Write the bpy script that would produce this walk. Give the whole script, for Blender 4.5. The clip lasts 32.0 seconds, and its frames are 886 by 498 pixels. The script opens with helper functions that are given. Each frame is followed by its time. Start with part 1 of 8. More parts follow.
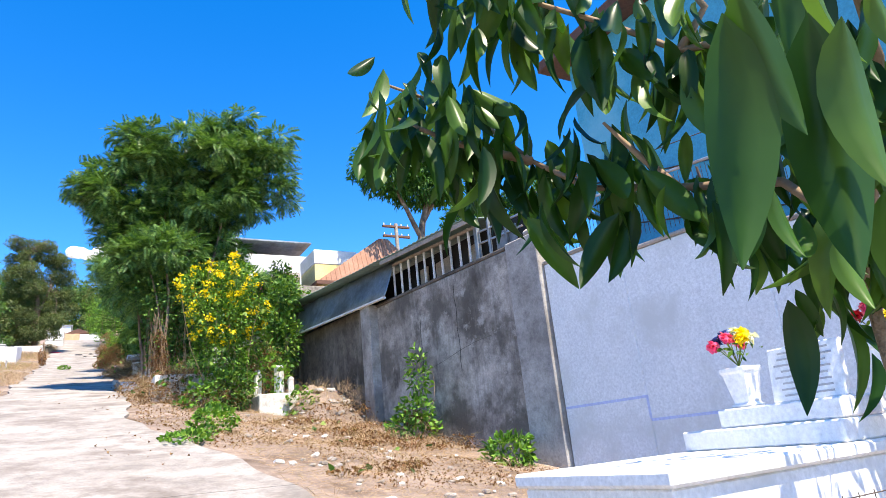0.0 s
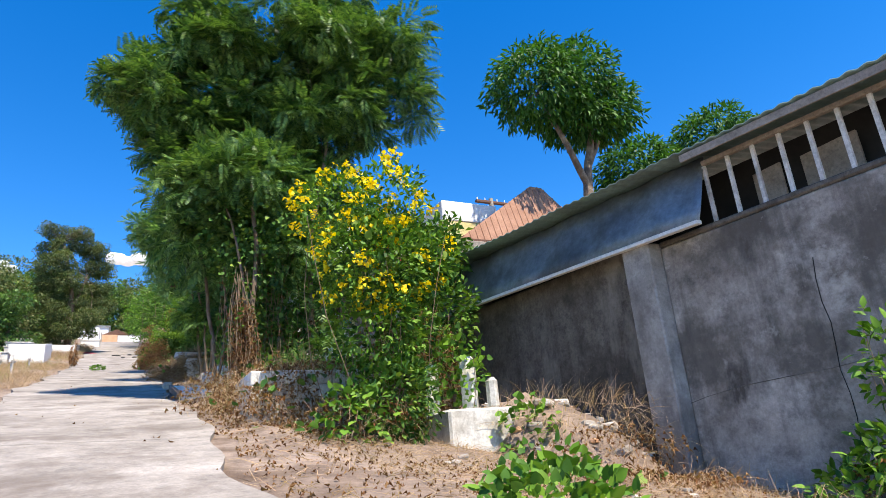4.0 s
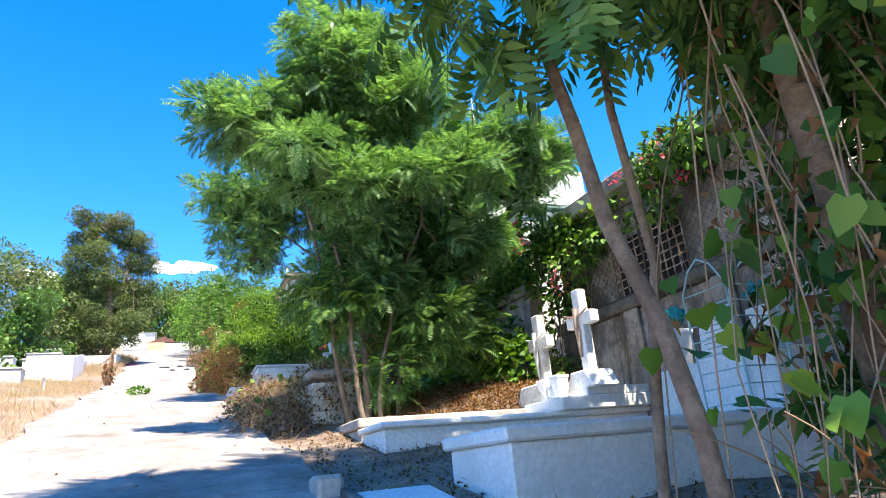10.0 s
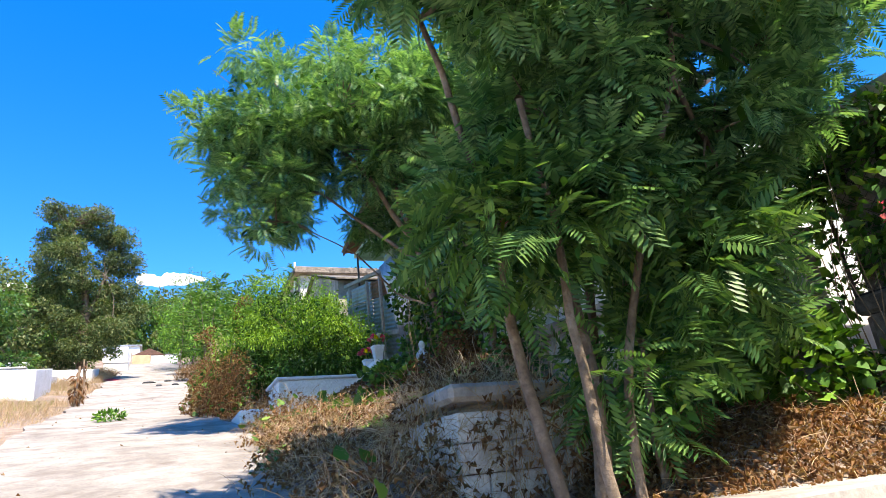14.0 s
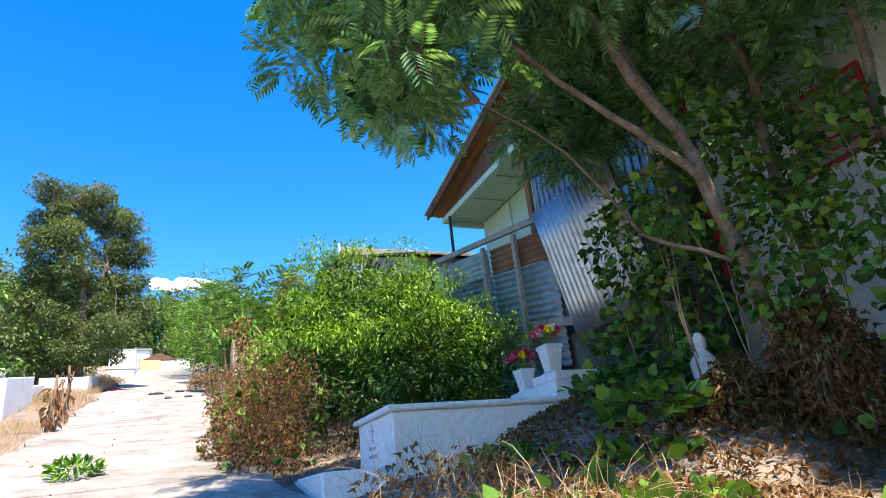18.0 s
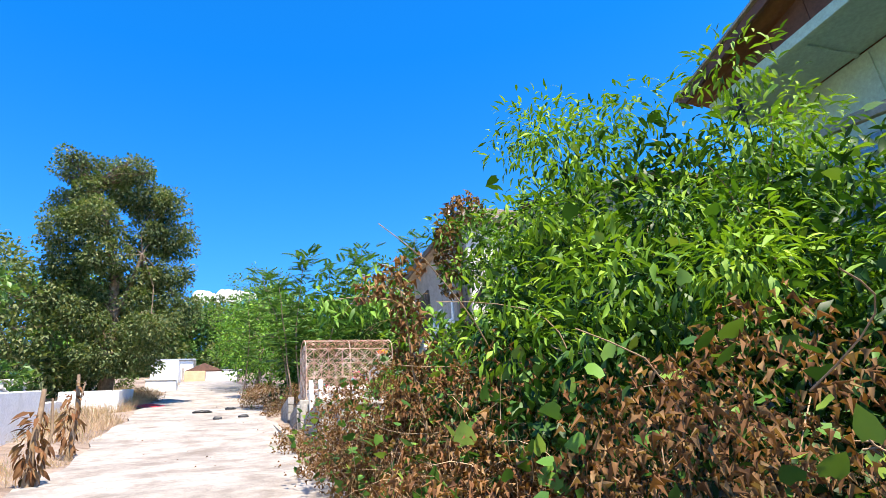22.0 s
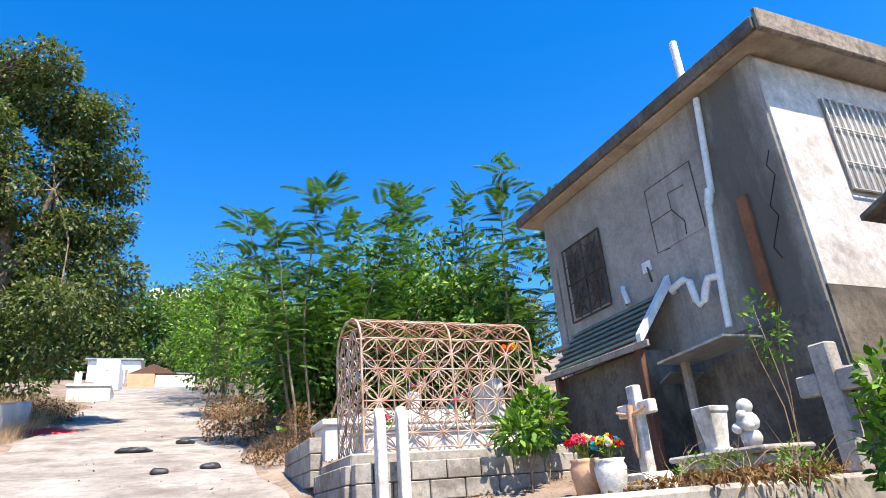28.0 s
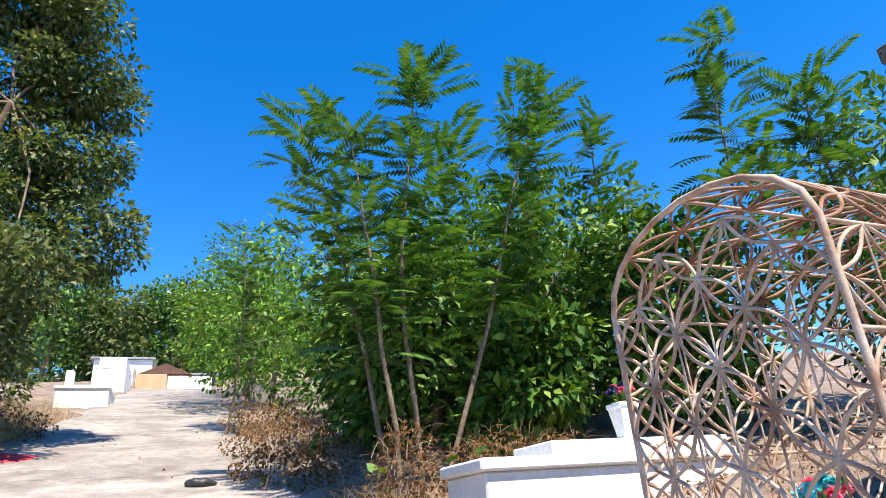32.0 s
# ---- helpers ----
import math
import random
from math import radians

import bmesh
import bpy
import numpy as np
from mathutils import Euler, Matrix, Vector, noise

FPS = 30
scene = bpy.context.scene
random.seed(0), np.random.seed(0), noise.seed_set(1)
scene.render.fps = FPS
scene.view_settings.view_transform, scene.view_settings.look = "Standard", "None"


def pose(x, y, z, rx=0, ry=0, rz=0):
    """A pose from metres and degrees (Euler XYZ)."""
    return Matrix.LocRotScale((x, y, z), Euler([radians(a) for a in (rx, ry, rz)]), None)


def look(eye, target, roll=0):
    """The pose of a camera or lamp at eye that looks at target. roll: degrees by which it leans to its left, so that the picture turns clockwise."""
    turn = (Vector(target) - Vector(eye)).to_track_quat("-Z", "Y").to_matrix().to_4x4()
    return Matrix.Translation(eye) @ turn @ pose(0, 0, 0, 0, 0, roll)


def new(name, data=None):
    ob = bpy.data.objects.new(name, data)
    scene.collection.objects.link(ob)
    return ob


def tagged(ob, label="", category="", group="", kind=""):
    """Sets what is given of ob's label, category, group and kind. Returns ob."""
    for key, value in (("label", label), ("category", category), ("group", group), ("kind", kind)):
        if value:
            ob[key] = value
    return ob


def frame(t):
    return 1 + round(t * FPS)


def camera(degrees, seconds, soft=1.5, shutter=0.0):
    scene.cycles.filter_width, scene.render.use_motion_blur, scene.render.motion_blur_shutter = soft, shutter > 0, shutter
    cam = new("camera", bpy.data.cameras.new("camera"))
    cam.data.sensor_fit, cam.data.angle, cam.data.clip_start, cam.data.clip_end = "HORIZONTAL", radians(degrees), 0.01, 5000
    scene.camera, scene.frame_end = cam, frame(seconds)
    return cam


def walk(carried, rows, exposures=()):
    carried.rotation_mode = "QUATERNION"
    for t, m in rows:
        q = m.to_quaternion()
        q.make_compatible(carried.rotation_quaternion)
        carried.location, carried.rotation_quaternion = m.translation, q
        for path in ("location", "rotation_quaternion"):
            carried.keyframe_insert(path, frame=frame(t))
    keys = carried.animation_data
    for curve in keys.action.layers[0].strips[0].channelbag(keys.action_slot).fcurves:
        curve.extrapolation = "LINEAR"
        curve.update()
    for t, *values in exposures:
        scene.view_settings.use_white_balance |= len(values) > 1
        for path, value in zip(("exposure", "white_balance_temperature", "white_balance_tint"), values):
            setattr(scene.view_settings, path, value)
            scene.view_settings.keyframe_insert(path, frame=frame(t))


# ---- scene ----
cam = camera(70.0, 32.0, soft=0.8)
ROWS = [
    (0.0, -0.045, 0.040, 1.479, 107.62, 5.66, -28.51),
    (0.5, 0.062, 0.916, 1.624, 107.44, 5.91, -29.31),
    (1.0, 0.146, 1.921, 1.767, 107.05, 5.24, -30.06),
    (1.5, 0.226, 3.004, 1.907, 107.16, 4.80, -30.46),
    (2.0, 0.313, 4.204, 2.068, 107.23, 4.70, -30.43),
    (2.5, 0.257, 5.413, 2.199, 107.45, 4.07, -29.99),
    (3.0, 0.140, 6.528, 2.307, 107.60, 3.87, -28.81),
    (3.5, -0.062, 7.585, 2.388, 108.09, 4.35, -27.34),
    (5.5, -0.004, 12.491, 3.532, 109.93, 4.55, -22.70),
    (6.0, -0.020, 13.480, 3.706, 109.98, 4.27, -22.28),
    (6.5, -0.080, 14.312, 3.865, 109.94, 4.63, -22.38),
    (7.0, -0.096, 15.158, 4.038, 109.88, 5.28, -22.42),
    (7.5, -0.161, 15.919, 4.177, 110.14, 5.70, -22.22),
    (8.0, -0.182, 16.763, 4.287, 110.31, 5.93, -21.75),
    (8.5, -0.218, 17.576, 4.413, 110.25, 5.87, -21.55),
    (9.0, -0.193, 18.430, 4.570, 109.64, 6.16, -21.51),
    (9.5, -0.256, 19.009, 4.686, 109.43, 5.63, -21.97),
    (10.0, -0.253, 19.666, 4.808, 109.21, 5.23, -22.32),
    (10.5, -0.233, 20.373, 4.930, 108.94, 4.83, -22.71),
    (11.0, -0.207, 21.036, 5.035, 109.26, 4.66, -22.95),
    (11.5, -0.178, 21.699, 5.137, 109.60, 5.32, -23.04),
    (12.0, -0.164, 22.390, 5.253, 109.60, 5.65, -23.21),
    (12.5, -0.155, 23.035, 5.378, 109.63, 5.86, -23.15),
    (13.0, -0.167, 23.680, 5.502, 109.47, 6.02, -23.21),
    (13.5, -0.183, 24.283, 5.596, 109.81, 6.13, -23.03),
    (15.5, -0.179, 26.981, 6.305, 110.13, 6.54, -23.15),
    (16.0, -0.154, 27.779, 6.459, 110.02, 6.62, -23.11),
    (16.5, -0.151, 28.610, 6.601, 110.02, 6.54, -23.04),
    (17.0, -0.134, 29.424, 6.755, 110.04, 6.23, -22.75),
    (17.5, -0.125, 30.273, 6.891, 110.35, 5.87, -22.48),
    (18.0, -0.113, 31.096, 7.062, 110.69, 5.78, -22.15),
    (18.5, -0.125, 31.946, 7.226, 110.97, 5.18, -22.03),
    (19.0, -0.138, 32.756, 7.370, 111.25, 5.23, -21.88),
    (19.5, -0.186, 33.524, 7.498, 111.16, 5.16, -21.52),
    (20.0, -0.255, 34.265, 7.650, 111.36, 5.26, -20.82),
    (20.5, -0.442, 34.931, 7.836, 111.02, 5.96, -20.17),
    (21.0, -0.305, 35.903, 7.976, 111.67, 5.11, -19.49),
    (21.5, -0.279, 36.781, 8.133, 111.97, 4.57, -19.15),
    (22.0, -0.311, 37.665, 8.360, 112.05, 5.24, -18.79),
    (22.5, -0.363, 38.584, 8.539, 111.95, 5.69, -18.42),
    (23.0, -0.446, 39.401, 8.692, 112.28, 5.47, -18.20),
    (23.5, -0.547, 40.141, 8.899, 112.85, 4.41, -18.51),
    (24.0, -0.597, 40.736, 9.033, 113.31, 4.36, -18.83),
    (24.5, -0.583, 41.419, 9.187, 113.05, 4.16, -19.49),
    (25.0, -0.504, 42.196, 9.354, 112.80, 3.90, -20.15),
    (25.5, -0.463, 42.918, 9.495, 112.94, 3.84, -20.75),
    (27.5, -0.215, 45.852, 10.228, 112.67, 3.71, -22.39),
    (28.0, -0.170, 46.546, 10.367, 112.44, 4.58, -22.49),
    (28.5, -0.144, 47.242, 10.515, 112.13, 5.24, -22.46),
    (29.0, -0.151, 47.861, 10.626, 112.43, 5.11, -22.31),
    (29.5, -0.111, 48.532, 10.756, 112.97, 5.03, -21.82),
    (30.0, -0.128, 49.211, 10.887, 113.42, 5.21, -21.52),
    (30.5, -0.158, 49.846, 11.009, 113.29, 5.31, -21.33),
    (31.0, -0.188, 50.474, 11.134, 112.97, 5.66, -21.20),
    (31.5, -0.198, 51.144, 11.238, 113.05, 5.79, -21.16),
    (32.0, -0.041, 52.074, 11.467, 112.80, 4.17, -21.28),
]
EXPOSURE = [(0.0, 1.35, 7000, 10), (1.0, 0.92, 7000, 10), (3.5, 0.95, 7000, 10), (6.0, 1.35, 7000, 10), (8.0, 1.75, 7000, 10), (10.0, 1.80, 7000, 10), (11.0, 1.80, 7000, 10), (13.5, 1.50, 7000, 10), (16.0, 1.80, 7000, 10), (18.0, 1.60, 7000, 10), (21.0, 1.50, 7000, 10), (24.0, 1.42, 7000, 10), (28.0, 1.25, 7000, 10), (32.0, 1.18, 7000, 10)]
walk(cam, [(t, pose(x, y, z, rx, ry, rz)) for t, x, y, z, rx, ry, rz in ROWS], EXPOSURE)

# ---- world, sun, exposure ----
SUN = Vector((0.08, -0.46, 0.88)).normalized()
world = bpy.data.worlds.new("sky_world")
scene.world = world
world.use_nodes = True
wn = world.node_tree.nodes
sky = wn.new("ShaderNodeTexSky")
sky.sky_type, sky.sun_disc = "NISHITA", False
sky.sun_elevation = math.asin(SUN.z)
sky.sun_rotation = math.atan2(SUN.x, SUN.y)
sky.altitude, sky.air_density, sky.dust_density, sky.ozone_density = 800, 1.0, 0.15, 3.0
sat = wn.new("ShaderNodeHueSaturation")
sat.inputs["Hue"].default_value = 0.508
sat.inputs["Saturation"].default_value = 1.41
sat.inputs["Value"].default_value = 1.16
world.node_tree.links.new(sky.outputs[0], sat.inputs["Color"])
world.node_tree.links.new(sat.outputs[0], wn["Background"].inputs[0])
wn["Background"].inputs[1].default_value = 0.128
sun_data = bpy.data.lights.new("sun", "SUN")
sun_data.energy, sun_data.angle, sun_data.color = 4.6, radians(0.53), (1.0, 0.92, 0.80)
sun = new("sun", sun_data)
sun.matrix_world = look(Vector((0, 0, 60)), Vector((0, 0, 60)) - SUN)

# ---- materials ----
rnd = random.Random(11)
rng = np.random.default_rng(7)


def node_material(name):
    m = bpy.data.materials.new(name)
    m.use_nodes = True
    return m, m.node_tree.nodes, m.node_tree.links, m.node_tree.nodes["Principled BSDF"]


def ramp(n, l, source, stops):
    r = n.new("ShaderNodeValToRGB")
    r.color_ramp.elements[0].position, r.color_ramp.elements[0].color = stops[0][0], (*stops[0][1], 1)
    r.color_ramp.elements[1].position, r.color_ramp.elements[1].color = stops[-1][0], (*stops[-1][1], 1)
    for p, c in stops[1:-1]:
        e = r.color_ramp.elements.new(p)
        e.color = (*c, 1)
    l.new(source, r.inputs[0])
    return r.outputs[0]


def noise_tex(n, l, scale, detail=6, rough=0.6, stretch=None):
    co = n.new("ShaderNodeTexCoord")
    t = n.new("ShaderNodeTexNoise")
    t.inputs["Scale"].default_value, t.inputs["Detail"].default_value, t.inputs["Roughness"].default_value = scale, detail, rough
    if stretch:
        mp = n.new("ShaderNodeMapping")
        mp.inputs["Scale"].default_value = stretch
        l.new(co.outputs["Object"], mp.inputs[0])
        l.new(mp.outputs[0], t.inputs["Vector"])
    else:
        l.new(co.outputs["Object"], t.inputs["Vector"])
    return t.outputs["Fac"]


def mixed(n, l, fac, a, b, mode="MIX"):
    m = n.new("ShaderNodeMix")
    m.data_type, m.blend_type = "RGBA", mode
    if isinstance(fac, float):
        m.inputs[0].default_value = fac
    else:
        l.new(fac, m.inputs[0])
    for v, i in ((a, 6), (b, 7)):
        if isinstance(v, tuple):
            m.inputs[i].default_value = (*v, 1)
        else:
            l.new(v, m.inputs[i])
    return m.outputs[2]


def surface(name, colours, scale=3.0, fine=40.0, rough=0.85, bump=0.3, metal=0.0, stain=None, stain_scale=1.0, streak=None, dist=0.01, drip=None, mottle=0.0):
    """A weathered surface: broad patches of the colours, fine grain over it, stains and relief."""
    m, n, l, b = node_material(name)
    k = len(colours)
    broad = ramp(n, l, noise_tex(n, l, scale), [(0.3 + 0.4 * i / max(1, k - 1), c) for i, c in enumerate(colours)])
    grain = noise_tex(n, l, fine, 4, 0.7)
    g = ramp(n, l, grain, [(0.25, (0.72, 0.72, 0.72)), (0.75, (1.12, 1.12, 1.12))])
    col = mixed(n, l, 1.0, broad, g, "MULTIPLY")
    if mottle:
        f = ramp(n, l, noise_tex(n, l, scale * 5.5, 8, 0.72), [(0.32, (1 - mottle, 1 - mottle, 1 - mottle)), (0.5, (1, 1, 1)), (0.7, (1 + mottle * 0.6, 1 + mottle * 0.6, 1 + mottle * 0.55))])
        col = mixed(n, l, 1.0, col, f, "MULTIPLY")
    if stain:
        f = ramp(n, l, noise_tex(n, l, stain_scale, 8, 0.65, streak), [(0.5, (0, 0, 0)), (0.68, (1, 1, 1))])
        col = mixed(n, l, f, col, stain)
    if drip:
        f = ramp(n, l, noise_tex(n, l, 1.6, 7, 0.7, (1.6, 1.6, 0.16)), [(0.5, (0, 0, 0)), (0.74, (0.9, 0.9, 0.9))])
        col = mixed(n, l, f, col, drip)
    l.new(col, b.inputs["Base Color"])
    b.inputs["Roughness"].default_value, b.inputs["Metallic"].default_value = rough, metal
    bp = n.new("ShaderNodeBump")
    bp.inputs["Strength"].default_value, bp.inputs["Distance"].default_value = bump, dist
    l.new(grain, bp.inputs["Height"])
    l.new(bp.outputs[0], b.inputs["Normal"])
    return m


def leafy(name, colours, gloss=0.45, through_light=0.28, scale=0.9):
    """A leaf: colour changes from leaf to leaf and in broad patches, light shines through."""
    m, n, l, b = node_material(name)
    geo = n.new("ShaderNodeNewGeometry")
    k = len(colours)
    one = ramp(n, l, geo.outputs["Random Per Island"], [(i / max(1, k - 1), c) for i, c in enumerate(colours)])
    tone = ramp(n, l, noise_tex(n, l, scale, 3), [(0.3, (0.75, 0.78, 0.7)), (0.7, (1.2, 1.15, 1.1))])
    col = mixed(n, l, 1.0, one, tone, "MULTIPLY")
    l.new(col, b.inputs["Base Color"])
    b.inputs["Roughness"].default_value, b.inputs["Specular IOR Level"].default_value = gloss, 0.3
    tr = n.new("ShaderNodeBsdfTranslucent")
    warm = mixed(n, l, 1.0, col, (1.25, 1.3, 0.55), "MULTIPLY")
    l.new(warm, tr.inputs["Color"])
    mx = n.new("ShaderNodeMixShader")
    mx.inputs[0].default_value = through_light
    l.new(b.outputs[0], mx.inputs[1])
    l.new(tr.outputs[0], mx.inputs[2])
    l.new(mx.outputs[0], n["Material Output"].inputs[0])
    return m


M_ROAD = surface("road_concrete", [(0.20, 0.178, 0.16), (0.30, 0.272, 0.25), (0.40, 0.37, 0.345)], 0.9, 34, 0.92, 0.6, stain=(0.15, 0.125, 0.108), stain_scale=1.3, mottle=0.32)
M_DIRT = surface("dry_earth", [(0.17, 0.125, 0.10), (0.27, 0.205, 0.165), (0.36, 0.285, 0.24)], 0.6, 18, 0.95, 0.8, stain=(0.10, 0.065, 0.045), stain_scale=0.9, dist=0.04, mottle=0.4)
M_WHITE = surface("white_limewash", [(0.76, 0.77, 0.78), (0.84, 0.84, 0.84)], 1.2, 25, 0.75, 0.2, stain=(0.62, 0.62, 0.60), stain_scale=1.1)
M_WHITE_OLD = surface("old_white_paint", [(0.60, 0.59, 0.56), (0.75, 0.74, 0.72)], 2.0, 30, 0.8, 0.4, stain=(0.28, 0.26, 0.23), stain_scale=2.2, mottle=0.35)
M_GREY = surface("stained_render", [(0.26, 0.235, 0.21), (0.40, 0.37, 0.34), (0.48, 0.45, 0.42)], 0.8, 22, 0.9, 0.5, stain=(0.14, 0.12, 0.105), stain_scale=0.9, streak=(1.0, 1.0, 0.45), mottle=0.35)
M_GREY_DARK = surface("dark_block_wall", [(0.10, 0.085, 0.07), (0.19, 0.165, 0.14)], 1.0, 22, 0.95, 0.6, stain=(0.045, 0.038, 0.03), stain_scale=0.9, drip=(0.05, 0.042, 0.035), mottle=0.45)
M_BLOCK = surface("concrete_block", [(0.30, 0.28, 0.25), (0.42, 0.39, 0.36)], 2.5, 35, 0.95, 0.6, stain=(0.17, 0.15, 0.13), stain_scale=1.5, mottle=0.35)
M_HOUSE = surface("house_render", [(0.30, 0.265, 0.225), (0.42, 0.38, 0.335)], 0.7, 24, 0.9, 0.3, stain=(0.14, 0.115, 0.09), stain_scale=0.8, streak=(1.0, 1.0, 0.3), drip=(0.12, 0.1, 0.08), mottle=0.3)
M_WALL = surface("mossy_render", [(0.21, 0.175, 0.145), (0.39, 0.34, 0.295), (0.56, 0.505, 0.45)], 0.9, 26, 0.92, 0.8, stain=(0.075, 0.062, 0.048), stain_scale=0.9, streak=(1.0, 1.0, 0.6), drip=(0.075, 0.065, 0.055), mottle=0.45)
M_HOUSE_SIDE = surface("streaked_house_render", [(0.27, 0.235, 0.195), (0.39, 0.345, 0.295), (0.44, 0.40, 0.35)], 0.6, 24, 0.9, 0.3, stain=(0.20, 0.175, 0.145), stain_scale=0.7, streak=(1.0, 1.0, 0.5), drip=(0.15, 0.13, 0.11), mottle=0.25)
M_SOFFIT = surface("damp_soffit", [(0.36, 0.29, 0.22), (0.46, 0.39, 0.31)], 1.2, 22, 0.9, 0.3, stain=(0.18, 0.13, 0.09), stain_scale=1.5)
M_HOUSE_W = surface("house_whitewash", [(0.46, 0.42, 0.38), (0.62, 0.58, 0.54), (0.70, 0.67, 0.63)], 1.4, 24, 0.9, 0.5, stain=(0.34, 0.29, 0.25), stain_scale=0.8, drip=(0.3, 0.26, 0.22), mottle=0.3)
M_SLAB = surface("roof_slab_edge", [(0.16, 0.125, 0.095), (0.34, 0.28, 0.23)], 2.0, 22, 0.95, 0.5, stain=(0.045, 0.04, 0.035), stain_scale=2.5, drip=(0.05, 0.042, 0.035), mottle=0.5)
M_ZINC = surface("zinc_sheet", [(0.42, 0.44, 0.46), (0.55, 0.57, 0.59)], 0.7, 12, 0.42, 0.15, metal=0.75, stain=(0.30, 0.22, 0.17), stain_scale=1.2, mottle=0.2)
M_ZINC_DK = surface("dull_zinc_sheet", [(0.22, 0.24, 0.26), (0.36, 0.39, 0.42)], 0.8, 12, 0.5, 0.15, metal=0.6, stain=(0.12, 0.12, 0.12), stain_scale=0.9, mottle=0.25)
M_RUST = surface("rusty_sheet", [(0.20, 0.075, 0.03), (0.34, 0.15, 0.07)], 1.5, 20, 0.85, 0.3, metal=0.1, stain=(0.12, 0.05, 0.03), stain_scale=2)
M_RUST_BAR = surface("rusty_painted_bar", [(0.30, 0.15, 0.09), (0.52, 0.38, 0.29), (0.62, 0.54, 0.47)], 6.0, 40, 0.85, 0.4, stain=(0.22, 0.09, 0.05), stain_scale=5)
M_RUST_OLD = surface("flaking_rusty_bar", [(0.16, 0.07, 0.04), (0.30, 0.16, 0.10), (0.44, 0.32, 0.25)], 7.0, 40, 0.9, 0.5, stain=(0.12, 0.05, 0.03), stain_scale=5)
M_IRON = surface("dark_iron", [(0.06, 0.045, 0.04), (0.12, 0.09, 0.075)], 5, 40, 0.7, 0.3, metal=0.3, stain=(0.16, 0.07, 0.04), stain_scale=4)
M_GREEN_ROOF = surface("green_roof_sheet", [(0.13, 0.20, 0.18), (0.19, 0.28, 0.25)], 1.2, 18, 0.6, 0.2, stain=(0.09, 0.12, 0.11), stain_scale=1.4)
M_MINT = surface("mint_painted_board", [(0.42, 0.58, 0.47), (0.50, 0.66, 0.55)], 1.0, 20, 0.7, 0.15)
M_BROWN = surface("brown_weathered_wood", [(0.10, 0.045, 0.03), (0.18, 0.085, 0.055)], 2.0, 24, 0.8, 0.4, stain=(0.06, 0.03, 0.02), stain_scale=2, mottle=0.3)
M_GREYWOOD = surface("grey_weathered_wood", [(0.26, 0.22, 0.18), (0.40, 0.35, 0.30)], 3.0, 30, 0.9, 0.4, mottle=0.3)
M_BLUE = surface("turquoise_render", [(0.045, 0.32, 0.50), (0.07, 0.42, 0.58)], 0.5, 18, 0.8, 0.2, stain=(0.16, 0.46, 0.58), stain_scale=0.5)
M_TERRA = surface("brown_roof_tile", [(0.28, 0.14, 0.09), (0.40, 0.22, 0.15)], 2.0, 18, 0.85, 0.4)
M_CREAM = surface("cream_wall", [(0.62, 0.52, 0.22), (0.72, 0.64, 0.36)], 0.8, 18, 0.8, 0.2)
M_PVC = surface("white_pipe", [(0.72, 0.72, 0.70), (0.82, 0.82, 0.80)], 3.0, 20, 0.45, 0.05)
# Near-black for cracks, and for indoor shade put into the colour.
M_DARK = surface("shade_and_crack_dark", [(0.015, 0.014, 0.013), (0.03, 0.028, 0.026)], 2.0, 10, 0.95, 0.1)
M_BARK = surface("tree_bark", [(0.11, 0.075, 0.05), (0.21, 0.15, 0.105), (0.30, 0.23, 0.17)], 5.0, 30, 0.9, 0.7, stain=(0.10, 0.065, 0.045), stain_scale=3, dist=0.02, mottle=0.35)
M_TWIG = surface("dry_twig", [(0.20, 0.13, 0.08), (0.36, 0.26, 0.17)], 6.0, 40, 0.9, 0.3)
M_POT = surface("glazed_pot", [(0.62, 0.33, 0.18), (0.70, 0.42, 0.25)], 3.0, 25, 0.5, 0.1)
M_RED = surface("red_cloth", [(0.55, 0.02, 0.03), (0.70, 0.05, 0.06)], 3.0, 25, 0.7, 0.3)
M_BLACK = surface("black_plastic", [(0.02, 0.02, 0.022), (0.04, 0.04, 0.042)], 3.0, 25, 0.5, 0.3)
M_LETTER = surface("engraved_letter", [(0.36, 0.36, 0.37), (0.46, 0.46, 0.47)], 5.0, 40, 0.8, 0.1)
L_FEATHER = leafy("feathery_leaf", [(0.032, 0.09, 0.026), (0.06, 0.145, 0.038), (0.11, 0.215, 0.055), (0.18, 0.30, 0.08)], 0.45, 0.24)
L_NEAR = leafy("drooping_leaf", [(0.011, 0.04, 0.006), (0.021, 0.068, 0.01), (0.042, 0.11, 0.016), (0.085, 0.17, 0.028)], 0.38, 0.33, 14.0)
# Lighter twin of the feathery leaf: sunlight on two trees put into the colour.
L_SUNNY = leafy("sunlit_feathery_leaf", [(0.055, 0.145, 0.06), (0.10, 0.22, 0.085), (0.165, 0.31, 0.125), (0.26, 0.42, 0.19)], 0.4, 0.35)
L_BROAD = leafy("broad_leaf", [(0.03, 0.095, 0.012), (0.065, 0.17, 0.02), (0.13, 0.28, 0.03), (0.20, 0.35, 0.045)], 0.58, 0.2)
# Lighter lime: sunlight on the thicket's top put into the leaf colour.
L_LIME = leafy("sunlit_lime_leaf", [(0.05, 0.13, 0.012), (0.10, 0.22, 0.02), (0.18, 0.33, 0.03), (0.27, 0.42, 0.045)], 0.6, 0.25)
L_VINE = leafy("vine_leaf", [(0.02, 0.07, 0.012), (0.045, 0.125, 0.02), (0.09, 0.21, 0.03), (0.20, 0.30, 0.05)], 0.58, 0.16)
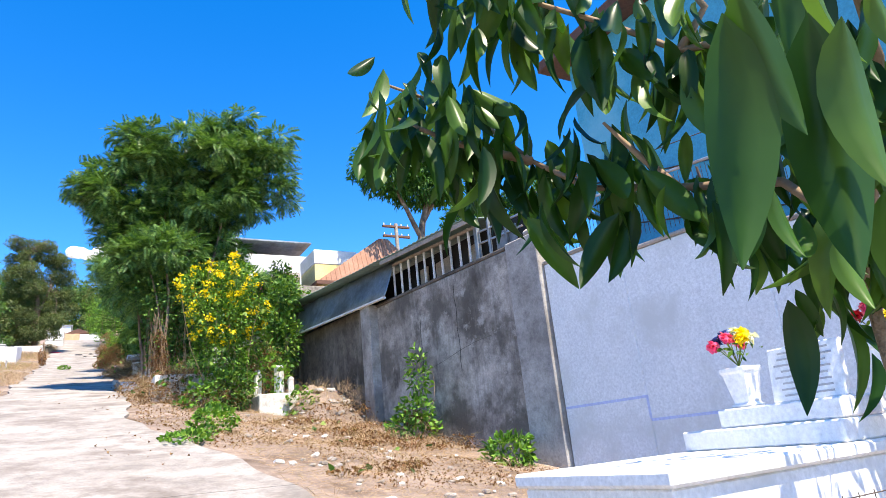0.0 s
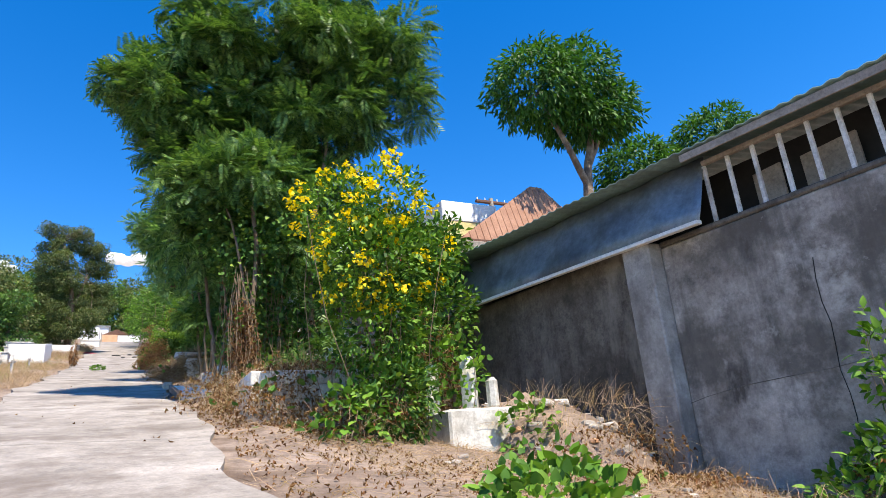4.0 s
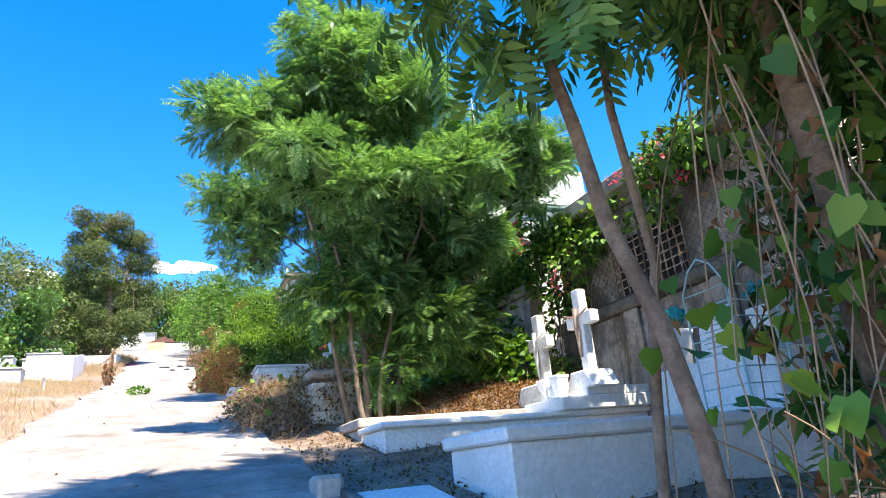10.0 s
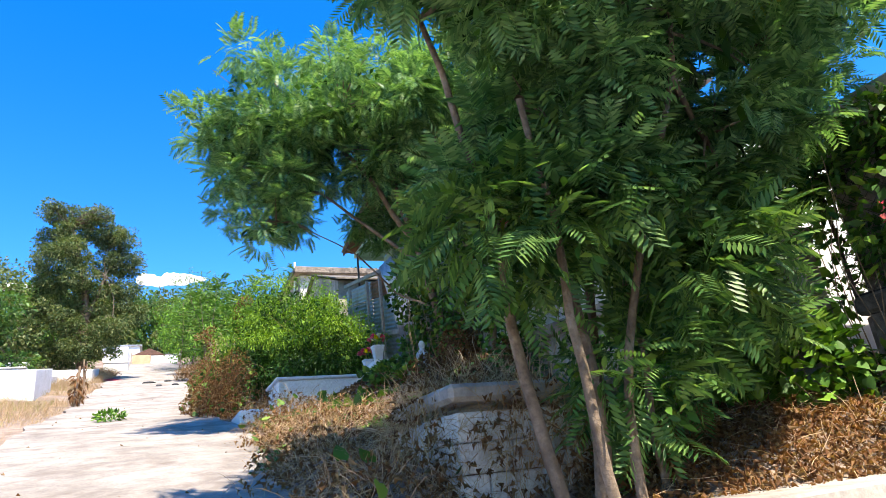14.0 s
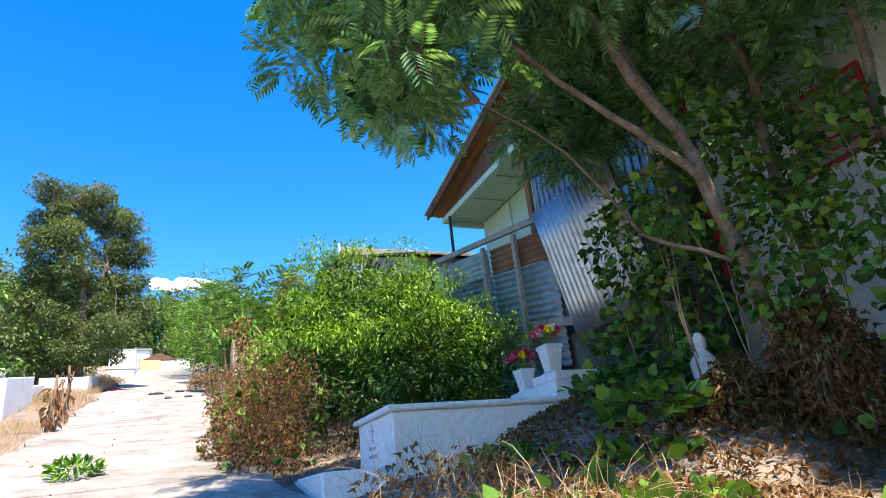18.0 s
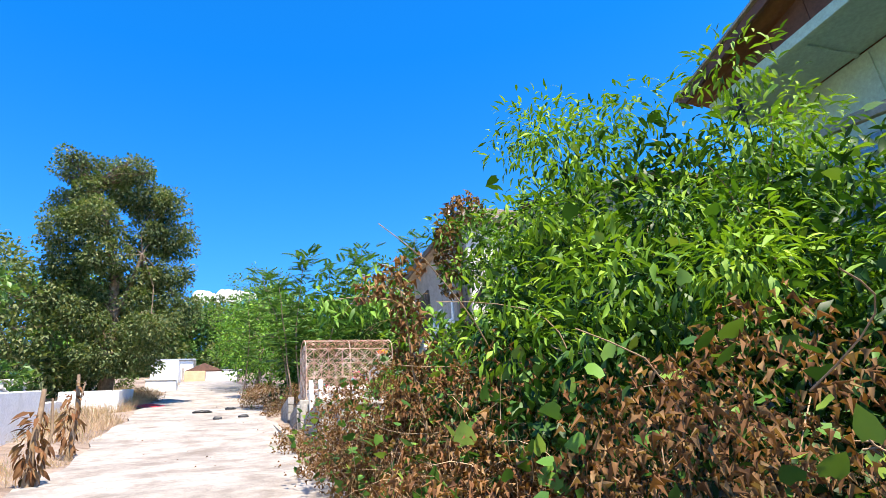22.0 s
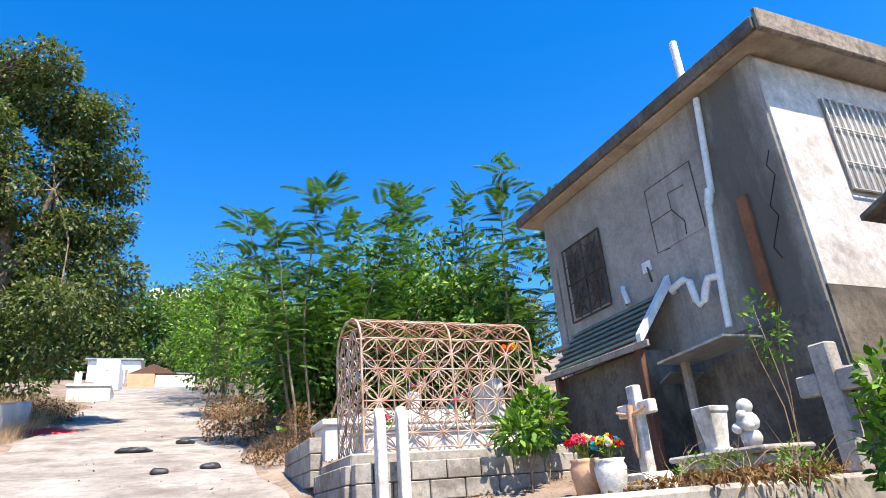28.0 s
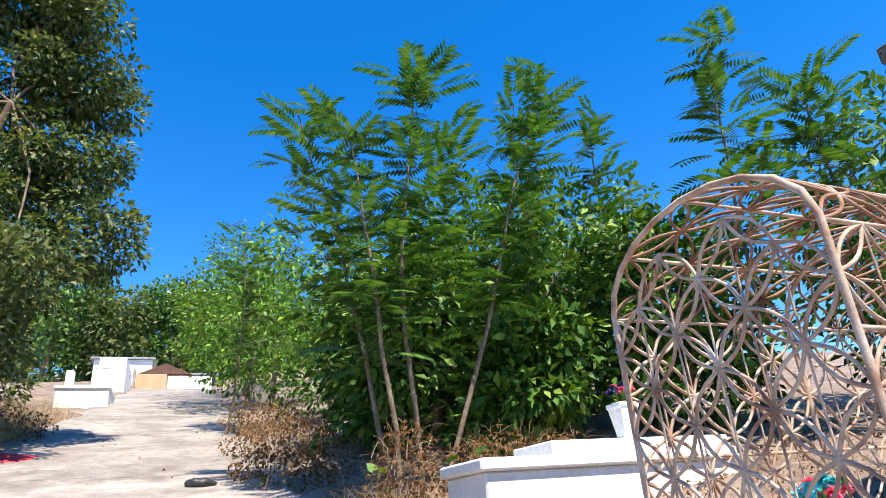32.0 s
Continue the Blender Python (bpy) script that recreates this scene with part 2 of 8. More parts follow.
L_MANGO = leafy("mango_leaf", [(0.023, 0.081, 0.014), (0.040, 0.127, 0.023), (0.081, 0.207, 0.029)], 0.52, 0.3)
L_OLIVE = leafy("olive_leaf", [(0.04, 0.075, 0.026), (0.075, 0.12, 0.042), (0.13, 0.17, 0.068), (0.22, 0.23, 0.11)], 0.6, 0.3)
L_DRY = leafy("dry_leaf", [(0.099, 0.046, 0.022), (0.165, 0.075, 0.034), (0.215, 0.115, 0.055), (0.25, 0.165, 0.092)], 0.85, 0.25)
L_STRAW = leafy("straw", [(0.357, 0.230, 0.170), (0.442, 0.306, 0.230), (0.510, 0.383, 0.297), (0.425, 0.323, 0.187)], 0.9, 0.25)
L_GRASS = leafy("grass_blade", [(0.10, 0.19, 0.03), (0.20, 0.28, 0.05), (0.34, 0.34, 0.09)], 0.7, 0.35)
L_YELLOW = leafy("yellow_petal", [(0.85, 0.60, 0.008), (0.90, 0.68, 0.01), (0.94, 0.76, 0.03)], 0.6, 0.3)
L_PINK = leafy("pink_petal", [(0.65, 0.04, 0.16), (0.80, 0.10, 0.28), (0.85, 0.25, 0.40)], 0.6, 0.3)
L_WHITEP = leafy("white_petal", [(0.75, 0.75, 0.72), (0.85, 0.85, 0.82)], 0.6, 0.3)
L_BLUEP = leafy("blue_petal", [(0.02, 0.38, 0.62), (0.05, 0.52, 0.74)], 0.6, 0.3)
L_NAVY = leafy("navy_petal", [(0.02, 0.03, 0.16), (0.04, 0.06, 0.25)], 0.6, 0.2)
L_ORANGE = leafy("orange_petal", [(0.80, 0.16, 0.02), (0.85, 0.30, 0.04)], 0.6, 0.3)
L_REDP = leafy("red_petal", [(0.55, 0.015, 0.03), (0.70, 0.03, 0.05)], 0.6, 0.3)


def rain_band(mat, at, width, colour):
    """A broad vertical rain stain with a ragged edge round the line y = at."""
    n, l = mat.node_tree.nodes, mat.node_tree.links
    b = n["Principled BSDF"]
    old = b.inputs["Base Color"].links[0].from_socket
    co, sep = n.new("ShaderNodeTexCoord"), n.new("ShaderNodeSeparateXYZ")
    l.new(co.outputs["Object"], sep.inputs[0])
    away = n.new("ShaderNodeMath")
    away.operation, away.inputs[1].default_value = "SUBTRACT", at
    l.new(sep.outputs["Y"], away.inputs[0])
    size = n.new("ShaderNodeMath")
    size.operation = "ABSOLUTE"
    l.new(away.outputs[0], size.inputs[0])
    rag = n.new("ShaderNodeMath")
    rag.operation, rag.inputs[1].default_value, rag.inputs[2].default_value = "MULTIPLY_ADD", width * 2.2, -width * 1.1
    l.new(noise_tex(n, l, 2.2, 7, 0.65, (1.0, 1.0, 0.25)), rag.inputs[0])
    total = n.new("ShaderNodeMath")
    l.new(size.outputs[0], total.inputs[0])
    l.new(rag.outputs[0], total.inputs[1])
    f = ramp(n, l, total.outputs[0], [(width * 0.35, (0.85, 0.85, 0.85)), (width, (0, 0, 0))])
    l.new(mixed(n, l, f, old, colour), b.inputs["Base Color"])


def blotch(mat, scale, colour, low, high, most, stretch=None):
    """Large ragged patches of another colour over a surface: damp, mould or fallen limewash."""
    n, l = mat.node_tree.nodes, mat.node_tree.links
    b = n["Principled BSDF"]
    old = b.inputs["Base Color"].links[0].from_socket
    f = ramp(n, l, noise_tex(n, l, scale, 9, 0.68, stretch), [(low, (0, 0, 0)), (high, (most, most, most))])
    l.new(mixed(n, l, f, old, colour), b.inputs["Base Color"])


blotch(M_WALL, 0.75, (0.105, 0.088, 0.07), 0.5, 0.6, 0.8)
blotch(M_WALL, 1.7, (0.58, 0.53, 0.47), 0.57, 0.64, 0.55)
blotch(M_WALL, 1.1, (0.055, 0.045, 0.036), 0.6, 0.68, 0.85, (1.0, 1.0, 0.5))
blotch(M_GREY_DARK, 1.2, (0.30, 0.27, 0.235), 0.56, 0.66, 0.5, (1.0, 1.0, 0.4))
blotch(M_HOUSE, 0.9, (0.16, 0.135, 0.11), 0.54, 0.66, 0.6, (1.0, 1.0, 0.4))
blotch(M_HOUSE_W, 1.5, (0.30, 0.25, 0.21), 0.58, 0.64, 0.7)
blotch(M_BLOCK, 1.8, (0.13, 0.11, 0.09), 0.56, 0.66, 0.7)
rain_band(M_HOUSE_SIDE, 50.45, 0.5, (0.085, 0.075, 0.062))


# ---- mesh helpers ----
def mesh_of(name, verts, faces, mat, smooth=False):
    me = bpy.data.meshes.new(name)
    if isinstance(verts, np.ndarray) and isinstance(faces, np.ndarray):
        k = faces.shape[1]
        me.vertices.add(len(verts))
        me.vertices.foreach_set("co", verts.astype(np.float32).ravel())
        me.loops.add(faces.size)
        me.loops.foreach_set("vertex_index", faces.astype(np.int32).ravel())
        me.polygons.add(len(faces))
        me.polygons.foreach_set("loop_start", np.arange(0, faces.size, k, dtype=np.int32))
        me.update(calc_edges=True)
    else:
        me.from_pydata([tuple(v) for v in verts], [], [tuple(f) for f in faces])
    if smooth:
        me.polygons.foreach_set("use_smooth", [True] * len(me.polygons))
    me.materials.append(mat)
    return me


def thing(name, at, label, category, group="", kind=""):
    ob = new(name)
    ob.empty_display_size = 0.1
    ob.location = at
    return tagged(ob, label, category, group, kind)


def hang(ob, parent):
    """Parents ob, whose mesh is in world metres, under parent."""
    ob.parent = parent
    base = parent.matrix_basis.copy()
    p = parent.parent
    while p:
        base = p.matrix_basis @ parent.matrix_parent_inverse @ base
        parent, p = p, p.parent
    ob.matrix_parent_inverse = base.inverted()
    return ob


def part(name, bm, mat, parent=None, label="", smooth=False):
    """Links a bmesh (world metres) as one mesh object under a thing or part."""
    if isinstance(bm, bpy.types.Mesh):
        me = bm
    else:
        me = bpy.data.meshes.new(name)
        bmesh.ops.recalc_face_normals(bm, faces=bm.faces)
        bm.to_mesh(me)
        bm.free()
        me.materials.append(mat)
        if smooth:
            me.polygons.foreach_set("use_smooth", [True] * len(me.polygons))
    ob = new(name, me)
    if parent:
        hang(ob, parent)
    if label:
        ob["label"] = label
    return ob


def box(x0, x1, y0, y1, z0, z1, bevel=0.012, bm=None, slope=0.0, m=None):
    """A bevelled block; slope lifts it along y."""
    own = bm is None
    bm = bm or bmesh.new()
    vs = [bm.verts.new((x, y, z + slope * (y - y0))) for x in (x0, x1) for y in (y0, y1) for z in (z0, z1)]
    fs = [bm.faces.new([vs[i] for i in f]) for f in ((0, 1, 3, 2), (4, 6, 7, 5), (0, 4, 5, 1), (2, 3, 7, 6), (0, 2, 6, 4), (1, 5, 7, 3))]
    if m is not None:
        for v in vs:
            v.co = m @ v.co
    if bevel > 0:
        es = list({e for f in fs for e in f.edges})
        bmesh.ops.bevel(bm, geom=es, offset=bevel, segments=1, affect="EDGES", clamp_overlap=True)
    return bm


def prism(outline, p, u, v, w, depth, bevel=0.0, bm=None):
    """Extrudes an outline of (a, b) along w: corner p + a*u + b*v."""
    bm = bm or bmesh.new()
    p, u, v, w = Vector(p), Vector(u), Vector(v), Vector(w)
    f = [bm.verts.new(p + u * a + v * b) for a, b in outline]
    k = [bm.verts.new(p + u * a + v * b + w * depth) for a, b in outline]
    n = len(outline)
    faces = [bm.faces.new(f), bm.faces.new(k[::-1])]
    faces += [bm.faces.new((f[i], k[i], k[(i + 1) % n], f[(i + 1) % n])) for i in range(n)]
    if bevel:
        bmesh.ops.bevel(bm, geom=list({e for q in faces for e in q.edges}), offset=bevel, segments=1, affect="EDGES", clamp_overlap=True)
    return bm


def tube_data(pts, radii, sides=7):
    pts = [Vector(p) for p in pts]
    vs, fs = [], []
    ref = Vector((0.31, 0.87, 0.2))
    for i, p in enumerate(pts):
        d = (pts[min(i + 1, len(pts) - 1)] - pts[max(i - 1, 0)]).normalized()
        a = d.cross(ref)
        if a.length < 0.05:
            a = d.cross(Vector((1, 0, 0)))
        a.normalize()
        b = d.cross(a)
        for k in range(sides):
            t = 2 * math.pi * k / sides
            vs.append(p + (a * math.cos(t) + b * math.sin(t)) * radii[i])
    for i in range(len(pts) - 1):
        for k in range(sides):
            fs.append((i * sides + k, i * sides + (k + 1) % sides, (i + 1) * sides + (k + 1) % sides, (i + 1) * sides + k))
    return vs, fs


def tubes(name, lines, mat, sides=7):
    """One mesh of tapered tubes: lines are (points, radii)."""
    V, F = [], []
    for pts, radii in lines:
        if not hasattr(radii, "__len__"):
            radii = [radii] * len(pts)
        v, f = tube_data(pts, radii, sides)
        o = len(V)
        V += v
        F += [tuple(i + o for i in q) for q in f]
    return mesh_of(name, V, F, mat, True)


def limb(a, b, bend=0.15, n=6, r=None):
    a, b = Vector(a), Vector(b)
    r = r or rnd
    off = Vector((r.uniform(-1, 1), r.uniform(-1, 1), r.uniform(-0.3, 0.8))) * bend * (b - a).length
    return [a.lerp(b, i / n) + off * math.sin(math.pi * i / n) + Vector((r.uniform(-1, 1), r.uniform(-1, 1), 0)) * 0.012 * (b - a).length for i in range(n + 1)]


def taper(r0, r1, n):
    return [r0 + (r1 - r0) * i / (n - 1) for i in range(n)]


# ---- leaf templates: arrays of corners and triangles ----
def leaf_simple(length, width, fold=0.12, droop=0.15):
    v = np.array([(0, 0, 0), (-width / 2, 0.42 * length, fold * width), (0, 0.48 * length, 0), (width / 2, 0.42 * length, fold * width), (0, length, -droop * length),
                  (-width * 0.34, 0.75 * length, fold * width * 0.5 - droop * length * 0.4), (width * 0.34, 0.75 * length, fold * width * 0.5 - droop * length * 0.4)])
    f = np.array([(0, 2, 1), (0, 3, 2), (1, 2, 5), (2, 3, 6), (2, 4, 5), (2, 6, 4)])
    return v, f


def leaf_plain(length, width, fold=0.12, droop=0.15):
    v = np.array([(0, 0, 0), (-width / 2, 0.5 * length, fold * width), (0, 0.5 * length, 0), (width / 2, 0.5 * length, fold * width), (0, length, -droop * length)])
    return v, np.array([(0, 2, 1), (0, 3, 2), (1, 2, 4), (2, 3, 4)])


def leaf_curved(length, width, droop=0.35, fold=0.2, n=8):
    """A large leaf of smooth outline with a sunken midrib, hanging at the tip."""
    v, f = [], []
    for i in range(n + 1):
        s = i / n
        half = width / 2 * (math.sin(math.pi * s ** 0.8) ** 0.8 if 0 < s < 1 else 0.02)
        for k in (-1, -0.5, 0, 0.5, 1):
            v.append((half * k, length * (s - 0.12 * s * s), fold * half * abs(k) - droop * length * s * s + 0.03 * half * math.sin(s * 14 + k * 3)))
    for i in range(n):
        for k in range(4):
            a = i * 5 + k
            f.append((a, a + 1, a + 6, a + 5))
    return np.array(v), np.array(f)


def leaf_heart(size):
    v = np.array([(0, 0, 0), (-0.3, -0.12, 0.02), (-0.52, 0.2, 0.06), (-0.34, 0.62, 0.03), (0, 1.0, -0.12), (0.34, 0.62, 0.03), (0.52, 0.2, 0.06), (0.3, -0.12, 0.02), (0, 0.4, -0.03)]) * size
    f = np.array([(8, 0, 1), (8, 1, 2), (8, 2, 3), (8, 3, 4), (8, 4, 5), (8, 5, 6), (8, 6, 7), (8, 7, 0)])
    return v, f


def pinnate(length, pairs, wide=0.3, droop=0.3):
    """A feathered leaf: narrow folded blades in pairs along a drooping stalk."""
    V, F = [], []
    at = lambda s: np.array((0, s * length, -droop * length * s * s))
    V += [at(0) + (0.004, 0, 0), at(0) - (0.004, 0, 0), at(1)]
    F.append((0, 1, 2))
    for i in range(pairs):
        s = 0.16 + 0.84 * i / (pairs - 1)
        rib = length * (0.44 - 0.22 * abs(s - 0.45))
        for side in (-1, 1):
            d = np.array((side * 0.84, 0.52, -0.1 - 0.2 * s))
            q = np.array((-d[1] * side, d[0] * side, 0.0)) * side
            o, k = at(s), len(V)
            a = o + d * rib * 0.5 + q * rib * wide / 2 + (0, 0, -0.03 * rib)
            b = o + d * rib * 0.5 - q * rib * wide / 2 + (0, 0, -0.03 * rib)
            V += [o, a, o + d * rib + (0, 0, -0.12 * rib), b]
            F += [(k, k + 1, k + 2), (k, k + 2, k + 3)]
    return np.array(V), np.array(F)


def turned(ax, az, n):
    """Rotation matrices that point +y of a leaf along the directions ax (n x 3) with random spin az."""
    y = ax / np.maximum(np.linalg.norm(ax, axis=1, keepdims=True), 1e-9)
    up = np.tile(np.array([[0.0, 0.0, 1.0]]), (n, 1)) + az
    x = np.cross(y, up)
    x /= np.maximum(np.linalg.norm(x, axis=1, keepdims=True), 1e-9)
    z = np.cross(x, y)
    return np.stack([x, y, z], 2)


def scatter(name, template, where, ways, sizes, mat, spin=0.5, smooth=False):
    """One mesh of many leaves at the places, pointing along the ways."""
    v, f = template
    n = len(where)
    R = turned(ways, rng.normal(0, spin, (n, 3)), n)
    V = np.einsum("nij,kj->nki", R, v) * sizes[:, None, None] + where[:, None, :]
    F = f[None] + (np.arange(n) * len(v))[:, None, None]
    return mesh_of(name, V.reshape(-1, 3), F.reshape(-1, F.shape[-1]), mat, smooth)


def blob_points(blobs, n, shell=0.55):
    """Places in a union of ellipsoids (centre, radii), denser towards their skins, with outward ways."""
    vol = np.array([b[1][0] * b[1][1] * b[1][2] for b in blobs]) ** 0.75
    pick = rng.choice(len(blobs), n, p=vol / vol.sum())
    c = np.array([b[0] for b in blobs], float)[pick]
    r = np.array([b[1] for b in blobs], float)[pick]
    d = rng.normal(0, 1, (n, 3))
    d /= np.linalg.norm(d, axis=1, keepdims=True)
    rad = shell + (1 - shell) * rng.random(n) ** 0.6
    rad *= 1 + 0.16 * np.sin(d[:, 0] * 7 + pick * 1.7) * np.cos(d[:, 2] * 6 + pick)
    return c + d * r * rad[:, None], d


def crown(name, template, blobs, n, mat, size=(0.8, 1.2), up=-0.15, jitter=0.6, shell=0.5, spin=0.5):
    p, d = blob_points(blobs, n, shell)
    w = d + rng.normal(0, jitter, (n, 3)) + np.array((0, 0, up))
    return scatter(name, template, p, w, rng.uniform(size[0], size[1], n), mat, spin)


def lumps(blobs, per=13, f=0.38, flat=0.65, shell=0.55):
    """Smaller masses spread through larger ones, with gaps and shade between them."""
    out = []
    for c, r in blobs:
        p, d = blob_points([(c, r)], per, shell)
        m = (r[0] * r[1] * r[2]) ** (1 / 3)
        for q in p:
            s = m * f * rnd.uniform(0.7, 1.25)
            out.append((tuple(q), (s * 1.15, s * 1.15, s * flat)))
    return out


PINNA = pinnate(0.4, 7)
PINNA_FINE = pinnate(0.27, 8, 0.26)
LEAF = leaf_simple(0.10, 0.045)
LONG = leaf_simple(0.20, 0.055, 0.1, 0.3)
BIG = leaf_plain(0.15, 0.075)
HEART = leaf_heart(0.11)
CURL = leaf_plain(0.09, 0.05, 0.9, 0.6)
PETAL = leaf_simple(0.035, 0.035, 0.25, 0.4)
BLADE = (np.array([(-0.0022, 0, 0), (0.0022, 0, 0), (0.0016, 0.13, 0.02), (-0.0016, 0.13, 0.02), (0.0, 0.27, -0.03)]), np.array([(0, 1, 2), (0, 2, 3), (3, 2, 4)]))
STALK = (np.array([(-0.004, 0, 0), (0.004, 0, 0), (0.003, 0.16, 0.04), (-0.003, 0.16, 0.04), (0.0025, 0.32, 0.02), (-0.0025, 0.32, 0.02), (0, 0.5, -0.1)]), np.array([(0, 1, 2), (0, 2, 3), (3, 2, 4), (3, 4, 5), (5, 4, 6)]))


# ---- ground ----
def zr(y):
    """Height of the road's middle."""
    y = np.asarray(y, float)
    return np.where(y < 50, 0.19 * np.maximum(y, -60), 9.5 + 0.235 * (np.minimum(y, 150) - 50))


def ground_z(x, y):
    x, y = np.asarray(x, float), np.asarray(y, float)
    z = zr(y)
    right = np.clip(x - 1.4, 0, 6)
    low = np.clip((21 - y) / 3, 0, 1)
    row = np.clip(y - 21, 0, 1) * np.clip(28.2 - y, 0, 1)
    z = z + right * ((0.16 - 0.14 * row) * (1 - low) - 0.13 * low)
    z = z + np.clip(x - 7.5, 0, 60) * 0.05
    left = np.clip(-2.4 - x, 0, 80)
    z = z + np.where(left < 4, left * 0.03, 0.12 - (left - 4) * 0.03)
    z = z - 0.03 * (np.abs(x + 0.7) < 2.2)
    bumps = np.sin(x * 2.1 + y * 0.7) * np.sin(y * 1.7 - x * 0.9) * 0.035 + np.sin(x * 5.3 - y * 3.1) * 0.012
    return z + bumps * (np.abs(x + 0.6) > 2.0)


def gz(x, y):
    return float(ground_z(x, y))


xs = np.concatenate([np.array([-500, -250, -120, -70, -45, -30, -22, -16]), np.arange(-12, 9, 0.3), np.array([10, 12, 15, 20, 30, 50, 90, 160, 300, 500])])
ys = np.concatenate([np.array([-400, -200, -100, -60, -30, -20, -14]), np.arange(-10, 76, 0.3), np.arange(76, 130, 2.0), np.array([140, 150, 170, 220, 300, 450, 700])])
gx, gy = np.meshgrid(xs, ys)
gv = np.stack([gx, gy, ground_z(gx, gy)], -1).reshape(-1, 3)
nx, ny = len(xs), len(ys)
gi = (np.arange(ny - 1)[:, None] * nx + np.arange(nx - 1)[None]).reshape(-1)
ground = new("ground", mesh_of("ground", gv, np.stack([gi, gi + 1, gi + nx + 1, gi + nx], 1), M_DIRT, True))
tagged(ground, "dry brown earth strewn with straw on a slope", "ground", kind="structure")


def road_edges(y):
    w = 0.10 * math.sin(y * 0.9) + 0.06 * math.sin(y * 2.3 + 1)
    t = min(max((y - 15) / 40, 0), 1)
    left = -1.95 - 0.75 * t + w
    right = 0.75 + 0.45 * t + 0.12 * math.sin(y * 0.7 + 2) + 0.05 * math.sin(y * 3.1)
    if y < 14:
        right += (14 - y) * 0.14
    return left, right


road = thing("road", (0, 0, 0), "pale worn concrete lane climbing the hill", "road", kind="structure")
yy = -12.0
while yy < 112:
    ln = rnd.uniform(4.2, 5.0)
    cols, rows_n = 8, 14
    V, F = [], []
    for j in range(rows_n + 1):
        y = yy + 0.012 + (ln - 0.024) * j / rows_n
        a, b = road_edges(y)
        for i in range(cols + 1):
            x = a + (b - a) * i / cols
            V.append((x, y, float(zr(y)) + 0.03 + 0.012 * math.sin(x * 2 + y)))
    for j in range(rows_n):
        for i in range(cols):
            k = j * (cols + 1) + i
            F.append((k, k + 1, k + cols + 2, k + cols + 1))
    rim = [i for i in range(cols + 1)] + [j * (cols + 1) + cols for j in range(1, rows_n + 1)] + [rows_n * (cols + 1) + i for i in range(cols - 1, -1, -1)] + [j * (cols + 1) for j in range(rows_n - 1, 0, -1)]
    low = {}
    for k in rim:
        low[k] = len(V)
        V.append((V[k][0], V[k][1], V[k][2] - 0.14))
    for a, b in zip(rim, rim[1:] + rim[:1]):
        F.append((b, a, low[a], low[b]))
    hang(new("slab", mesh_of("slab", V, F, M_ROAD)), road)
    yy += ln


# ---- the roadside walls at the foot of the hill ----
def wall_x(y):
    return 7.2 - 0.1406 * (y - 9.03)


def wall_run(name, y0, y1, z0, z1, thick, mat, label, off=0.0, bevel=0.02, cat="wall", kind="structure", parent=None):
    """A wall piece along the roadside line; its road face stands off metres in front."""
    o = [(wall_x(y0) - off, y0), (wall_x(y1) - off, y1), (wall_x(y1) - off + thick, y1), (wall_x(y0) - off + thick, y0)]
    bm = prism(o, (0, 0, z0), (1, 0, 0), (0, 1, 0), (0, 0, 1), z1 - z0, bevel)
    ob = part(name, bm, mat, parent)
    return tagged(ob, label, cat, kind=kind) if not parent else ob


white_steps = [(7.2, 8.88, 4.53), (5.0, 7.2, 4.2), (2.8, 5.0, 3.86), (0.6, 2.8, 3.5), (-1.8, 0.6, 3.1), (-6.0, -1.8, 2.7)]
white_wall = thing("wall_white", (wall_x(5), 5, gz(7, 5)), "white painted masonry wall with a stepped top", "wall", kind="structure")
for y0, y1, z in white_steps:
    wall_run("wall_panel", y0, y1, -1.5, z, 0.25, M_WHITE, "", parent=white_wall)
    wall_run("coping", y0 - 0.02, y1, z + 0.003, z + 0.07, 0.3, M_GREY, "", off=0.03, parent=white_wall)
wall_run("gate_post", 8.89, 9.72, 0.4, 5.2, 0.5, M_GREY, "tall rendered concrete gate post with a rough edge", off=0.1)
wall_run("gate_post", 8.9, 9.25, 5.183, 5.34, 0.42, M_GREY, "broken rounded cap of a concrete post", off=0.08, bevel=0.06)
wall_run("wall_grey", 9.722, 14.75, 0.4, 5.12, 0.25, M_WALL, "stained grey rendered retaining wall")
wall_run("pilaster", 14.752, 15.2, 0.6, 5.2, 0.5, M_GREY, "rendered pilaster of the retaining wall", off=0.22)
wall_run("wall_ledge", 9.722, 14.75, 5.123, 5.2, 0.3, M_GREY_DARK, "dark rough mortar ledge on the retaining wall", off=0.015, cat="ledge")
crack = thing("wall_band", (wall_x(12), 12, 2.9), "dark crack and joint lines in the rendered wall", "wall", kind="structure")
for y0, y1, za, zb in ((11.55, 11.56, 3.0, 5.0), (12.9, 12.91, 2.2, 4.4)):
    q = [(wall_x(y0 + 0.02 * math.sin(k * 1.9)) - 0.002, y0 + 0.02 * math.sin(k * 1.9), za + (zb - za) * k / 9) for k in range(10)]
    part("joint", tubes("joint", [(q, 0.006)], M_DARK, 4), M_DARK, crack)
q = [(wall_x(15.0 - k * 0.5) - 0.001, 15.0 - k * 0.5, 3.0 + 0.05 * math.sin(k) + 0.06 * k) for k in range(10)]
part("joint", tubes("joint", [(q, 0.005)], M_GREY_DARK, 4), M_GREY_DARK, crack)
paint = thing("paint_line", (wall_x(7), 7, 1.9), "faded blue painted step line on the white wall", "paint", kind="structure")
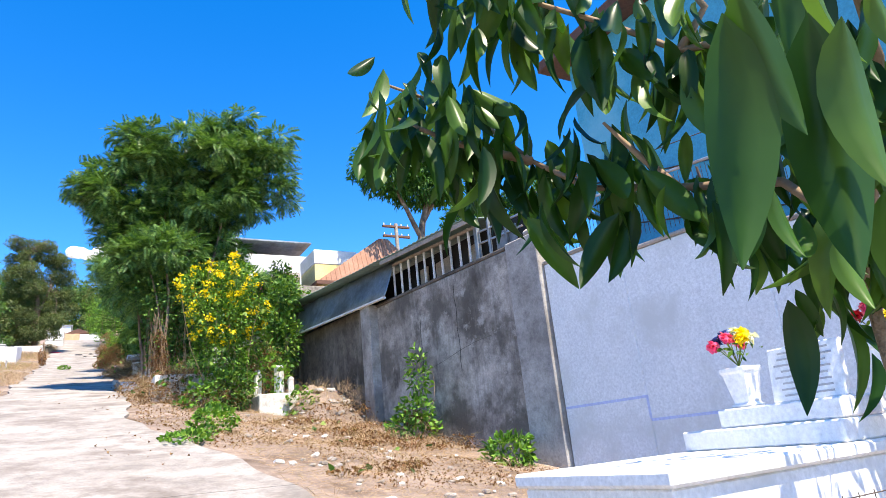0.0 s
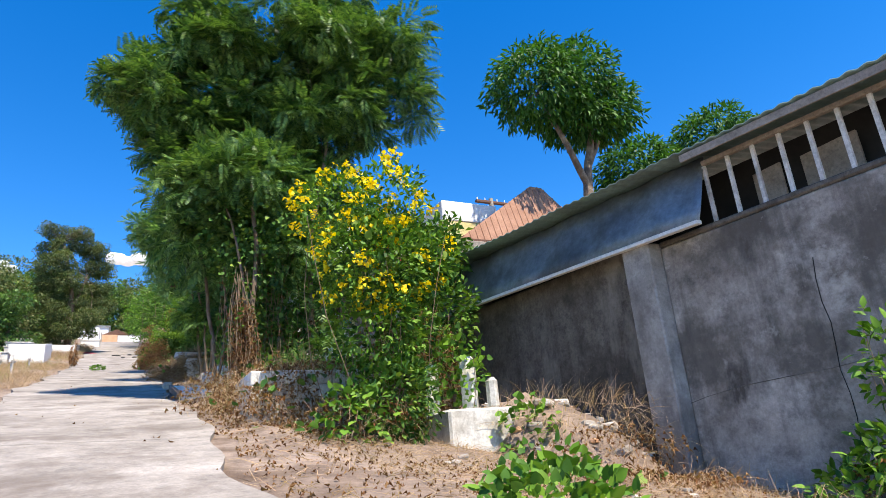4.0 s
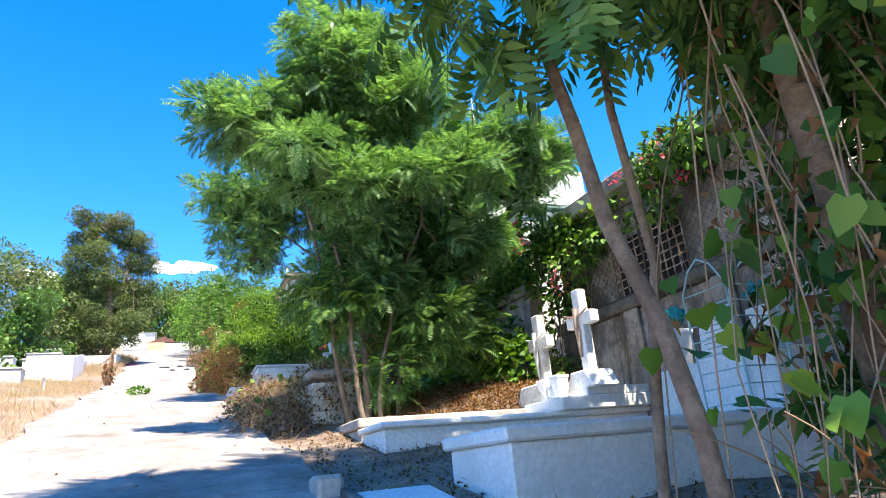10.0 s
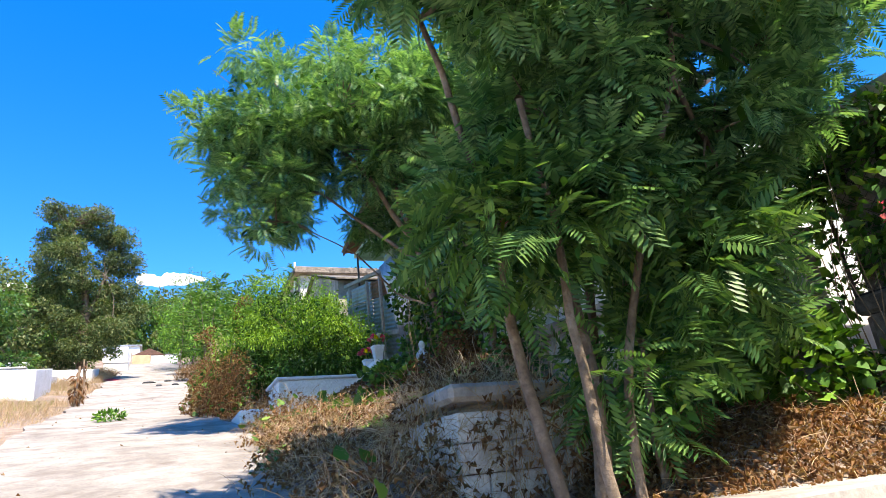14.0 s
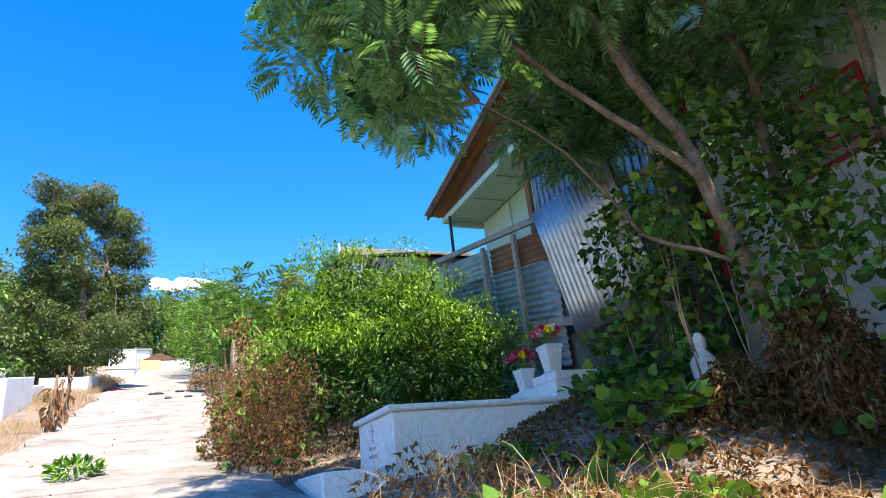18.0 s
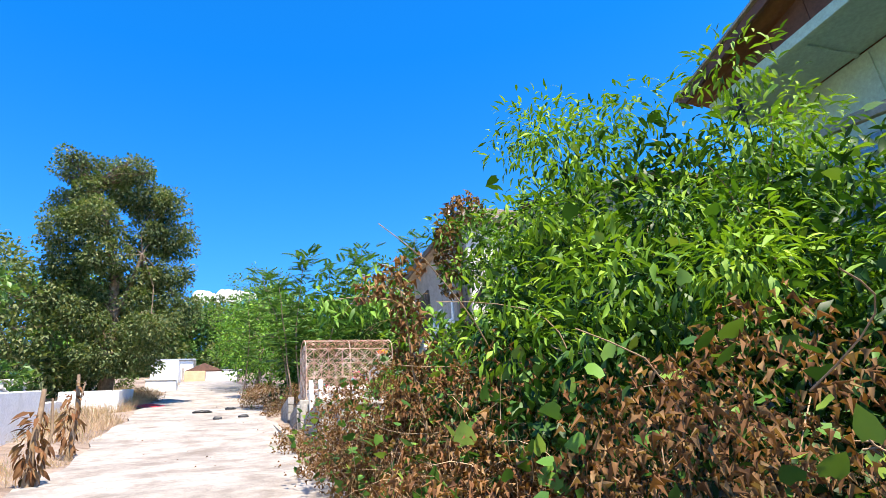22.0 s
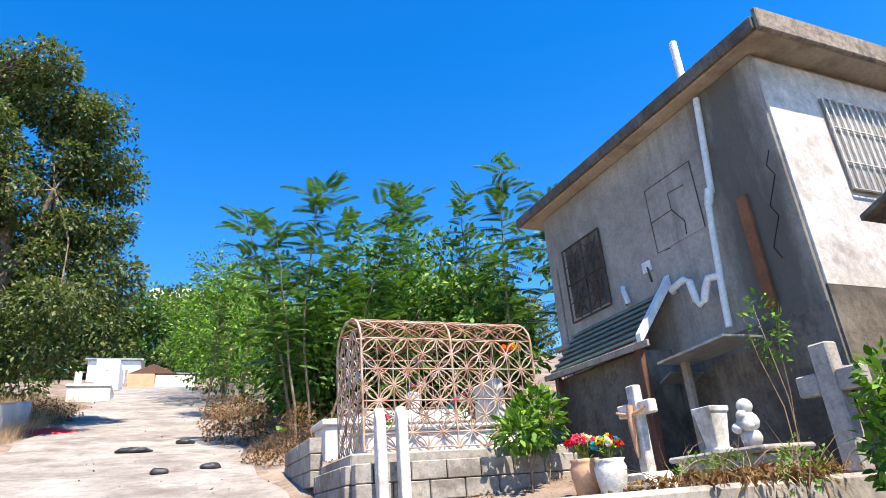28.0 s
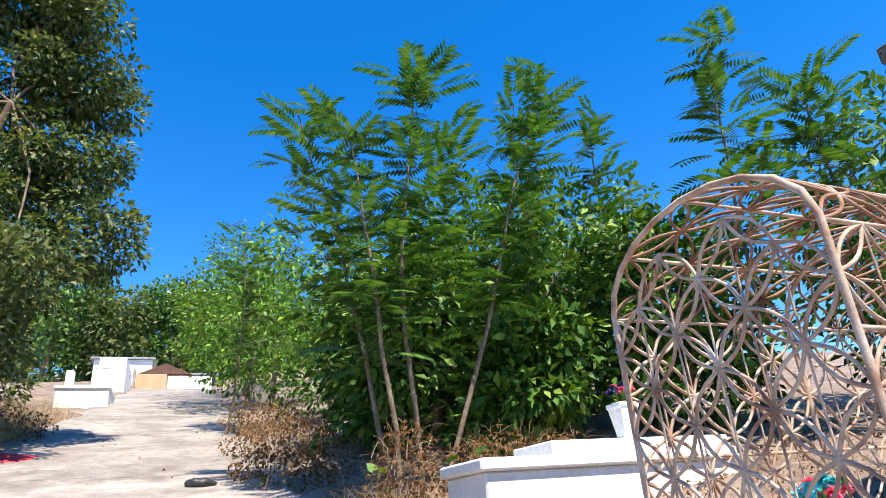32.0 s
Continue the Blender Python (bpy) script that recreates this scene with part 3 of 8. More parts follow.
M_PALEBLUE = surface("faded_blue_paint", [(0.45, 0.52, 0.80), (0.58, 0.64, 0.84)], 3.0, 25, 0.8, 0.1)
for y0, y1, z0, z1 in ((7.22, 8.86, 1.93, 1.97), (7.18, 7.22, 1.62, 1.97), (4.6, 7.2, 1.58, 1.62)):
    wall_run("stripe", y0, y1, z0, z1, 0.003, M_PALEBLUE, "", off=0.004, bevel=0, parent=paint)
wall_run("wall_grey_dark", 15.302, 19.6, 0.8, 5.3, 0.25, M_GREY_DARK, "dark dirty block wall under a metal roof", off=-0.05)

# lean-to behind the wall: metal sheets, timber balusters, rails
leanto = thing("lean_to", (wall_x(14) + 1.5, 14, 5.1), "open lean-to with a metal sheet roof on the wall", "shelter")


def corrugated(name, p, u, v, lu, lv, pitch, amp, mat, parent, label="", thick=0.004):
    """A wavy sheet: corner p, waves run along v and repeat along u."""
    p, u, v = Vector(p), Vector(u).normalized(), Vector(v).normalized()
    w = u.cross(v).normalized()
    n = max(8, int(lu / pitch * 6))
    V, F = [], []
    for j in range(5):
        for i in range(n + 1):
            a = lu * i / n
            V.append(p + u * a + v * (lv * j / 4) + w * (amp * math.sin(2 * math.pi * a / pitch) + 0.006 * math.sin(a * 3 + j)))
    for j in range(4):
        for i in range(n):
            k = j * (n + 1) + i
            F.append((k, k + 1, k + n + 2, k + n + 1))
    me = mesh_of(name, V, F, mat, True)
    ob = part(name, me, mat, parent, label)
    s = ob.modifiers.new("thick", "SOLIDIFY")
    s.thickness = thick
    return ob


wa, wb = Vector((wall_x(13.9) - 0.25, 13.9, 5.2)), Vector((wall_x(19.8) - 0.25, 19.8, 5.32))
along = (wb - wa).normalized()
corrugated("roof_sheet", wa, along, (0.35, 0, 0.94), 5.9, 1.0, 0.9, 0.014, M_ZINC_DK, leanto, "grey ribbed metal sheet")
part("gutter", prism([(0, 0), (0.09, 0), (0.09, 0.05), (0, 0.05)], wa + Vector((-0.06, 0, -0.05)), (1, 0, 0), (0, 0, 1), along, 5.9, 0.004), M_PVC, leanto, "pale gutter edge")
ra, rb = Vector((wall_x(13.9) + 0.05, 13.9, 6.15)), Vector((wall_x(10.6) + 0.05, 10.6, 6.05))
corrugated("roof_sheet", rb + Vector((-0.35, -0.1, -0.02)), (ra - rb), (1, 0, 0.10), 9.4, 2.6, 0.18, 0.012, M_GREEN_ROOF, leanto, "faded green roof sheet", 0.02)
for i in range(10):
    y = 10.9 + i * 0.33
    part("baluster", box(wall_x(y) + 0.02, wall_x(y) + 0.06, y, y + 0.05, 5.123, 5.98, 0.004), M_WHITE_OLD, leanto)
part("top_rail", prism([(0, 0), (0.07, 0), (0.07, 0.06), (0, 0.06)], Vector((wall_x(13.9), 13.9, 5.985)), (1, 0, 0), (0, 0, 1), (rb - ra).normalized(), 3.3, 0.004), M_GREYWOOD, leanto)
part("fascia_board", prism([(0, 0), (0.03, 0), (0.03, 0.1), (0, 0.1)], rb + Vector((-0.33, -0.1, -0.14)), (1, 0, 0), (0, 0, 1), (ra - rb).normalized(), 3.5, 0.004), M_GREYWOOD, leanto, "pale weathered fascia board")
for y in (9.75, 10.25):
    part("frame_post", box(wall_x(y) + 0.02, wall_x(y) + 0.08, y, y + 0.06, 5.2, 5.98, 0.005), M_ZINC_DK, leanto)
part("frame_post", box(wall_x(10.62), wall_x(10.62) + 0.09, 10.6, 10.72, 5.2, 6.1, 0.005), M_ZINC_DK, leanto)
for z in (5.5, 5.75):
    part("frame_rail", prism([(0, 0), (0.04, 0), (0.04, 0.035), (0, 0.035)], Vector((wall_x(10.6) + 0.03, 10.6, z)), (1, 0, 0), (0, 0, 1), (rb - ra).normalized(), 1.3, 0.003), M_ZINC, leanto)
part("grey_board", box(wall_x(9.9) + 0.1, wall_x(9.9) + 0.13, 9.5, 10.2, 5.25, 5.6, 0.005), M_ZINC_DK, leanto)
for y, w_ in ((11.3, 0.5), (12.4, 0.7), (13.3, 0.4)):
    part("panel", box(wall_x(y) + 0.6, wall_x(y) + 0.64, y, y + w_, 5.2, 5.85, 0.005), M_GREYWOOD, leanto)
# Near-black sheet close behind the opening paints the shade inside the lean-to.
wall_run("shade_backing", 9.75, 19.4, 3.5, 6.12, 0.1, M_DARK, "", off=-0.75, bevel=0, parent=leanto)
wall_run("floor", 9.8, 19.4, 4.7, 4.8, 1.1, M_GREY_DARK, "", off=-0.27, bevel=0, parent=leanto)
part("side_wall", box(wall_x(19.6), wall_x(19.6) + 2.4, 19.45, 19.6, 3.0, 6.4, 0), M_GREY_DARK, leanto)

# ---- turquoise house behind the white wall ----
blue = thing("house_turquoise", (12.5, 3, 2.5), "tall turquoise rendered house with a small window", "house")
part("wall", box(9.3, 16.0, -3.0, 9.45, 0.5, 9.6, 0.02), M_BLUE, blue)
part("eave", box(8.75, 16.4, -3.4, 9.9, 9.603, 9.85, 0.02), M_BROWN, blue, "brown boarded eave")
wb_ = part("window", box(9.24, 9.298, 5.0, 6.75, 6.95, 8.1, 0.01), M_WHITE, blue, "white framed block window")
for i in range(8):
    part("bar", box(9.2, 9.238, 5.05 + i * 0.235, 5.08 + i * 0.235, 7.0, 8.05, 0), M_ZINC_DK, wb_)
for k in range(4):
    part("bar", box(9.205, 9.236, 5.02, 6.73, 7.15 + k * 0.25, 7.17 + k * 0.25, 0), M_ZINC_DK, wb_)
for z in (5.6, 6.6):
    part("conduit", tubes("conduit", [([(9.27, 9.3, z), (9.27, 4.0, z - 1.4)], 0.015)], M_IRON, 5), M_IRON, blue)

# ---- house wall parallel to the lane, crosses in front ----
def grille(parent, x, y0, y1, z0, z1, ny_, nz_, mat, r=0.012, label="iron window grille"):
    lines = []
    for i in range(ny_ + 1):
        y = y0 + (y1 - y0) * i / ny_
        lines.append(([(x, y, z0), (x, y, z1)], r))
    for i in range(nz_ + 1):
        z = z0 + (z1 - z0) * i / nz_
        lines.append(([(x, y0, z), (x, y1, z)], r))
    return part("grille", tubes("grille", lines, mat, 5), mat, parent, label)


h1 = thing("house_rendered", (8.5, 25.5, 5.4), "low grey rendered house with bougainvillea on its wall", "house")
part("wall", box(5.95, 7.1, 20.2, 23.6, 3.5, 7.2, 0.02), M_WALL, h1)
part("wall", box(5.952, 7.1, 23.602, 25.3, 3.5, 8.45, 0.02), M_WALL, h1)
part("wall", box(5.951, 11.0, 25.302, 28.6, 3.5, 8.45, 0.02), M_WALL, h1)
part("roof", box(5.6, 7.1, 23.6, 25.3, 8.453, 8.7, 0.03), M_GREY, h1, "thin grey roof slab")
part("roof", box(5.6, 11.2, 25.302, 28.9, 8.453, 8.7, 0.03), M_GREY, h1)
# The black pane paints the shade of the room behind the grille.
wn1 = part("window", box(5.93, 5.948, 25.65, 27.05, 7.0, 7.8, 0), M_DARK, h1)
grille(wn1, 5.88, 25.6, 27.1, 6.96, 7.84, 11, 7, M_RUST_BAR)
part("plinth", box(5.8, 5.93, 20.2, 28.6, 3.5, 6.72, 0.02), M_WALL, h1)
part("ledge", box(5.68, 5.93, 20.2, 28.6, 6.723, 6.9, 0.03), M_GREY_DARK, h1, "dark mossy concrete ledge")
for y in (21.5, 23.2, 24.9, 26.6, 28.2):
    part("pilaster", box(5.74, 5.797, y, y + 0.32, 3.5, 6.72, 0.012), M_WALL, h1)

# boundary wall with chain link above it, y 28..34
bw = thing("wall_boundary", (5.4, 31, 6.5), "grey block boundary wall with wire mesh on top", "wall", kind="structure")
part("wall_panel", box(5.3, 5.55, 28.7, 35.6, 4.8, 7.48, 0.02, slope=0.03), M_WALL, bw)
part("coping", box(5.22, 5.6, 28.7, 35.6, 7.483, 7.66, 0.02, slope=0.03), M_WALL, bw)

# white houses behind, stepping up the hill
h2 = thing("house_white", (8.3, 31.4, 6.6), "low white house with red louvred windows", "house")
part("wall", box(6.1, 10.5, 29.8, 33.2, 5.6, 9.6, 0.02), M_WHITE, h2)
part("roof", box(5.95, 10.7, 29.65, 33.28, 9.603, 9.71, 0.02), M_GREEN_ROOF, h2, "grey-green sheet roof")
h3 = thing("house_white_tall", (8.2, 34.9, 7.2), "white upstairs house with red trim and louvres", "house")
part("wall", box(5.9, 10.5, 33.3, 36.35, 6.2, 12.6, 0.02), M_WHITE, h3)
part("gable", box(5.88, 5.94, 33.3, 36.35, 12.603, 13.3, 0.01), M_GREEN_ROOF, h3, "grey-green corrugated gable sheet")
part("roof", box(5.7, 10.7, 33.1, 36.5, 13.303, 13.4, 0.02), M_ZINC_DK, h3)
for i in range(20):
    part("rib", box(5.86, 5.88, 33.35 + i * 0.15, 33.39 + i * 0.15, 12.61, 13.29, 0.003), M_GREEN_ROOF, h3)
part("trim", box(5.86, 5.898, 36.26, 36.35, 9.0, 12.55, 0.005), M_RED, h3, "red painted corner board")


def louvred(parent, x, y0, y1, z0, z1):
    w_ = part("window", box(x - 0.04, x - 0.002, y0 - 0.035, y1 + 0.035, z0 - 0.035, z1 + 0.035, 0.005), M_RED, parent, "faded red window frame")
    n_ = int((z1 - z0) / 0.11)
    for k in range(n_):
        z = z0 + k * (z1 - z0) / n_
        part("louvre", box(x - 0.075, x - 0.042, y0, y1, z, z + 0.075, 0.004), M_GREYWOOD, w_)


louvred(h2, 6.1, 29.95, 30.65, 8.75, 9.4)
louvred(h2, 6.1, 31.5, 31.9, 8.5, 9.0)
louvred(h2, 6.1, 32.4, 32.78, 8.75, 9.25)
louvred(h3, 5.9, 34.2, 35.0, 9.7, 10.5)
louvred(h3, 5.9, 35.2, 35.95, 11.2, 12.2)
an = thing("antenna", (6.3, 31.7, 9.705), "thin white television aerial on the roof", "antenna")
part("mast", tubes("mast", [([(6.3, 31.7, 9.705), (6.3, 31.7, 13.4)], 0.02)], M_PVC, 6), M_PVC, an)
for z in (13.1, 13.3):
    part("element", tubes("element", [([(6.0, 31.6, z), (6.6, 31.8, z)], 0.012)], M_PVC, 5), M_PVC, an)
link = thing("chain_link_fence", (5.78, 26.2, 6.9), "rusty chain-link fence before the house wall", "fence")
lines = []
for k in range(-12, 40):
    for s in (1, -1):
        a0, a1 = 24.0 + k * 0.13, 24.0 + k * 0.13 + 1.3
        lo, hi = max(a0, 24.0), min(a1, 28.6)
        if hi - lo > 0.1:
            z0, z1 = 6.92 + (lo - a0), 6.92 + (hi - a0)
            if s < 0:
                z0, z1 = 15.14 - z0, 15.14 - z1
            lines.append(([(5.78, lo, z0), (5.78, hi, z1)], 0.0035))
hang(tagged(new("mesh", tubes("mesh", lines, M_IRON, 3)), kind="stuff"), link)
for z in (6.92, 8.22):
    part("rail", tubes("rail", [([(5.78, 24.0, z), (5.78, 28.6, z)], 0.014)], M_IRON, 5), M_IRON, link)
for y in (24.0, 26.3, 28.6):
    part("fence_post", tubes("fence_post", [([(5.78, y, 6.9), (5.78, y, 8.27)], 0.02)], M_IRON, 6), M_IRON, link)

# ---- green house with a metal sheet fence ----
gh = thing("house_green", (6.5, 39.3, 8.0), "mint green wooden house with a brown boarded gable", "house")
RAKE = -0.212
rake = lambda y, z: z + RAKE * (y - 42.6)
part("wall", box(6.05, 9.5, 39.3, 42.45, 7.4, 12.4, 0.01), M_MINT, gh, "mint green boarded wall")
part("side_wall", box(5.34, 9.5, 36.5, 39.26, 7.4, 12.41, 0.01), M_ZINC_DK, gh, "upright grey metal sheeting")
for i in range(18):
    part("rib", box(5.31, 5.34, 36.55 + i * 0.15, 36.6 + i * 0.15, 10.2, 12.4, 0.004), M_ZINC_DK, gh)
for k in range(13):
    y0, y1 = 36.3 + k * 0.48, 36.3 + k * 0.48 + 0.474
    part("gable_board", prism([(y0, 12.49), (y1, 12.49), (y1, rake(y1, 12.52)), (y0, rake(y0, 12.52))], (5.16, 0, 0), (0, 1, 0), (0, 0, 1), (1, 0, 0), 0.05, 0.004), M_BROWN, gh)
part("trim_beam", box(5.12, 5.26, 36.4, 42.55, 12.36, 12.487, 0.006), M_MINT, gh, "mint green beam under the gable")
part("soffit", box(5.265, 6.048, 39.3, 42.55, 12.41, 12.44, 0.003), M_MINT, gh, "mint green soffit boards")
for y in (40.3, 41.3, 42.3):
    part("soffit_batten", box(5.27, 6.04, y, y + 0.05, 12.38, 12.408, 0.003), M_MINT, gh)
part("end_beam", box(5.265, 9.5, 42.46, 42.55, 12.3, 12.407, 0.005), M_MINT, gh)
part("corner_board", box(5.27, 5.338, 39.27, 39.4, 10.6, 12.355, 0.008), M_RUST, gh, "brown corner board")
for y in (40.2, 41.2):
    part("batten", box(6.02, 6.048, y, y + 0.06, 10.2, 12.36, 0.003), M_MINT, gh)
wv = part("window", box(6.03, 6.048, 39.4, 39.8, 11.1, 11.6, 0.004), M_MINT, gh, "small mint framed vent")
part("pane", box(6.022, 6.029, 39.45, 39.75, 11.15, 11.55, 0), M_PVC, wv)
wv = part("window", box(5.29, 5.309, 37.0, 38.1, 11.2, 12.2, 0.004), M_BROWN, gh, "dark shuttered window behind wire")
grille(wv, 5.28, 37.0, 38.1, 11.2, 12.2, 6, 5, M_IRON, 0.006)
part("post", box(5.08, 5.13, 42.1, 42.15, 9.0, 12.36, 0.004), M_IRON, gh, "thin dark eave post")
part("barge_board", prism([(36.2, rake(36.2, 12.5)), (42.68, rake(42.68, 12.5)), (42.68, rake(42.68, 12.62)), (36.2, rake(36.2, 12.62))], (4.82, 0, 0), (0, 1, 0), (0, 0, 1), (1, 0, 0), 0.04, 0.005), M_BROWN, gh, "weathered barge board")
part("roof_edge", prism([(36.2, rake(36.2, 12.625)), (42.72, rake(42.72, 12.625)), (42.72, rake(42.72, 12.66)), (36.2, rake(36.2, 12.66))], (4.78, 0, 0), (0, 1, 0), (0, 0, 1), (1, 0, 0), 0.1, 0.004), M_GREYWOOD, gh, "pale weathered roof edge")
corrugated("roof_sheet", (4.86, 42.7, rake(42.7, 12.6)), (1, 0, 0), (0, -6.5, 1.378), 5.2, 6.6, 0.2, 0.012, M_RUST, gh, "rusty brown roof sheet")
part("base_wall", box(4.9, 5.3, 36.0, 38.9, 6.6, 8.85, 0.02), M_GREY_DARK, gh, "grey block footing wall")

fence = thing("sheet_fence", (4.75, 38.8, 8.0), "fence of rusty and grey corrugated sheets", "fence")
S_ = 0.19
corrugated("fence_sheet", (4.78, 38.2, 9.95), (0, 0, 1), (0, 1, S_), 0.46, 1.85, 0.1, 0.014, M_RUST, fence, "rust-red corrugated sheet")
corrugated("fence_sheet", (4.78, 40.08, 10.3), (0, 0, 1), (0, 1, S_), 0.5, 2.4, 0.1, 0.014, M_ZINC, fence, "pale corrugated sheet")
corrugated("fence_sheet", (4.8, 38.2, 8.4), (0, 0, 1), (0, 1, S_), 1.54, 1.85, 0.1, 0.014, M_ZINC_DK, fence, "grey corrugated sheet")
corrugated("fence_sheet", (4.8, 40.08, 8.8), (0, 0, 1), (0, 1, S_), 1.5, 2.4, 0.1, 0.014, M_ZINC_DK, fence)
corrugated("fence_sheet", (4.8, 36.0, 8.6), (0, 0, 1), (0, 1, S_), 1.3, 2.2, 0.1, 0.012, M_ZINC_DK, fence)
part("rail", box(4.68, 4.745, 35.6, 42.3, 10.03, 10.13, 0.006, slope=S_), M_GREYWOOD, fence, "grey timber rail")
part("rail", box(4.7, 4.745, 35.9, 38.9, 8.5, 8.62, 0.008, slope=S_), M_GREYWOOD, fence, "thick grey timber sill")
for y, z in ((40.0, 10.8), (38.95, 10.62), (41.6, 11.1)):
    part("fence_post", box(4.63, 4.7, y, y + 0.09, 8.0, z, 0.008), M_GREYWOOD, fence)
sheet = thing("loose_sheet", (4.5, 37.0, 8.5), "large pale corrugated zinc sheet leaning on the fence", "metal sheet")
corrugated("sheet", (4.62, 36.05, 8.64), (0, 1.62, 0.06), (-0.34, 0.06, 1.6), 1.66, 1.72, 0.1, 0.016, M_ZINC, sheet)

# ---- large concrete house up the hill ----
ch = thing("house_concrete", (7.5, 52, 10.5), "unpainted concrete house with a stained flat roof slab", "house")
part("wall", box(4.95, 10.0, 50.0, 54.05, 9.8, 14.37, 0.015), M_HOUSE_SIDE, ch)
part("front_skin", box(4.97, 9.98, 49.975, 49.997, 11.9, 14.3, 0), M_HOUSE_W, ch, "whitewashed front wall")
part("roof", box(4.76, 10.3, 49.7, 54.4, 14.373, 14.49, 0.015), M_SOFFIT, ch, "rain-stained concrete roof slab")
part("roof_edge", box(4.72, 10.3, 49.64, 49.697, 14.35, 14.6, 0.012), M_SLAB, ch, "stained slab edge")
part("roof_edge", box(4.70, 4.758, 49.7, 54.42, 14.38, 14.53, 0.012), M_GREY_DARK, ch, "black weathered slab edge")
# Grime and the neighbouring roof's shade, both put into one dark skin.
part("front_skin", box(4.97, 9.98, 49.975, 49.997, 9.8, 11.895, 0), M_GREY_DARK, ch, "lower front wall dark with grime and painted shade")
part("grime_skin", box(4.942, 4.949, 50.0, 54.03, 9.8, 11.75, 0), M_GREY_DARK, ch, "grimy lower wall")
w = part("window", box(4.93, 4.948, 52.77, 53.57, 12.66, 13.67, 0), M_GREY_DARK, ch)
lines = [([(4.9, y, 12.6), (4.9, y, 13.66)], 0.014) for y in (52.74, 53.17, 53.6)] + [([(4.9, 52.74, z), (4.9, 53.6, z)], 0.014) for z in (12.6, 13.13, 13.66)]
for cy in (52.955, 53.385):
    for cz in (12.865, 13.395):
        for k in range(4):
            a = math.pi * k / 4
            lines.append(([(4.9, cy - 0.2 * math.cos(a), cz - 0.25 * math.sin(a)), (4.9, cy + 0.2 * math.cos(a), cz + 0.25 * math.sin(a))], 0.008))
        lines.append(([(4.9, cy + 0.1 * math.cos(t * 0.5236), cz + 0.15 * math.sin(t * 0.5236)) for t in range(13)], 0.009))
part("grille", tubes("grille", lines, M_IRON, 5), M_IRON, w, "rusty scrollwork grille")
w = part("window", box(5.75, 6.75, 49.95, 49.972, 12.9, 13.95, 0), M_GREY, ch)
lines = [([(5.75 + i * 0.1, 49.93, 12.9), (5.75 + i * 0.1, 49.93, 13.95)], 0.01) for i in range(11)] + [([(5.75, 49.93, z), (6.75, 49.93, z)], 0.01) for z in (12.9, 13.2, 13.6, 13.95)]
part("grille", tubes("grille", lines, M_WHITE_OLD, 5), M_WHITE_OLD, w, "white painted bars")
w = part("window", box(7.6, 8.6, 49.95, 49.972, 12.9, 13.95, 0), M_GREY, ch)
lines = [([(7.6 + i * 0.1, 49.93, 12.9), (7.6 + i * 0.1, 49.93, 13.95)], 0.01) for i in range(11)]
part("grille", tubes("grille", lines, M_WHITE_OLD, 5), M_WHITE_OLD, w)
blocked = part("blocked_window", box(4.94, 4.9485, 51.05, 51.8, 12.92, 13.72, 0), M_HOUSE_SIDE, ch, "window filled in and rendered over, with cracked joints")
for q in ([(51.05, 12.92), (51.05, 13.72), (51.8, 13.72)], [(51.8, 13.72), (51.8, 12.92), (51.6, 12.9)], [(51.8, 13.3), (51.45, 13.31), (51.45, 13.52), (51.2, 13.5)], [(51.45, 13.31), (51.3, 13.1), (51.32, 12.95)]):
    part("crack", tubes("crack", [([(4.938, a, b) for a, b in q], 0.007)], M_GREY_DARK, 4), M_GREY_DARK, blocked)
part("crack", tubes("crack", [([(4.947, 50.1 + 0.05 * math.sin(k * 2.1) + 0.03 * k, 13.3 - k * 0.13) for k in range(9)], 0.006)], M_DARK, 4), M_DARK, ch)
part("drain_pipe", tubes("drain_pipe", [([(4.9, 50.7, 14.3), (4.89, 50.82, 13.2)], 0.036), ([(4.84, 50.85, 13.1), (4.84, 50.97, 12.05), (4.84, 50.99, 11.8)], 0.036), ([(4.87, 50.82, 13.24), (4.84, 50.85, 13.06)], 0.046)], M_PVC, 10), M_PVC, ch, "white plastic drain pipe")
part("vent_pipe", tubes("vent_pipe", [([(4.95, 50.85, 14.45), (4.95, 50.85, 15.2)], 0.045)], M_PVC, 10), M_PVC, ch, "white plastic vent pipe")
trap = [(4.84, 50.95, 12.32), (4.8, 51.06, 12.33), (4.8, 51.12, 12.24), (4.8, 51.17, 12.13), (4.8, 51.23, 12.1), (4.8, 51.28, 12.17), (4.8, 51.31, 12.38), (4.8, 51.38, 12.43), (4.82, 51.6, 12.4), (4.9, 51.66, 12.4)]
part("stub_pipe", tubes("stub_pipe", [([(4.9, 52.42, 12.5), (4.88, 52.44, 12.66), (4.9, 52.47, 12.72), (4.95, 52.48, 12.72)], 0.035)], M_PVC, 8), M_PVC, ch, "white plastic pipe stub")
part("vent_box", box(4.925, 4.948, 51.95, 52.1, 12.76, 12.9, 0.006), M_PVC, ch, "small white vent plate")
part("rod", tubes("rod", [([(4.94, 52.02, 12.83), (4.8, 51.85, 12.58)], 0.014)], M_IRON, 6), M_IRON, ch)
part("conduit", tubes("conduit", [([(4.935, 53.85, 13.5), (4.935, 53.84, 11.6)], 0.014)], M_GREYWOOD, 6), M_GREYWOOD, ch)
part("trap_pipe", tubes("trap_pipe", [(trap, 0.04)], M_PVC, 9), M_PVC, ch, "white plastic waste trap")
part("board", box(4.9, 4.948, 50.46, 50.58, 11.85, 13.0, 0.006), M_RUST, ch)
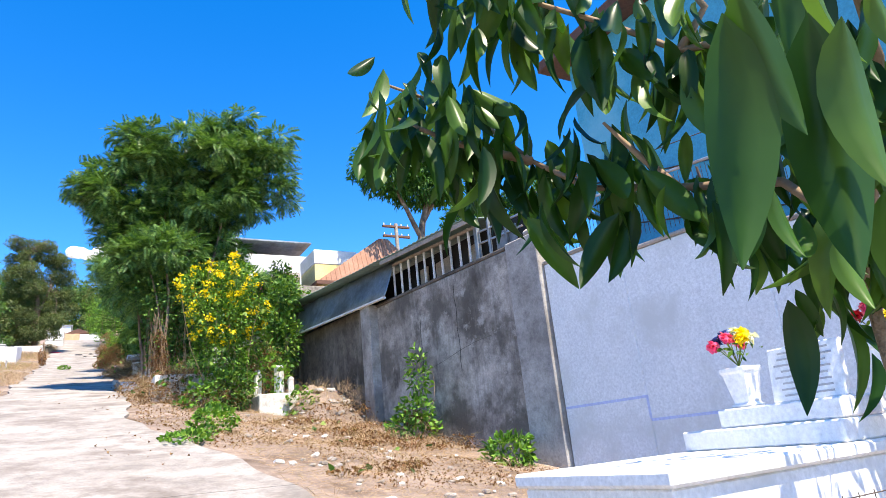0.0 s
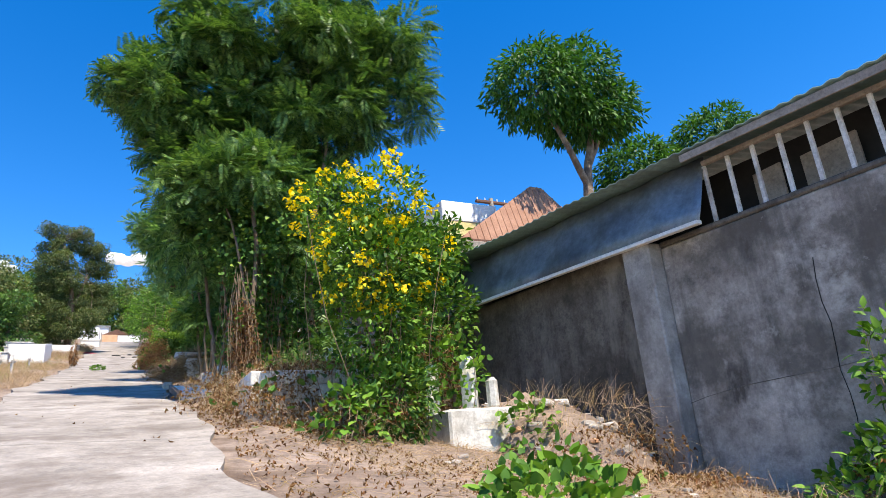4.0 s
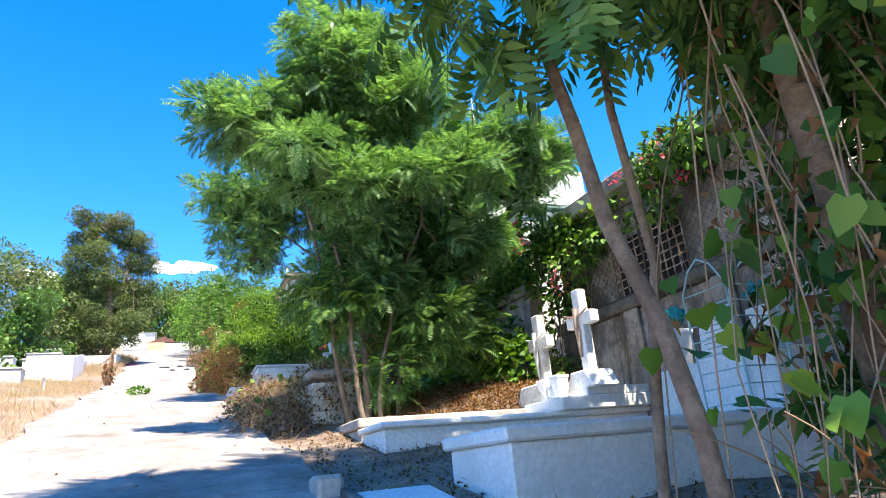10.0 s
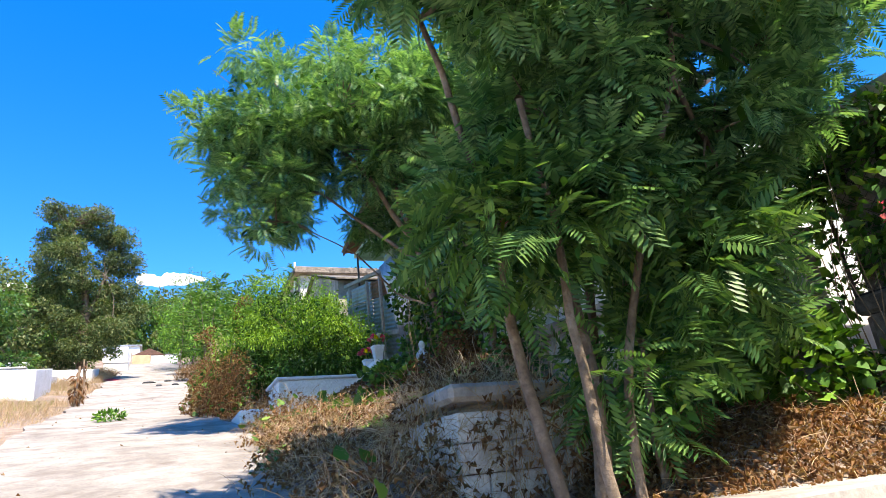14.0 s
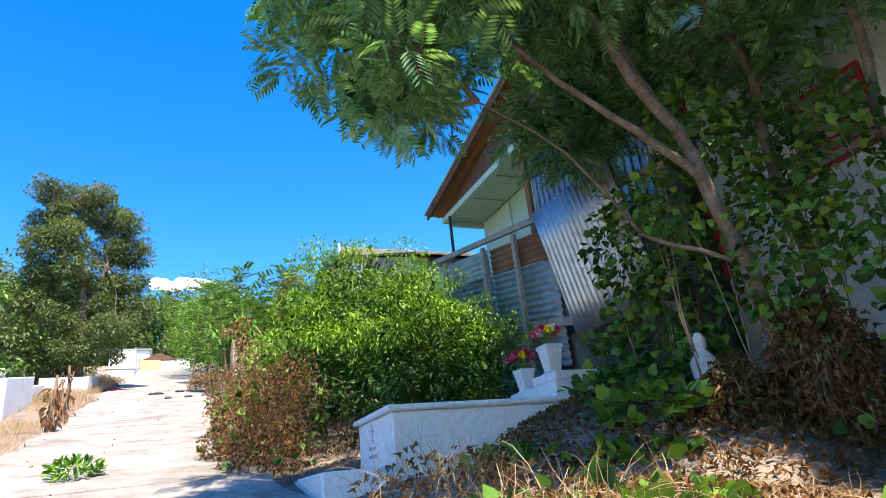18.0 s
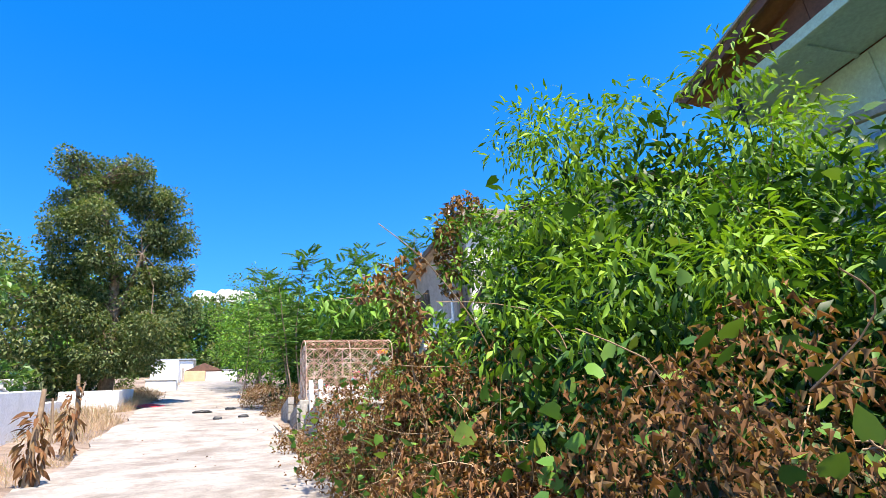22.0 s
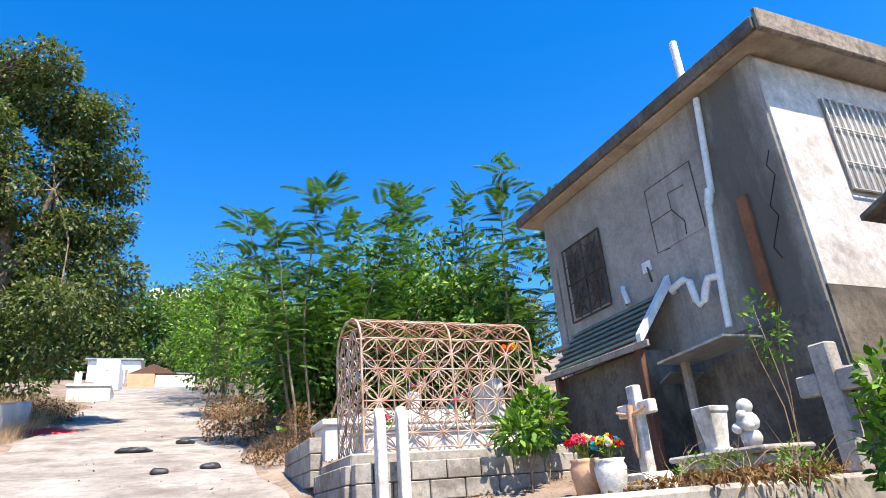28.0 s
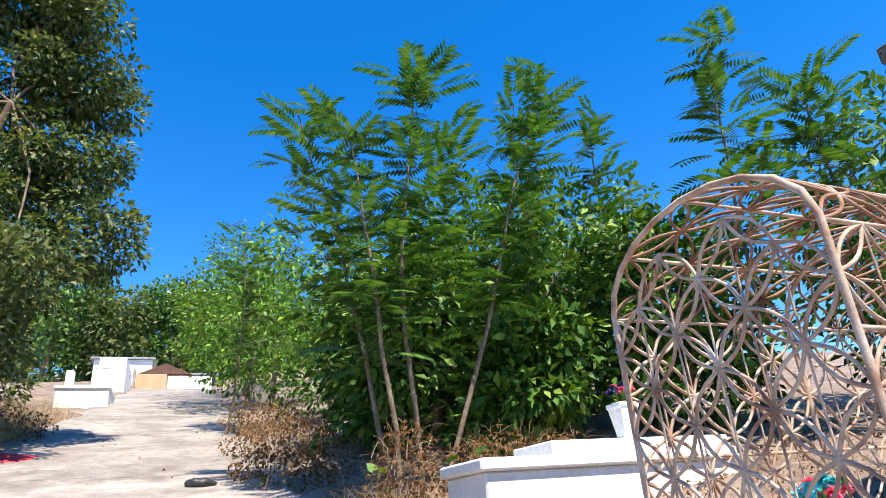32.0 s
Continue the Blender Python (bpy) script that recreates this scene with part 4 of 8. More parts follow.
part("ledge", box(4.86, 4.948, 53.5, 54.1, 12.3, 12.37, 0.01), M_GREYWOOD, ch)
shed = thing("shed", (4.5, 52.6, 10.6), "lean-to shed with a faded green shingle roof", "shed")
for r in range(8):
    t = r / 8
    part("shingle_course", box(4.36 + 0.56 * t, 4.36 + 0.56 * (t + 0.135), 51.78, 53.62, 11.82 + 0.66 * t, 11.85 + 0.66 * t, 0.004), M_GREEN_ROOF, shed)
part("rafter", prism([(0, 0), (0.56, 0.66), (0.56, 0.6), (0.06, 0)], (4.36, 51.79, 11.8), (1, 0, 0), (0, 0, 1), (0, 1, 0), 1.8, 0.0), M_BROWN, shed)
part("edge_board", prism([(0, 0), (0.58, 0.69), (0.58, 0.82), (0, 0.12)], (4.34, 51.69, 11.8), (1, 0, 0), (0, 0, 1), (0, 1, 0), 0.08, 0.005), M_PVC, shed, "pale barge board")
part("eave_board", box(4.33, 4.36, 51.6, 53.64, 11.76, 11.83, 0.005, slope=0.02), M_GREYWOOD, shed, "sagging grey eave board")
part("wall", box(4.5, 4.93, 51.9, 53.5, 10.2, 11.8, 0.01), M_GREY_DARK, shed)
part("post", box(4.38, 4.46, 51.8, 51.88, 10.2, 11.8, 0.006), M_BROWN, shed)
part("post", box(4.38, 4.45, 53.4, 53.48, 10.2, 11.8, 0.006), M_BROWN, shed)
part("tin_flap", box(4.35, 4.85, 50.65, 51.55, 11.6, 11.625, 0.004, slope=-0.06), M_ZINC, shed, "bent tin sheet")
part("tin_flap", box(4.45, 4.9, 51.5, 51.68, 11.45, 11.47, 0.004, slope=-0.4), M_ZINC_DK, shed, "dull fallen tin strip")
part("prop", box(4.6, 4.66, 51.42, 51.5, 10.2, 11.6, 0.006), M_GREYWOOD, shed)
lw = thing("wall_footing", (4.7, 48, 9.5), "dark rough footing wall of blocks", "wall", kind="structure")
part("wall_panel", box(4.55, 4.94, 43.8, 49.9, 8.4, 10.15, 0.03, slope=0.12), M_GREY_DARK, lw)
for i in range(26):
    y = 43.9 + i * 0.235
    part("stone", box(4.5 + rnd.uniform(-0.04, 0.04), 4.9, y, y + rnd.uniform(0.16, 0.24), 10.16 + 0.12 * (y - 43.8), 10.26 + 0.12 * (y - 43.8) + rnd.uniform(0, 0.2), 0.03), M_GREY_DARK, lw)

# ---- grey gabled house before it ----
gb = thing("house_gabled", (6.8, 47, 9.8), "grey rendered house with a low gabled tin roof", "house")
part("wall", prism([(43.6, 8.9), (48.85, 8.9), (48.85, 12.35), (46.75, 13.15), (43.6, 12.0)], (4.85, 0, 0), (0, 1, 0), (0, 0, 1), (1, 0, 0), 4.6, 0.01), M_HOUSE, gb)
part("roof", prism([(49.4, 12.2), (49.4, 12.25), (46.75, 13.25), (43.3, 12.0), (43.3, 11.95), (46.75, 13.2)], (4.74, 0, 0), (0, 1, 0), (0, 0, 1), (1, 0, 0), 5.0, 0.006), M_GREY_DARK, gb, "thin dark roof sheets")
for y0, y1, z0, z1 in ((47.2, 48.0, 11.05, 12.0), (45.1, 45.85, 11.0, 11.9)):
    # Black panes hold the rooms' shade in their colour.
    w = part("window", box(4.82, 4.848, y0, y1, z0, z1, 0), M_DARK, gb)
    for k in range(7):
        part("louvre", box(4.79, 4.818, y0 + 0.02, y1 - 0.02, z0 + 0.03 + k * 0.13, z0 + 0.1 + k * 0.13, 0.004), M_GREYWOOD, w)
    grille(w, 4.75, y0 - 0.03, y1 + 0.03, z0 - 0.03, z1 + 0.03, 6, 3, M_IRON)

# ---- houses seen over the lower walls ----
rh = thing("house_tiled", (9.5, 23.3, 6), "cream house with a brown hipped sheet roof", "house")
part("wall", box(7.45, 11.7, 22.0, 23.2, 4.5, 7.86, 0.02), M_CREAM, rh)
bm = bmesh.new()
ev = [bm.verts.new(p) for p in ((7.2, 21.75, 7.84), (12.0, 21.75, 7.84), (12.0, 23.25, 7.84), (7.2, 23.25, 7.84))]
rg = [bm.verts.new(p) for p in ((10.1, 22.5, 9.95), (10.5, 22.5, 9.95))]
for q in ((ev[0], ev[1], rg[1], rg[0]), (ev[1], ev[2], rg[1]), (ev[2], ev[3], rg[0], rg[1]), (ev[3], ev[0], rg[0]), (ev[3], ev[2], ev[1], ev[0])):
    bm.faces.new(q)
part("roof", bm, M_TERRA, rh, "brown hipped roof")
for k in range(24):
    x = 7.35 + k * 0.2
    t = max(0.02, min((x - 7.2) / 2.9, (12.0 - x) / 1.5, 1.0))
    part("roof_rib", tubes("roof_rib", [([(x, 21.74, 7.85), (x, 21.75 + 0.75 * t, 7.85 + 2.11 * t)], 0.014)], M_TERRA, 5), M_TERRA, rh)
part("fascia", box(7.15, 12.05, 21.71, 21.74, 7.72, 7.86, 0.004), M_BROWN, rh)
part("fascia", box(7.15, 7.18, 21.742, 23.25, 7.72, 7.86, 0.004), M_BROWN, rh)
wb2 = thing("house_cream", (8.5, 24.2, 6.5), "white flat-roofed house with a cream lower wall", "house")
part("wall", box(7.6, 9.4, 23.3, 25.2, 9.0, 9.59, 0.02), M_WHITE, wb2)
part("lower_wall", box(7.62, 9.38, 23.32, 25.18, 6.0, 8.997, 0.01), M_CREAM, wb2)
pole = thing("utility_pole", (18, 37, 9), "wooden utility pole with crossarms", "utility pole")
part("mast", tubes("mast", [([(18, 37, 6), (18, 37, 16.6)], 0.13)], M_GREYWOOD, 8), M_GREYWOOD, pole)
for z in (15.6, 16.3):
    part("crossarm", box(17.0, 19.0, 36.9, 37.1, z, z + 0.14, 0.01), M_BROWN, pole)
    for x in (17.1, 17.6, 18.4, 18.9):
        part("insulator", tubes("insulator", [([(x, 37, z + 0.14), (x, 37, z + 0.3)], 0.04)], M_PVC, 6), M_PVC, pole)
lat = thing("lattice_screen", (8.4, 9.3, 5.2), "brown wooden lattice screen above the wall", "screen")
for k in range(-6, 16):
    for sgn in (1, -1):
        pts = []
        for i in range(13):
            z = 5.75 + 1.05 * i / 12
            x = 8.0 + 0.115 * k + sgn * (z - 6.27) * 0.75 + 0.0
            if 8.0 <= x <= 9.15:
                pts.append((x, 9.3 + 0.012 * sgn, z))
        if len(pts) > 1:
            part("slat", tubes("slat", [([pts[0], pts[-1]], 0.02)], M_RUST, 4), M_RUST, lat)
part("post", box(7.95, 8.01, 9.27, 9.33, 4.6, 6.86, 0.005), M_BROWN, lat)
part("rail", box(7.95, 9.2, 9.28, 9.32, 6.82, 6.88, 0.004), M_BROWN, lat)
rail = thing("wire_fence", (7.6, 5, 4.6), "leaning pipe and wire fence on the wall", "fence")
part("top_pipe", tubes("top_pipe", [([(7.35, 9.3, 5.75), (7.5, 7.3, 5.35), (7.8, 4.5, 5.05), (8.1, 1.5, 4.8)], 0.025)], M_ZINC, 7), M_ZINC, rail)
for y, z0, z1 in ((8.6, 4.5, 5.65), (7.3, 4.5, 5.4), (5.6, 4.2, 5.15), (4.0, 3.8, 5.0), (2.2, 3.5, 4.85)):
    part("fence_post", tubes("fence_post", [([(wall_x(y) + 0.12, y, z0), (wall_x(y) + 0.14, y + 0.1, z1)], 0.022)], M_IRON, 6), M_IRON, rail)
for i in range(60):
    y = 8.7 - i * 0.075
    z1 = 5.35 - (7.3 - y) * 0.11
    part("wire", tubes("wire", [([(wall_x(y) + 0.13, y, z1 - 0.85), (wall_x(y) + 0.13, y, z1)], 0.005)], M_IRON, 3), M_IRON, rail)
part("barbed_wire", tubes("barbed_wire", [([(7.4, 9.2, 6.1), (7.6, 7.4, 5.85), (7.9, 4.5, 5.5)], 0.008)], M_IRON, 4), M_IRON, rail)

# ---- trees ----
def tree(name, at, label, forks, blobs, template, n, leaf_mat, r0=0.12, bark=None, size=(0.8, 1.25), up=-0.2, category="tree", trunk_n=7):
    """forks: lists of points from the ground up with their radius; blobs: masses of leaves."""
    ob = thing(name, at, label, category)
    bark = bark or M_BARK
    lines = []
    for pts, a, b in forks:
        q = []
        for i in range(len(pts) - 1):
            q += limb(pts[i], pts[i + 1], 0.06, 4)[:-1]
        q.append(Vector(pts[-1]))
        lines.append((q, taper(a, b, len(q))))
    trunk = part("trunk", tubes("trunk", lines, bark, 8), bark, ob)
    twigs = []
    ends = [Vector(f[0][-1]) for f in forks]
    for c, r in blobs[:60]:
        c = Vector(c)
        e = min(ends, key=lambda v: (v - c).length)
        twigs.append((limb(e, c, 0.12, 5), taper(0.03, 0.012, 6)))
        for k in range(5):
            d = Vector((rnd.gauss(0, 1), rnd.gauss(0, 1), rnd.gauss(0.2, 0.8))).normalized()
            t = c + Vector((d.x * r[0], d.y * r[1], d.z * r[2])) * 0.85
            twigs.append((limb(c.lerp(e, 0.25), t, 0.12, 4), taper(0.014, 0.004, 5)))
    hang(tagged(new("branchwork", tubes("branchwork", twigs, bark, 5)), kind="stuff"), ob)
    if template is PINNA or template is PINNA_FINE:
        masses = lumps(blobs, 15, 0.36, 0.5, 0.5)
        hang(new("crown", crown("crown", template, masses, n, leaf_mat, size, up, 0.5, 0.3, 0.28)), ob)
        # Dark leaves at the core paint the crown's own shade between its masses.
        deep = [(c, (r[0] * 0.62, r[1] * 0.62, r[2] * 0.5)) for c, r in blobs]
        hang(new("inner_shade_crown", crown("inner_shade_crown", BIG, deep, n // (6 if template is PINNA else 10), L_SHADE_DARK, (0.8, 1.5), -0.3)), ob)
    else:
        hang(new("crown", crown("crown", template, blobs, n, leaf_mat, size, up)), ob)
    return ob


L_SAPLING = leafy("sapling_leaf", [(0.025, 0.085, 0.02), (0.04, 0.115, 0.026), (0.07, 0.16, 0.034), (0.12, 0.22, 0.045)], 0.45, 0.28)
# Darkest leaf: shade inside crowns and low in thickets, put into its colour.
L_SHADE_DARK = leafy("shade_dark_leaf", [(0.009, 0.036, 0.006), (0.016, 0.06, 0.009), (0.03, 0.095, 0.013), (0.055, 0.14, 0.02)], 0.5, 0.22)
# This tree takes the darker feathery leaf, its own shade put into the colour.
tree("tree_feathery", (2.25, 21.3, gz(2.25, 21.3)), "tall feathery-leaved tree with pale slender trunks", [
    ([(2.3, 21.35, gz(2.3, 21.3) - 0.1), (2.15, 21.2, 5.2), (2.0, 21.1, 6.1)], 0.085, 0.068),
    ([(2.0, 21.1, 6.05), (1.85, 21.0, 7.4), (1.9, 21.3, 9.4), (2.2, 21.6, 11.4)], 0.048, 0.025),
    ([(2.0, 21.1, 6.05), (2.3, 21.05, 7.0), (2.7, 21.2, 8.6), (3.6, 21.8, 11.0)], 0.05, 0.025),
    ([(3.1, 20.95, gz(3.1, 21) - 0.1), (3.17, 20.9, 6.0), (3.35, 20.9, 8.2), (4.1, 21.6, 11.4)], 0.062, 0.03),
    ([(1.46, 21.5, gz(1.46, 21.5) - 0.1), (1.36, 21.6, 5.7), (1.05, 21.6, 7.4)], 0.045, 0.025),
    ([(1.5, 21.9, gz(1.46, 21.5) - 0.1), (1.75, 21.8, 5.6), (1.6, 21.7, 7.0)], 0.03, 0.02)],
    [((2.5, 21.2, 12.0), (2.1, 1.6, 1.2)), ((4.4, 21.4, 12.0), (1.7, 1.3, 1.2)), ((0.8, 21.6, 10.9), (1.3, 1.4, 1.2)), ((0.1, 21.3, 10.4), (0.9, 0.9, 0.8)), ((4.7, 21.1, 10.8), (1.3, 1.1, 1.0)), ((3.2, 21.4, 10.6), (1.6, 1.4, 1.1)), ((0.7, 21.6, 9.4), (1.0, 1.0, 0.9)), ((1.5, 20.9, 8.2), (1.0, 1.0, 0.9)), ((2.3, 21.0, 7.3), (0.9, 0.8, 0.6)), ((3.9, 21.0, 12.9), (1.2, 1.1, 0.8)), ((3.1, 21.5, 9.3), (0.8, 0.8, 0.7)), ((3.8, 21.5, 8.5), (0.7, 0.6, 0.6)), ((2.2, 21.5, 9.9), (0.9, 0.8, 0.7)), ((1.4, 21.6, 9.2), (0.7, 0.7, 0.6))],
    PINNA, 11500, L_FEATHER, size=(0.6, 1.05))
tree("tree_feathery", (2.2, 28.3, gz(2.2, 28.3)), "young feathery-leaved tree with many thin stems", [
    ([(2.2, 28.2, gz(2.2, 28.2) - 0.1), (2.15, 28.1, 7.2), (2.3, 28.0, 10.0)], 0.06, 0.02),
    ([(2.45, 28.4, gz(2.2, 28.2) - 0.1), (2.6, 28.5, 6.8), (3.4, 28.5, 9.4)], 0.05, 0.02),
    ([(2.0, 28.2, gz(2.2, 28.2) - 0.1), (1.8, 28.2, 7.0), (1.4, 28.2, 8.8)], 0.045, 0.02),
    ([(2.35, 28.0, gz(2.2, 28.2) - 0.1), (2.5, 27.9, 6.6), (3.0, 27.6, 8.2)], 0.035, 0.02),
    ([(2.1, 27.9, gz(2.2, 28.2) - 0.1), (1.95, 27.8, 6.5), (1.7, 27.6, 7.8)], 0.035, 0.02),
    ([(2.6, 28.1, gz(2.2, 28.2) - 0.1), (2.75, 28.2, 6.4), (2.9, 28.3, 7.4)], 0.03, 0.02)],
    [((2.2, 27.90, 10.6), (1.4, 0.98, 1.00)), ((3.4, 27.90, 9.9), (1.3, 0.90, 0.90)), ((1.3, 28.00, 10.0), (1.0, 0.75, 0.90)), ((1.7, 27.70, 8.9), (0.9, 0.75, 0.80)), ((3.0, 27.50, 8.6), (1.2, 0.68, 0.80)), ((4.8, 27.70, 9.6), (1.2, 0.68, 0.50)), ((2.3, 28.00, 7.8), (1.0, 0.60, 0.60)), ((3.6, 27.90, 7.8), (0.8, 0.60, 0.60)), ((0.6, 28.00, 9.8), (0.7, 0.52, 0.50)), ((5.3, 28.00, 9.8), (0.6, 0.45, 0.45)), ((5.0, 28.00, 9.0), (0.5, 0.38, 0.40))],
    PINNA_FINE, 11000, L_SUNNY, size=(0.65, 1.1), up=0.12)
CB = [((1.5, 34.8, 12.2), (1.6, 1.5, 0.9)), ((3.7, 34.8, 12.7), (1.8, 1.6, 1.0)), ((5.4, 33.2, 12.6), (1.7, 1.6, 1.1)), ((1.0, 34.6, 11.4), (0.9, 1.0, 0.7)), ((5.6, 31.8, 11.3), (1.2, 1.2, 1.0)), ((2.9, 34.6, 11.4), (1.3, 1.1, 0.8)), ((5.4, 31.0, 9.8), (0.7, 1.0, 0.8)), ((1.5, 35.0, 10.8), (1.1, 1.1, 0.6)), ((1.3, 34.7, 10.0), (0.6, 0.7, 0.5)), ((1.9, 35.8, 10.5), (0.6, 0.5, 0.3)), ((4.9, 32.5, 11.0), (1.0, 1.0, 0.7)), ((2.6, 33.7, 12.0), (1.4, 1.3, 0.8)), ((2.2, 36.3, 11.3), (0.8, 0.7, 0.5)), ((5.0, 36.6, 12.3), (1.0, 0.9, 0.5)), ((4.6, 36.0, 11.9), (0.9, 0.7, 0.45)), ((3.7, 36.3, 10.7), (0.8, 0.5, 0.5)), ((4.4, 36.4, 10.9), (0.7, 0.5, 0.4)), ((4.1, 35.6, 10.9), (0.7, 0.6, 0.6)), ((5.2, 34.3, 11.0), (0.9, 0.8, 0.7)), ((5.0, 32.4, 10.0), (0.7, 0.8, 0.6)), ((5.2, 33.2, 11.4), (0.8, 0.8, 0.6)), ((4.6, 31.4, 9.6), (0.6, 0.7, 0.6))]
tree("tree_feathery", (4.4, 34.4, gz(4.4, 34.4)), "spreading tree with forked brown trunks", [
    ([(4.65, 34.75, gz(4.6, 34.7) - 0.1), (4.4, 34.65, 7.8), (4.15, 34.6, 8.4), (3.9, 34.7, 9.8), (3.3, 34.7, 10.8), (2.4, 34.8, 11.8)], 0.10, 0.03),
    ([(3.92, 34.7, 9.7), (3.75, 34.9, 10.5), (3.9, 35.0, 11.8)], 0.055, 0.025),
    ([(4.0, 34.66, 9.3), (3.3, 34.8, 9.9), (2.3, 34.9, 10.7)], 0.045, 0.02),
    ([(4.7, 34.5, gz(4.6, 34.7) - 0.1), (4.72, 34.5, 8.2), (4.85, 34.6, 9.4), (5.0, 34.65, 10.4)], 0.07, 0.05),
    ([(5.0, 34.65, 10.35), (4.7, 34.6, 11.0), (4.5, 34.6, 12.0)], 0.045, 0.02),
    ([(5.0, 34.65, 10.35), (5.2, 34.6, 11.2), (5.3, 34.2, 12.2)], 0.045, 0.02),
    ([(4.6, 33.9, gz(4.6, 33.9) - 0.1), (4.79, 33.85, 8.0), (5.1, 33.75, 9.5), (5.2, 33.5, 11.6)], 0.08, 0.03),
    ([(3.6, 35.1, 8.95), (2.9, 35.0, 9.6), (2.1, 35.0, 10.0)], 0.018, 0.008),
    ([(4.15, 34.6, 8.5), (3.9, 34.8, 8.7), (3.6, 35.1, 8.95)], 0.022, 0.018)],
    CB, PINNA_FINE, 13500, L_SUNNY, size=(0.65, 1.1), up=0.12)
pp, pd = blob_points(CB[:6] + [((2.0, 27.9, 9.0), (1.2, 1.0, 0.9)), ((3.6, 28.0, 8.8), (1.2, 0.9, 0.8))], 70, 0.85)
pp = np.repeat(pp, 9, 0) + rng.normal(0, 0.05, (630, 3))
pods = thing("seed_pods", (2.5, 31, 9.5), "hanging yellow-green seed pods on the trees", "seed pods", kind="stuff")
hang(tagged(new("pod", scatter("pod", leaf_simple(0.13, 0.022, 0.1, 0.1), pp, np.tile(np.array([[0.0, 0.0, -1.0]]), (630, 1)) + rng.normal(0, 0.2, (630, 3)), rng.uniform(0.7, 1.2, 630), L_GRASS)), kind="stuff"), pods)
tree("mango_tree", (11.8, 21.9, 7.5), "mango tree with a dense dark rounded crown", [([(11.8, 21.9, 5.5), (11.7, 21.9, 9.6), (12.2, 21.9, 11.6)], 0.22, 0.1), ([(11.8, 21.9, 9.8), (10.6, 21.9, 12.2)], 0.12, 0.06), ([(11.9, 21.9, 10.6), (12.9, 21.9, 12.2)], 0.12, 0.06)],
    [((10.4, 21.9, 13.0), (1.5, 1.5, 1.3)), ((12.0, 21.9, 13.4), (1.3, 1.3, 1.4)), ((12.9, 21.9, 12.6), (1.1, 1.2, 1.0)), ((11.9, 21.9, 12.0), (1.3, 1.2, 0.6))], LONG, 10500, L_MANGO, size=(0.9, 1.5), up=-0.5)
for px, py, pz, r in ((15.5, 23.5, 11.6, 1.5), (18.5, 22.5, 12.8, 1.6), (9.6, 26.0, 8.8, 1.2)):
    tree("mango_tree", (px, py, pz - 4), "mango tree crown above the rooftops", [([(px, py, pz - 5), (px, py, pz)], 0.15, 0.06)], [((px, py, pz), (r, r, r * 0.75)), ((px + 0.8, py, pz - 0.3), (r * 0.8, r * 0.8, r * 0.6))], LONG, 5000, L_MANGO, size=(1.0, 1.6), up=-0.5)

# large dusty tree by the lane, and trees beyond the graves
DT = []
for z, xs, r in ((22.0, (-5.9, -4.9, -3.7), 0.8), (20.9, (-6.0, -4.8, -3.6, -2.8), 0.95), (19.4, (-6.0, -4.8, -3.4, -2.3), 1.05), (18.0, (-5.7, -4.5, -3.2, -2.2), 1.05), (16.7, (-5.5, -4.4, -3.1, -2.1), 1.0), (15.4, (-5.0, -3.9, -2.7), 0.95), (14.2, (-5.2, -4.2, -3.1), 0.85)):
    for x in xs:
        DT.append(((x + rnd.uniform(-0.2, 0.2), 63.3 + rnd.uniform(-0.9, 0.9), z + rnd.uniform(-0.35, 0.35)), (r * rnd.uniform(0.75, 1.15), r, r * rnd.uniform(0.6, 0.85))))
tree("dusty_tree", (-4.3, 63.5, gz(-4.3, 63.5)), "tall dusty olive-green tree beside the lane", [([(-4.0, 63.5, gz(-4, 63.5) - 0.2), (-4.1, 63.4, 16.0), (-4.6, 63.3, 19.5), (-5.2, 63.2, 21.5)], 0.28, 0.08), ([(-4.1, 63.4, 15.8), (-3.2, 63.0, 18.5)], 0.14, 0.06), ([(-4.2, 63.4, 15.2), (-5.4, 63.8, 17.5)], 0.14, 0.06)],
    DT + lumps(DT, 9, 0.5, 0.8), BIG, 66000, L_OLIVE, size=(0.7, 1.15), up=-0.4)
for k, (px, py, h, r) in enumerate(((-11.5, 56, 6.5, 2.6), (-8.8, 50, 4.6, 1.9), (-10.5, 70, 8.5, 2.8), (-15, 62, 8.0, 3.0), (-7.5, 44, 3.6, 1.6), (-12.5, 47, 6.0, 2.4), (-9.0, 78, 8.0, 2.4), (-18, 52, 7, 3.0), (-8.2, 63, 6.2, 2.2), (-7.6, 70, 5.5, 2.0), (-10.0, 42, 5.0, 2.2), (-13.5, 38, 5.5, 2.6), (-17, 44, 7, 3.0), (-7.2, 57.5, 4.0, 1.6), (-6.4, 74, 6.0, 1.8))):
    z = gz(px, py)
    tree("roadside_tree", (px, py, z), "leafy green tree behind the graves", [([(px, py, z - 0.2), (px + 0.2, py, z + h * 0.55)], 0.14, 0.06)],
         [((px + r * rnd.uniform(-0.7, 0.7), py + r * rnd.uniform(-0.5, 0.5), z + h * (0.12 + 0.1 * j)), (r * rnd.uniform(0.5, 0.8), r * 0.7, h * 0.12)) for j in range(9)], BIG, 5200, (L_VINE, L_FEATHER, L_OLIVE)[k % 3], size=(1.0, 2.0))

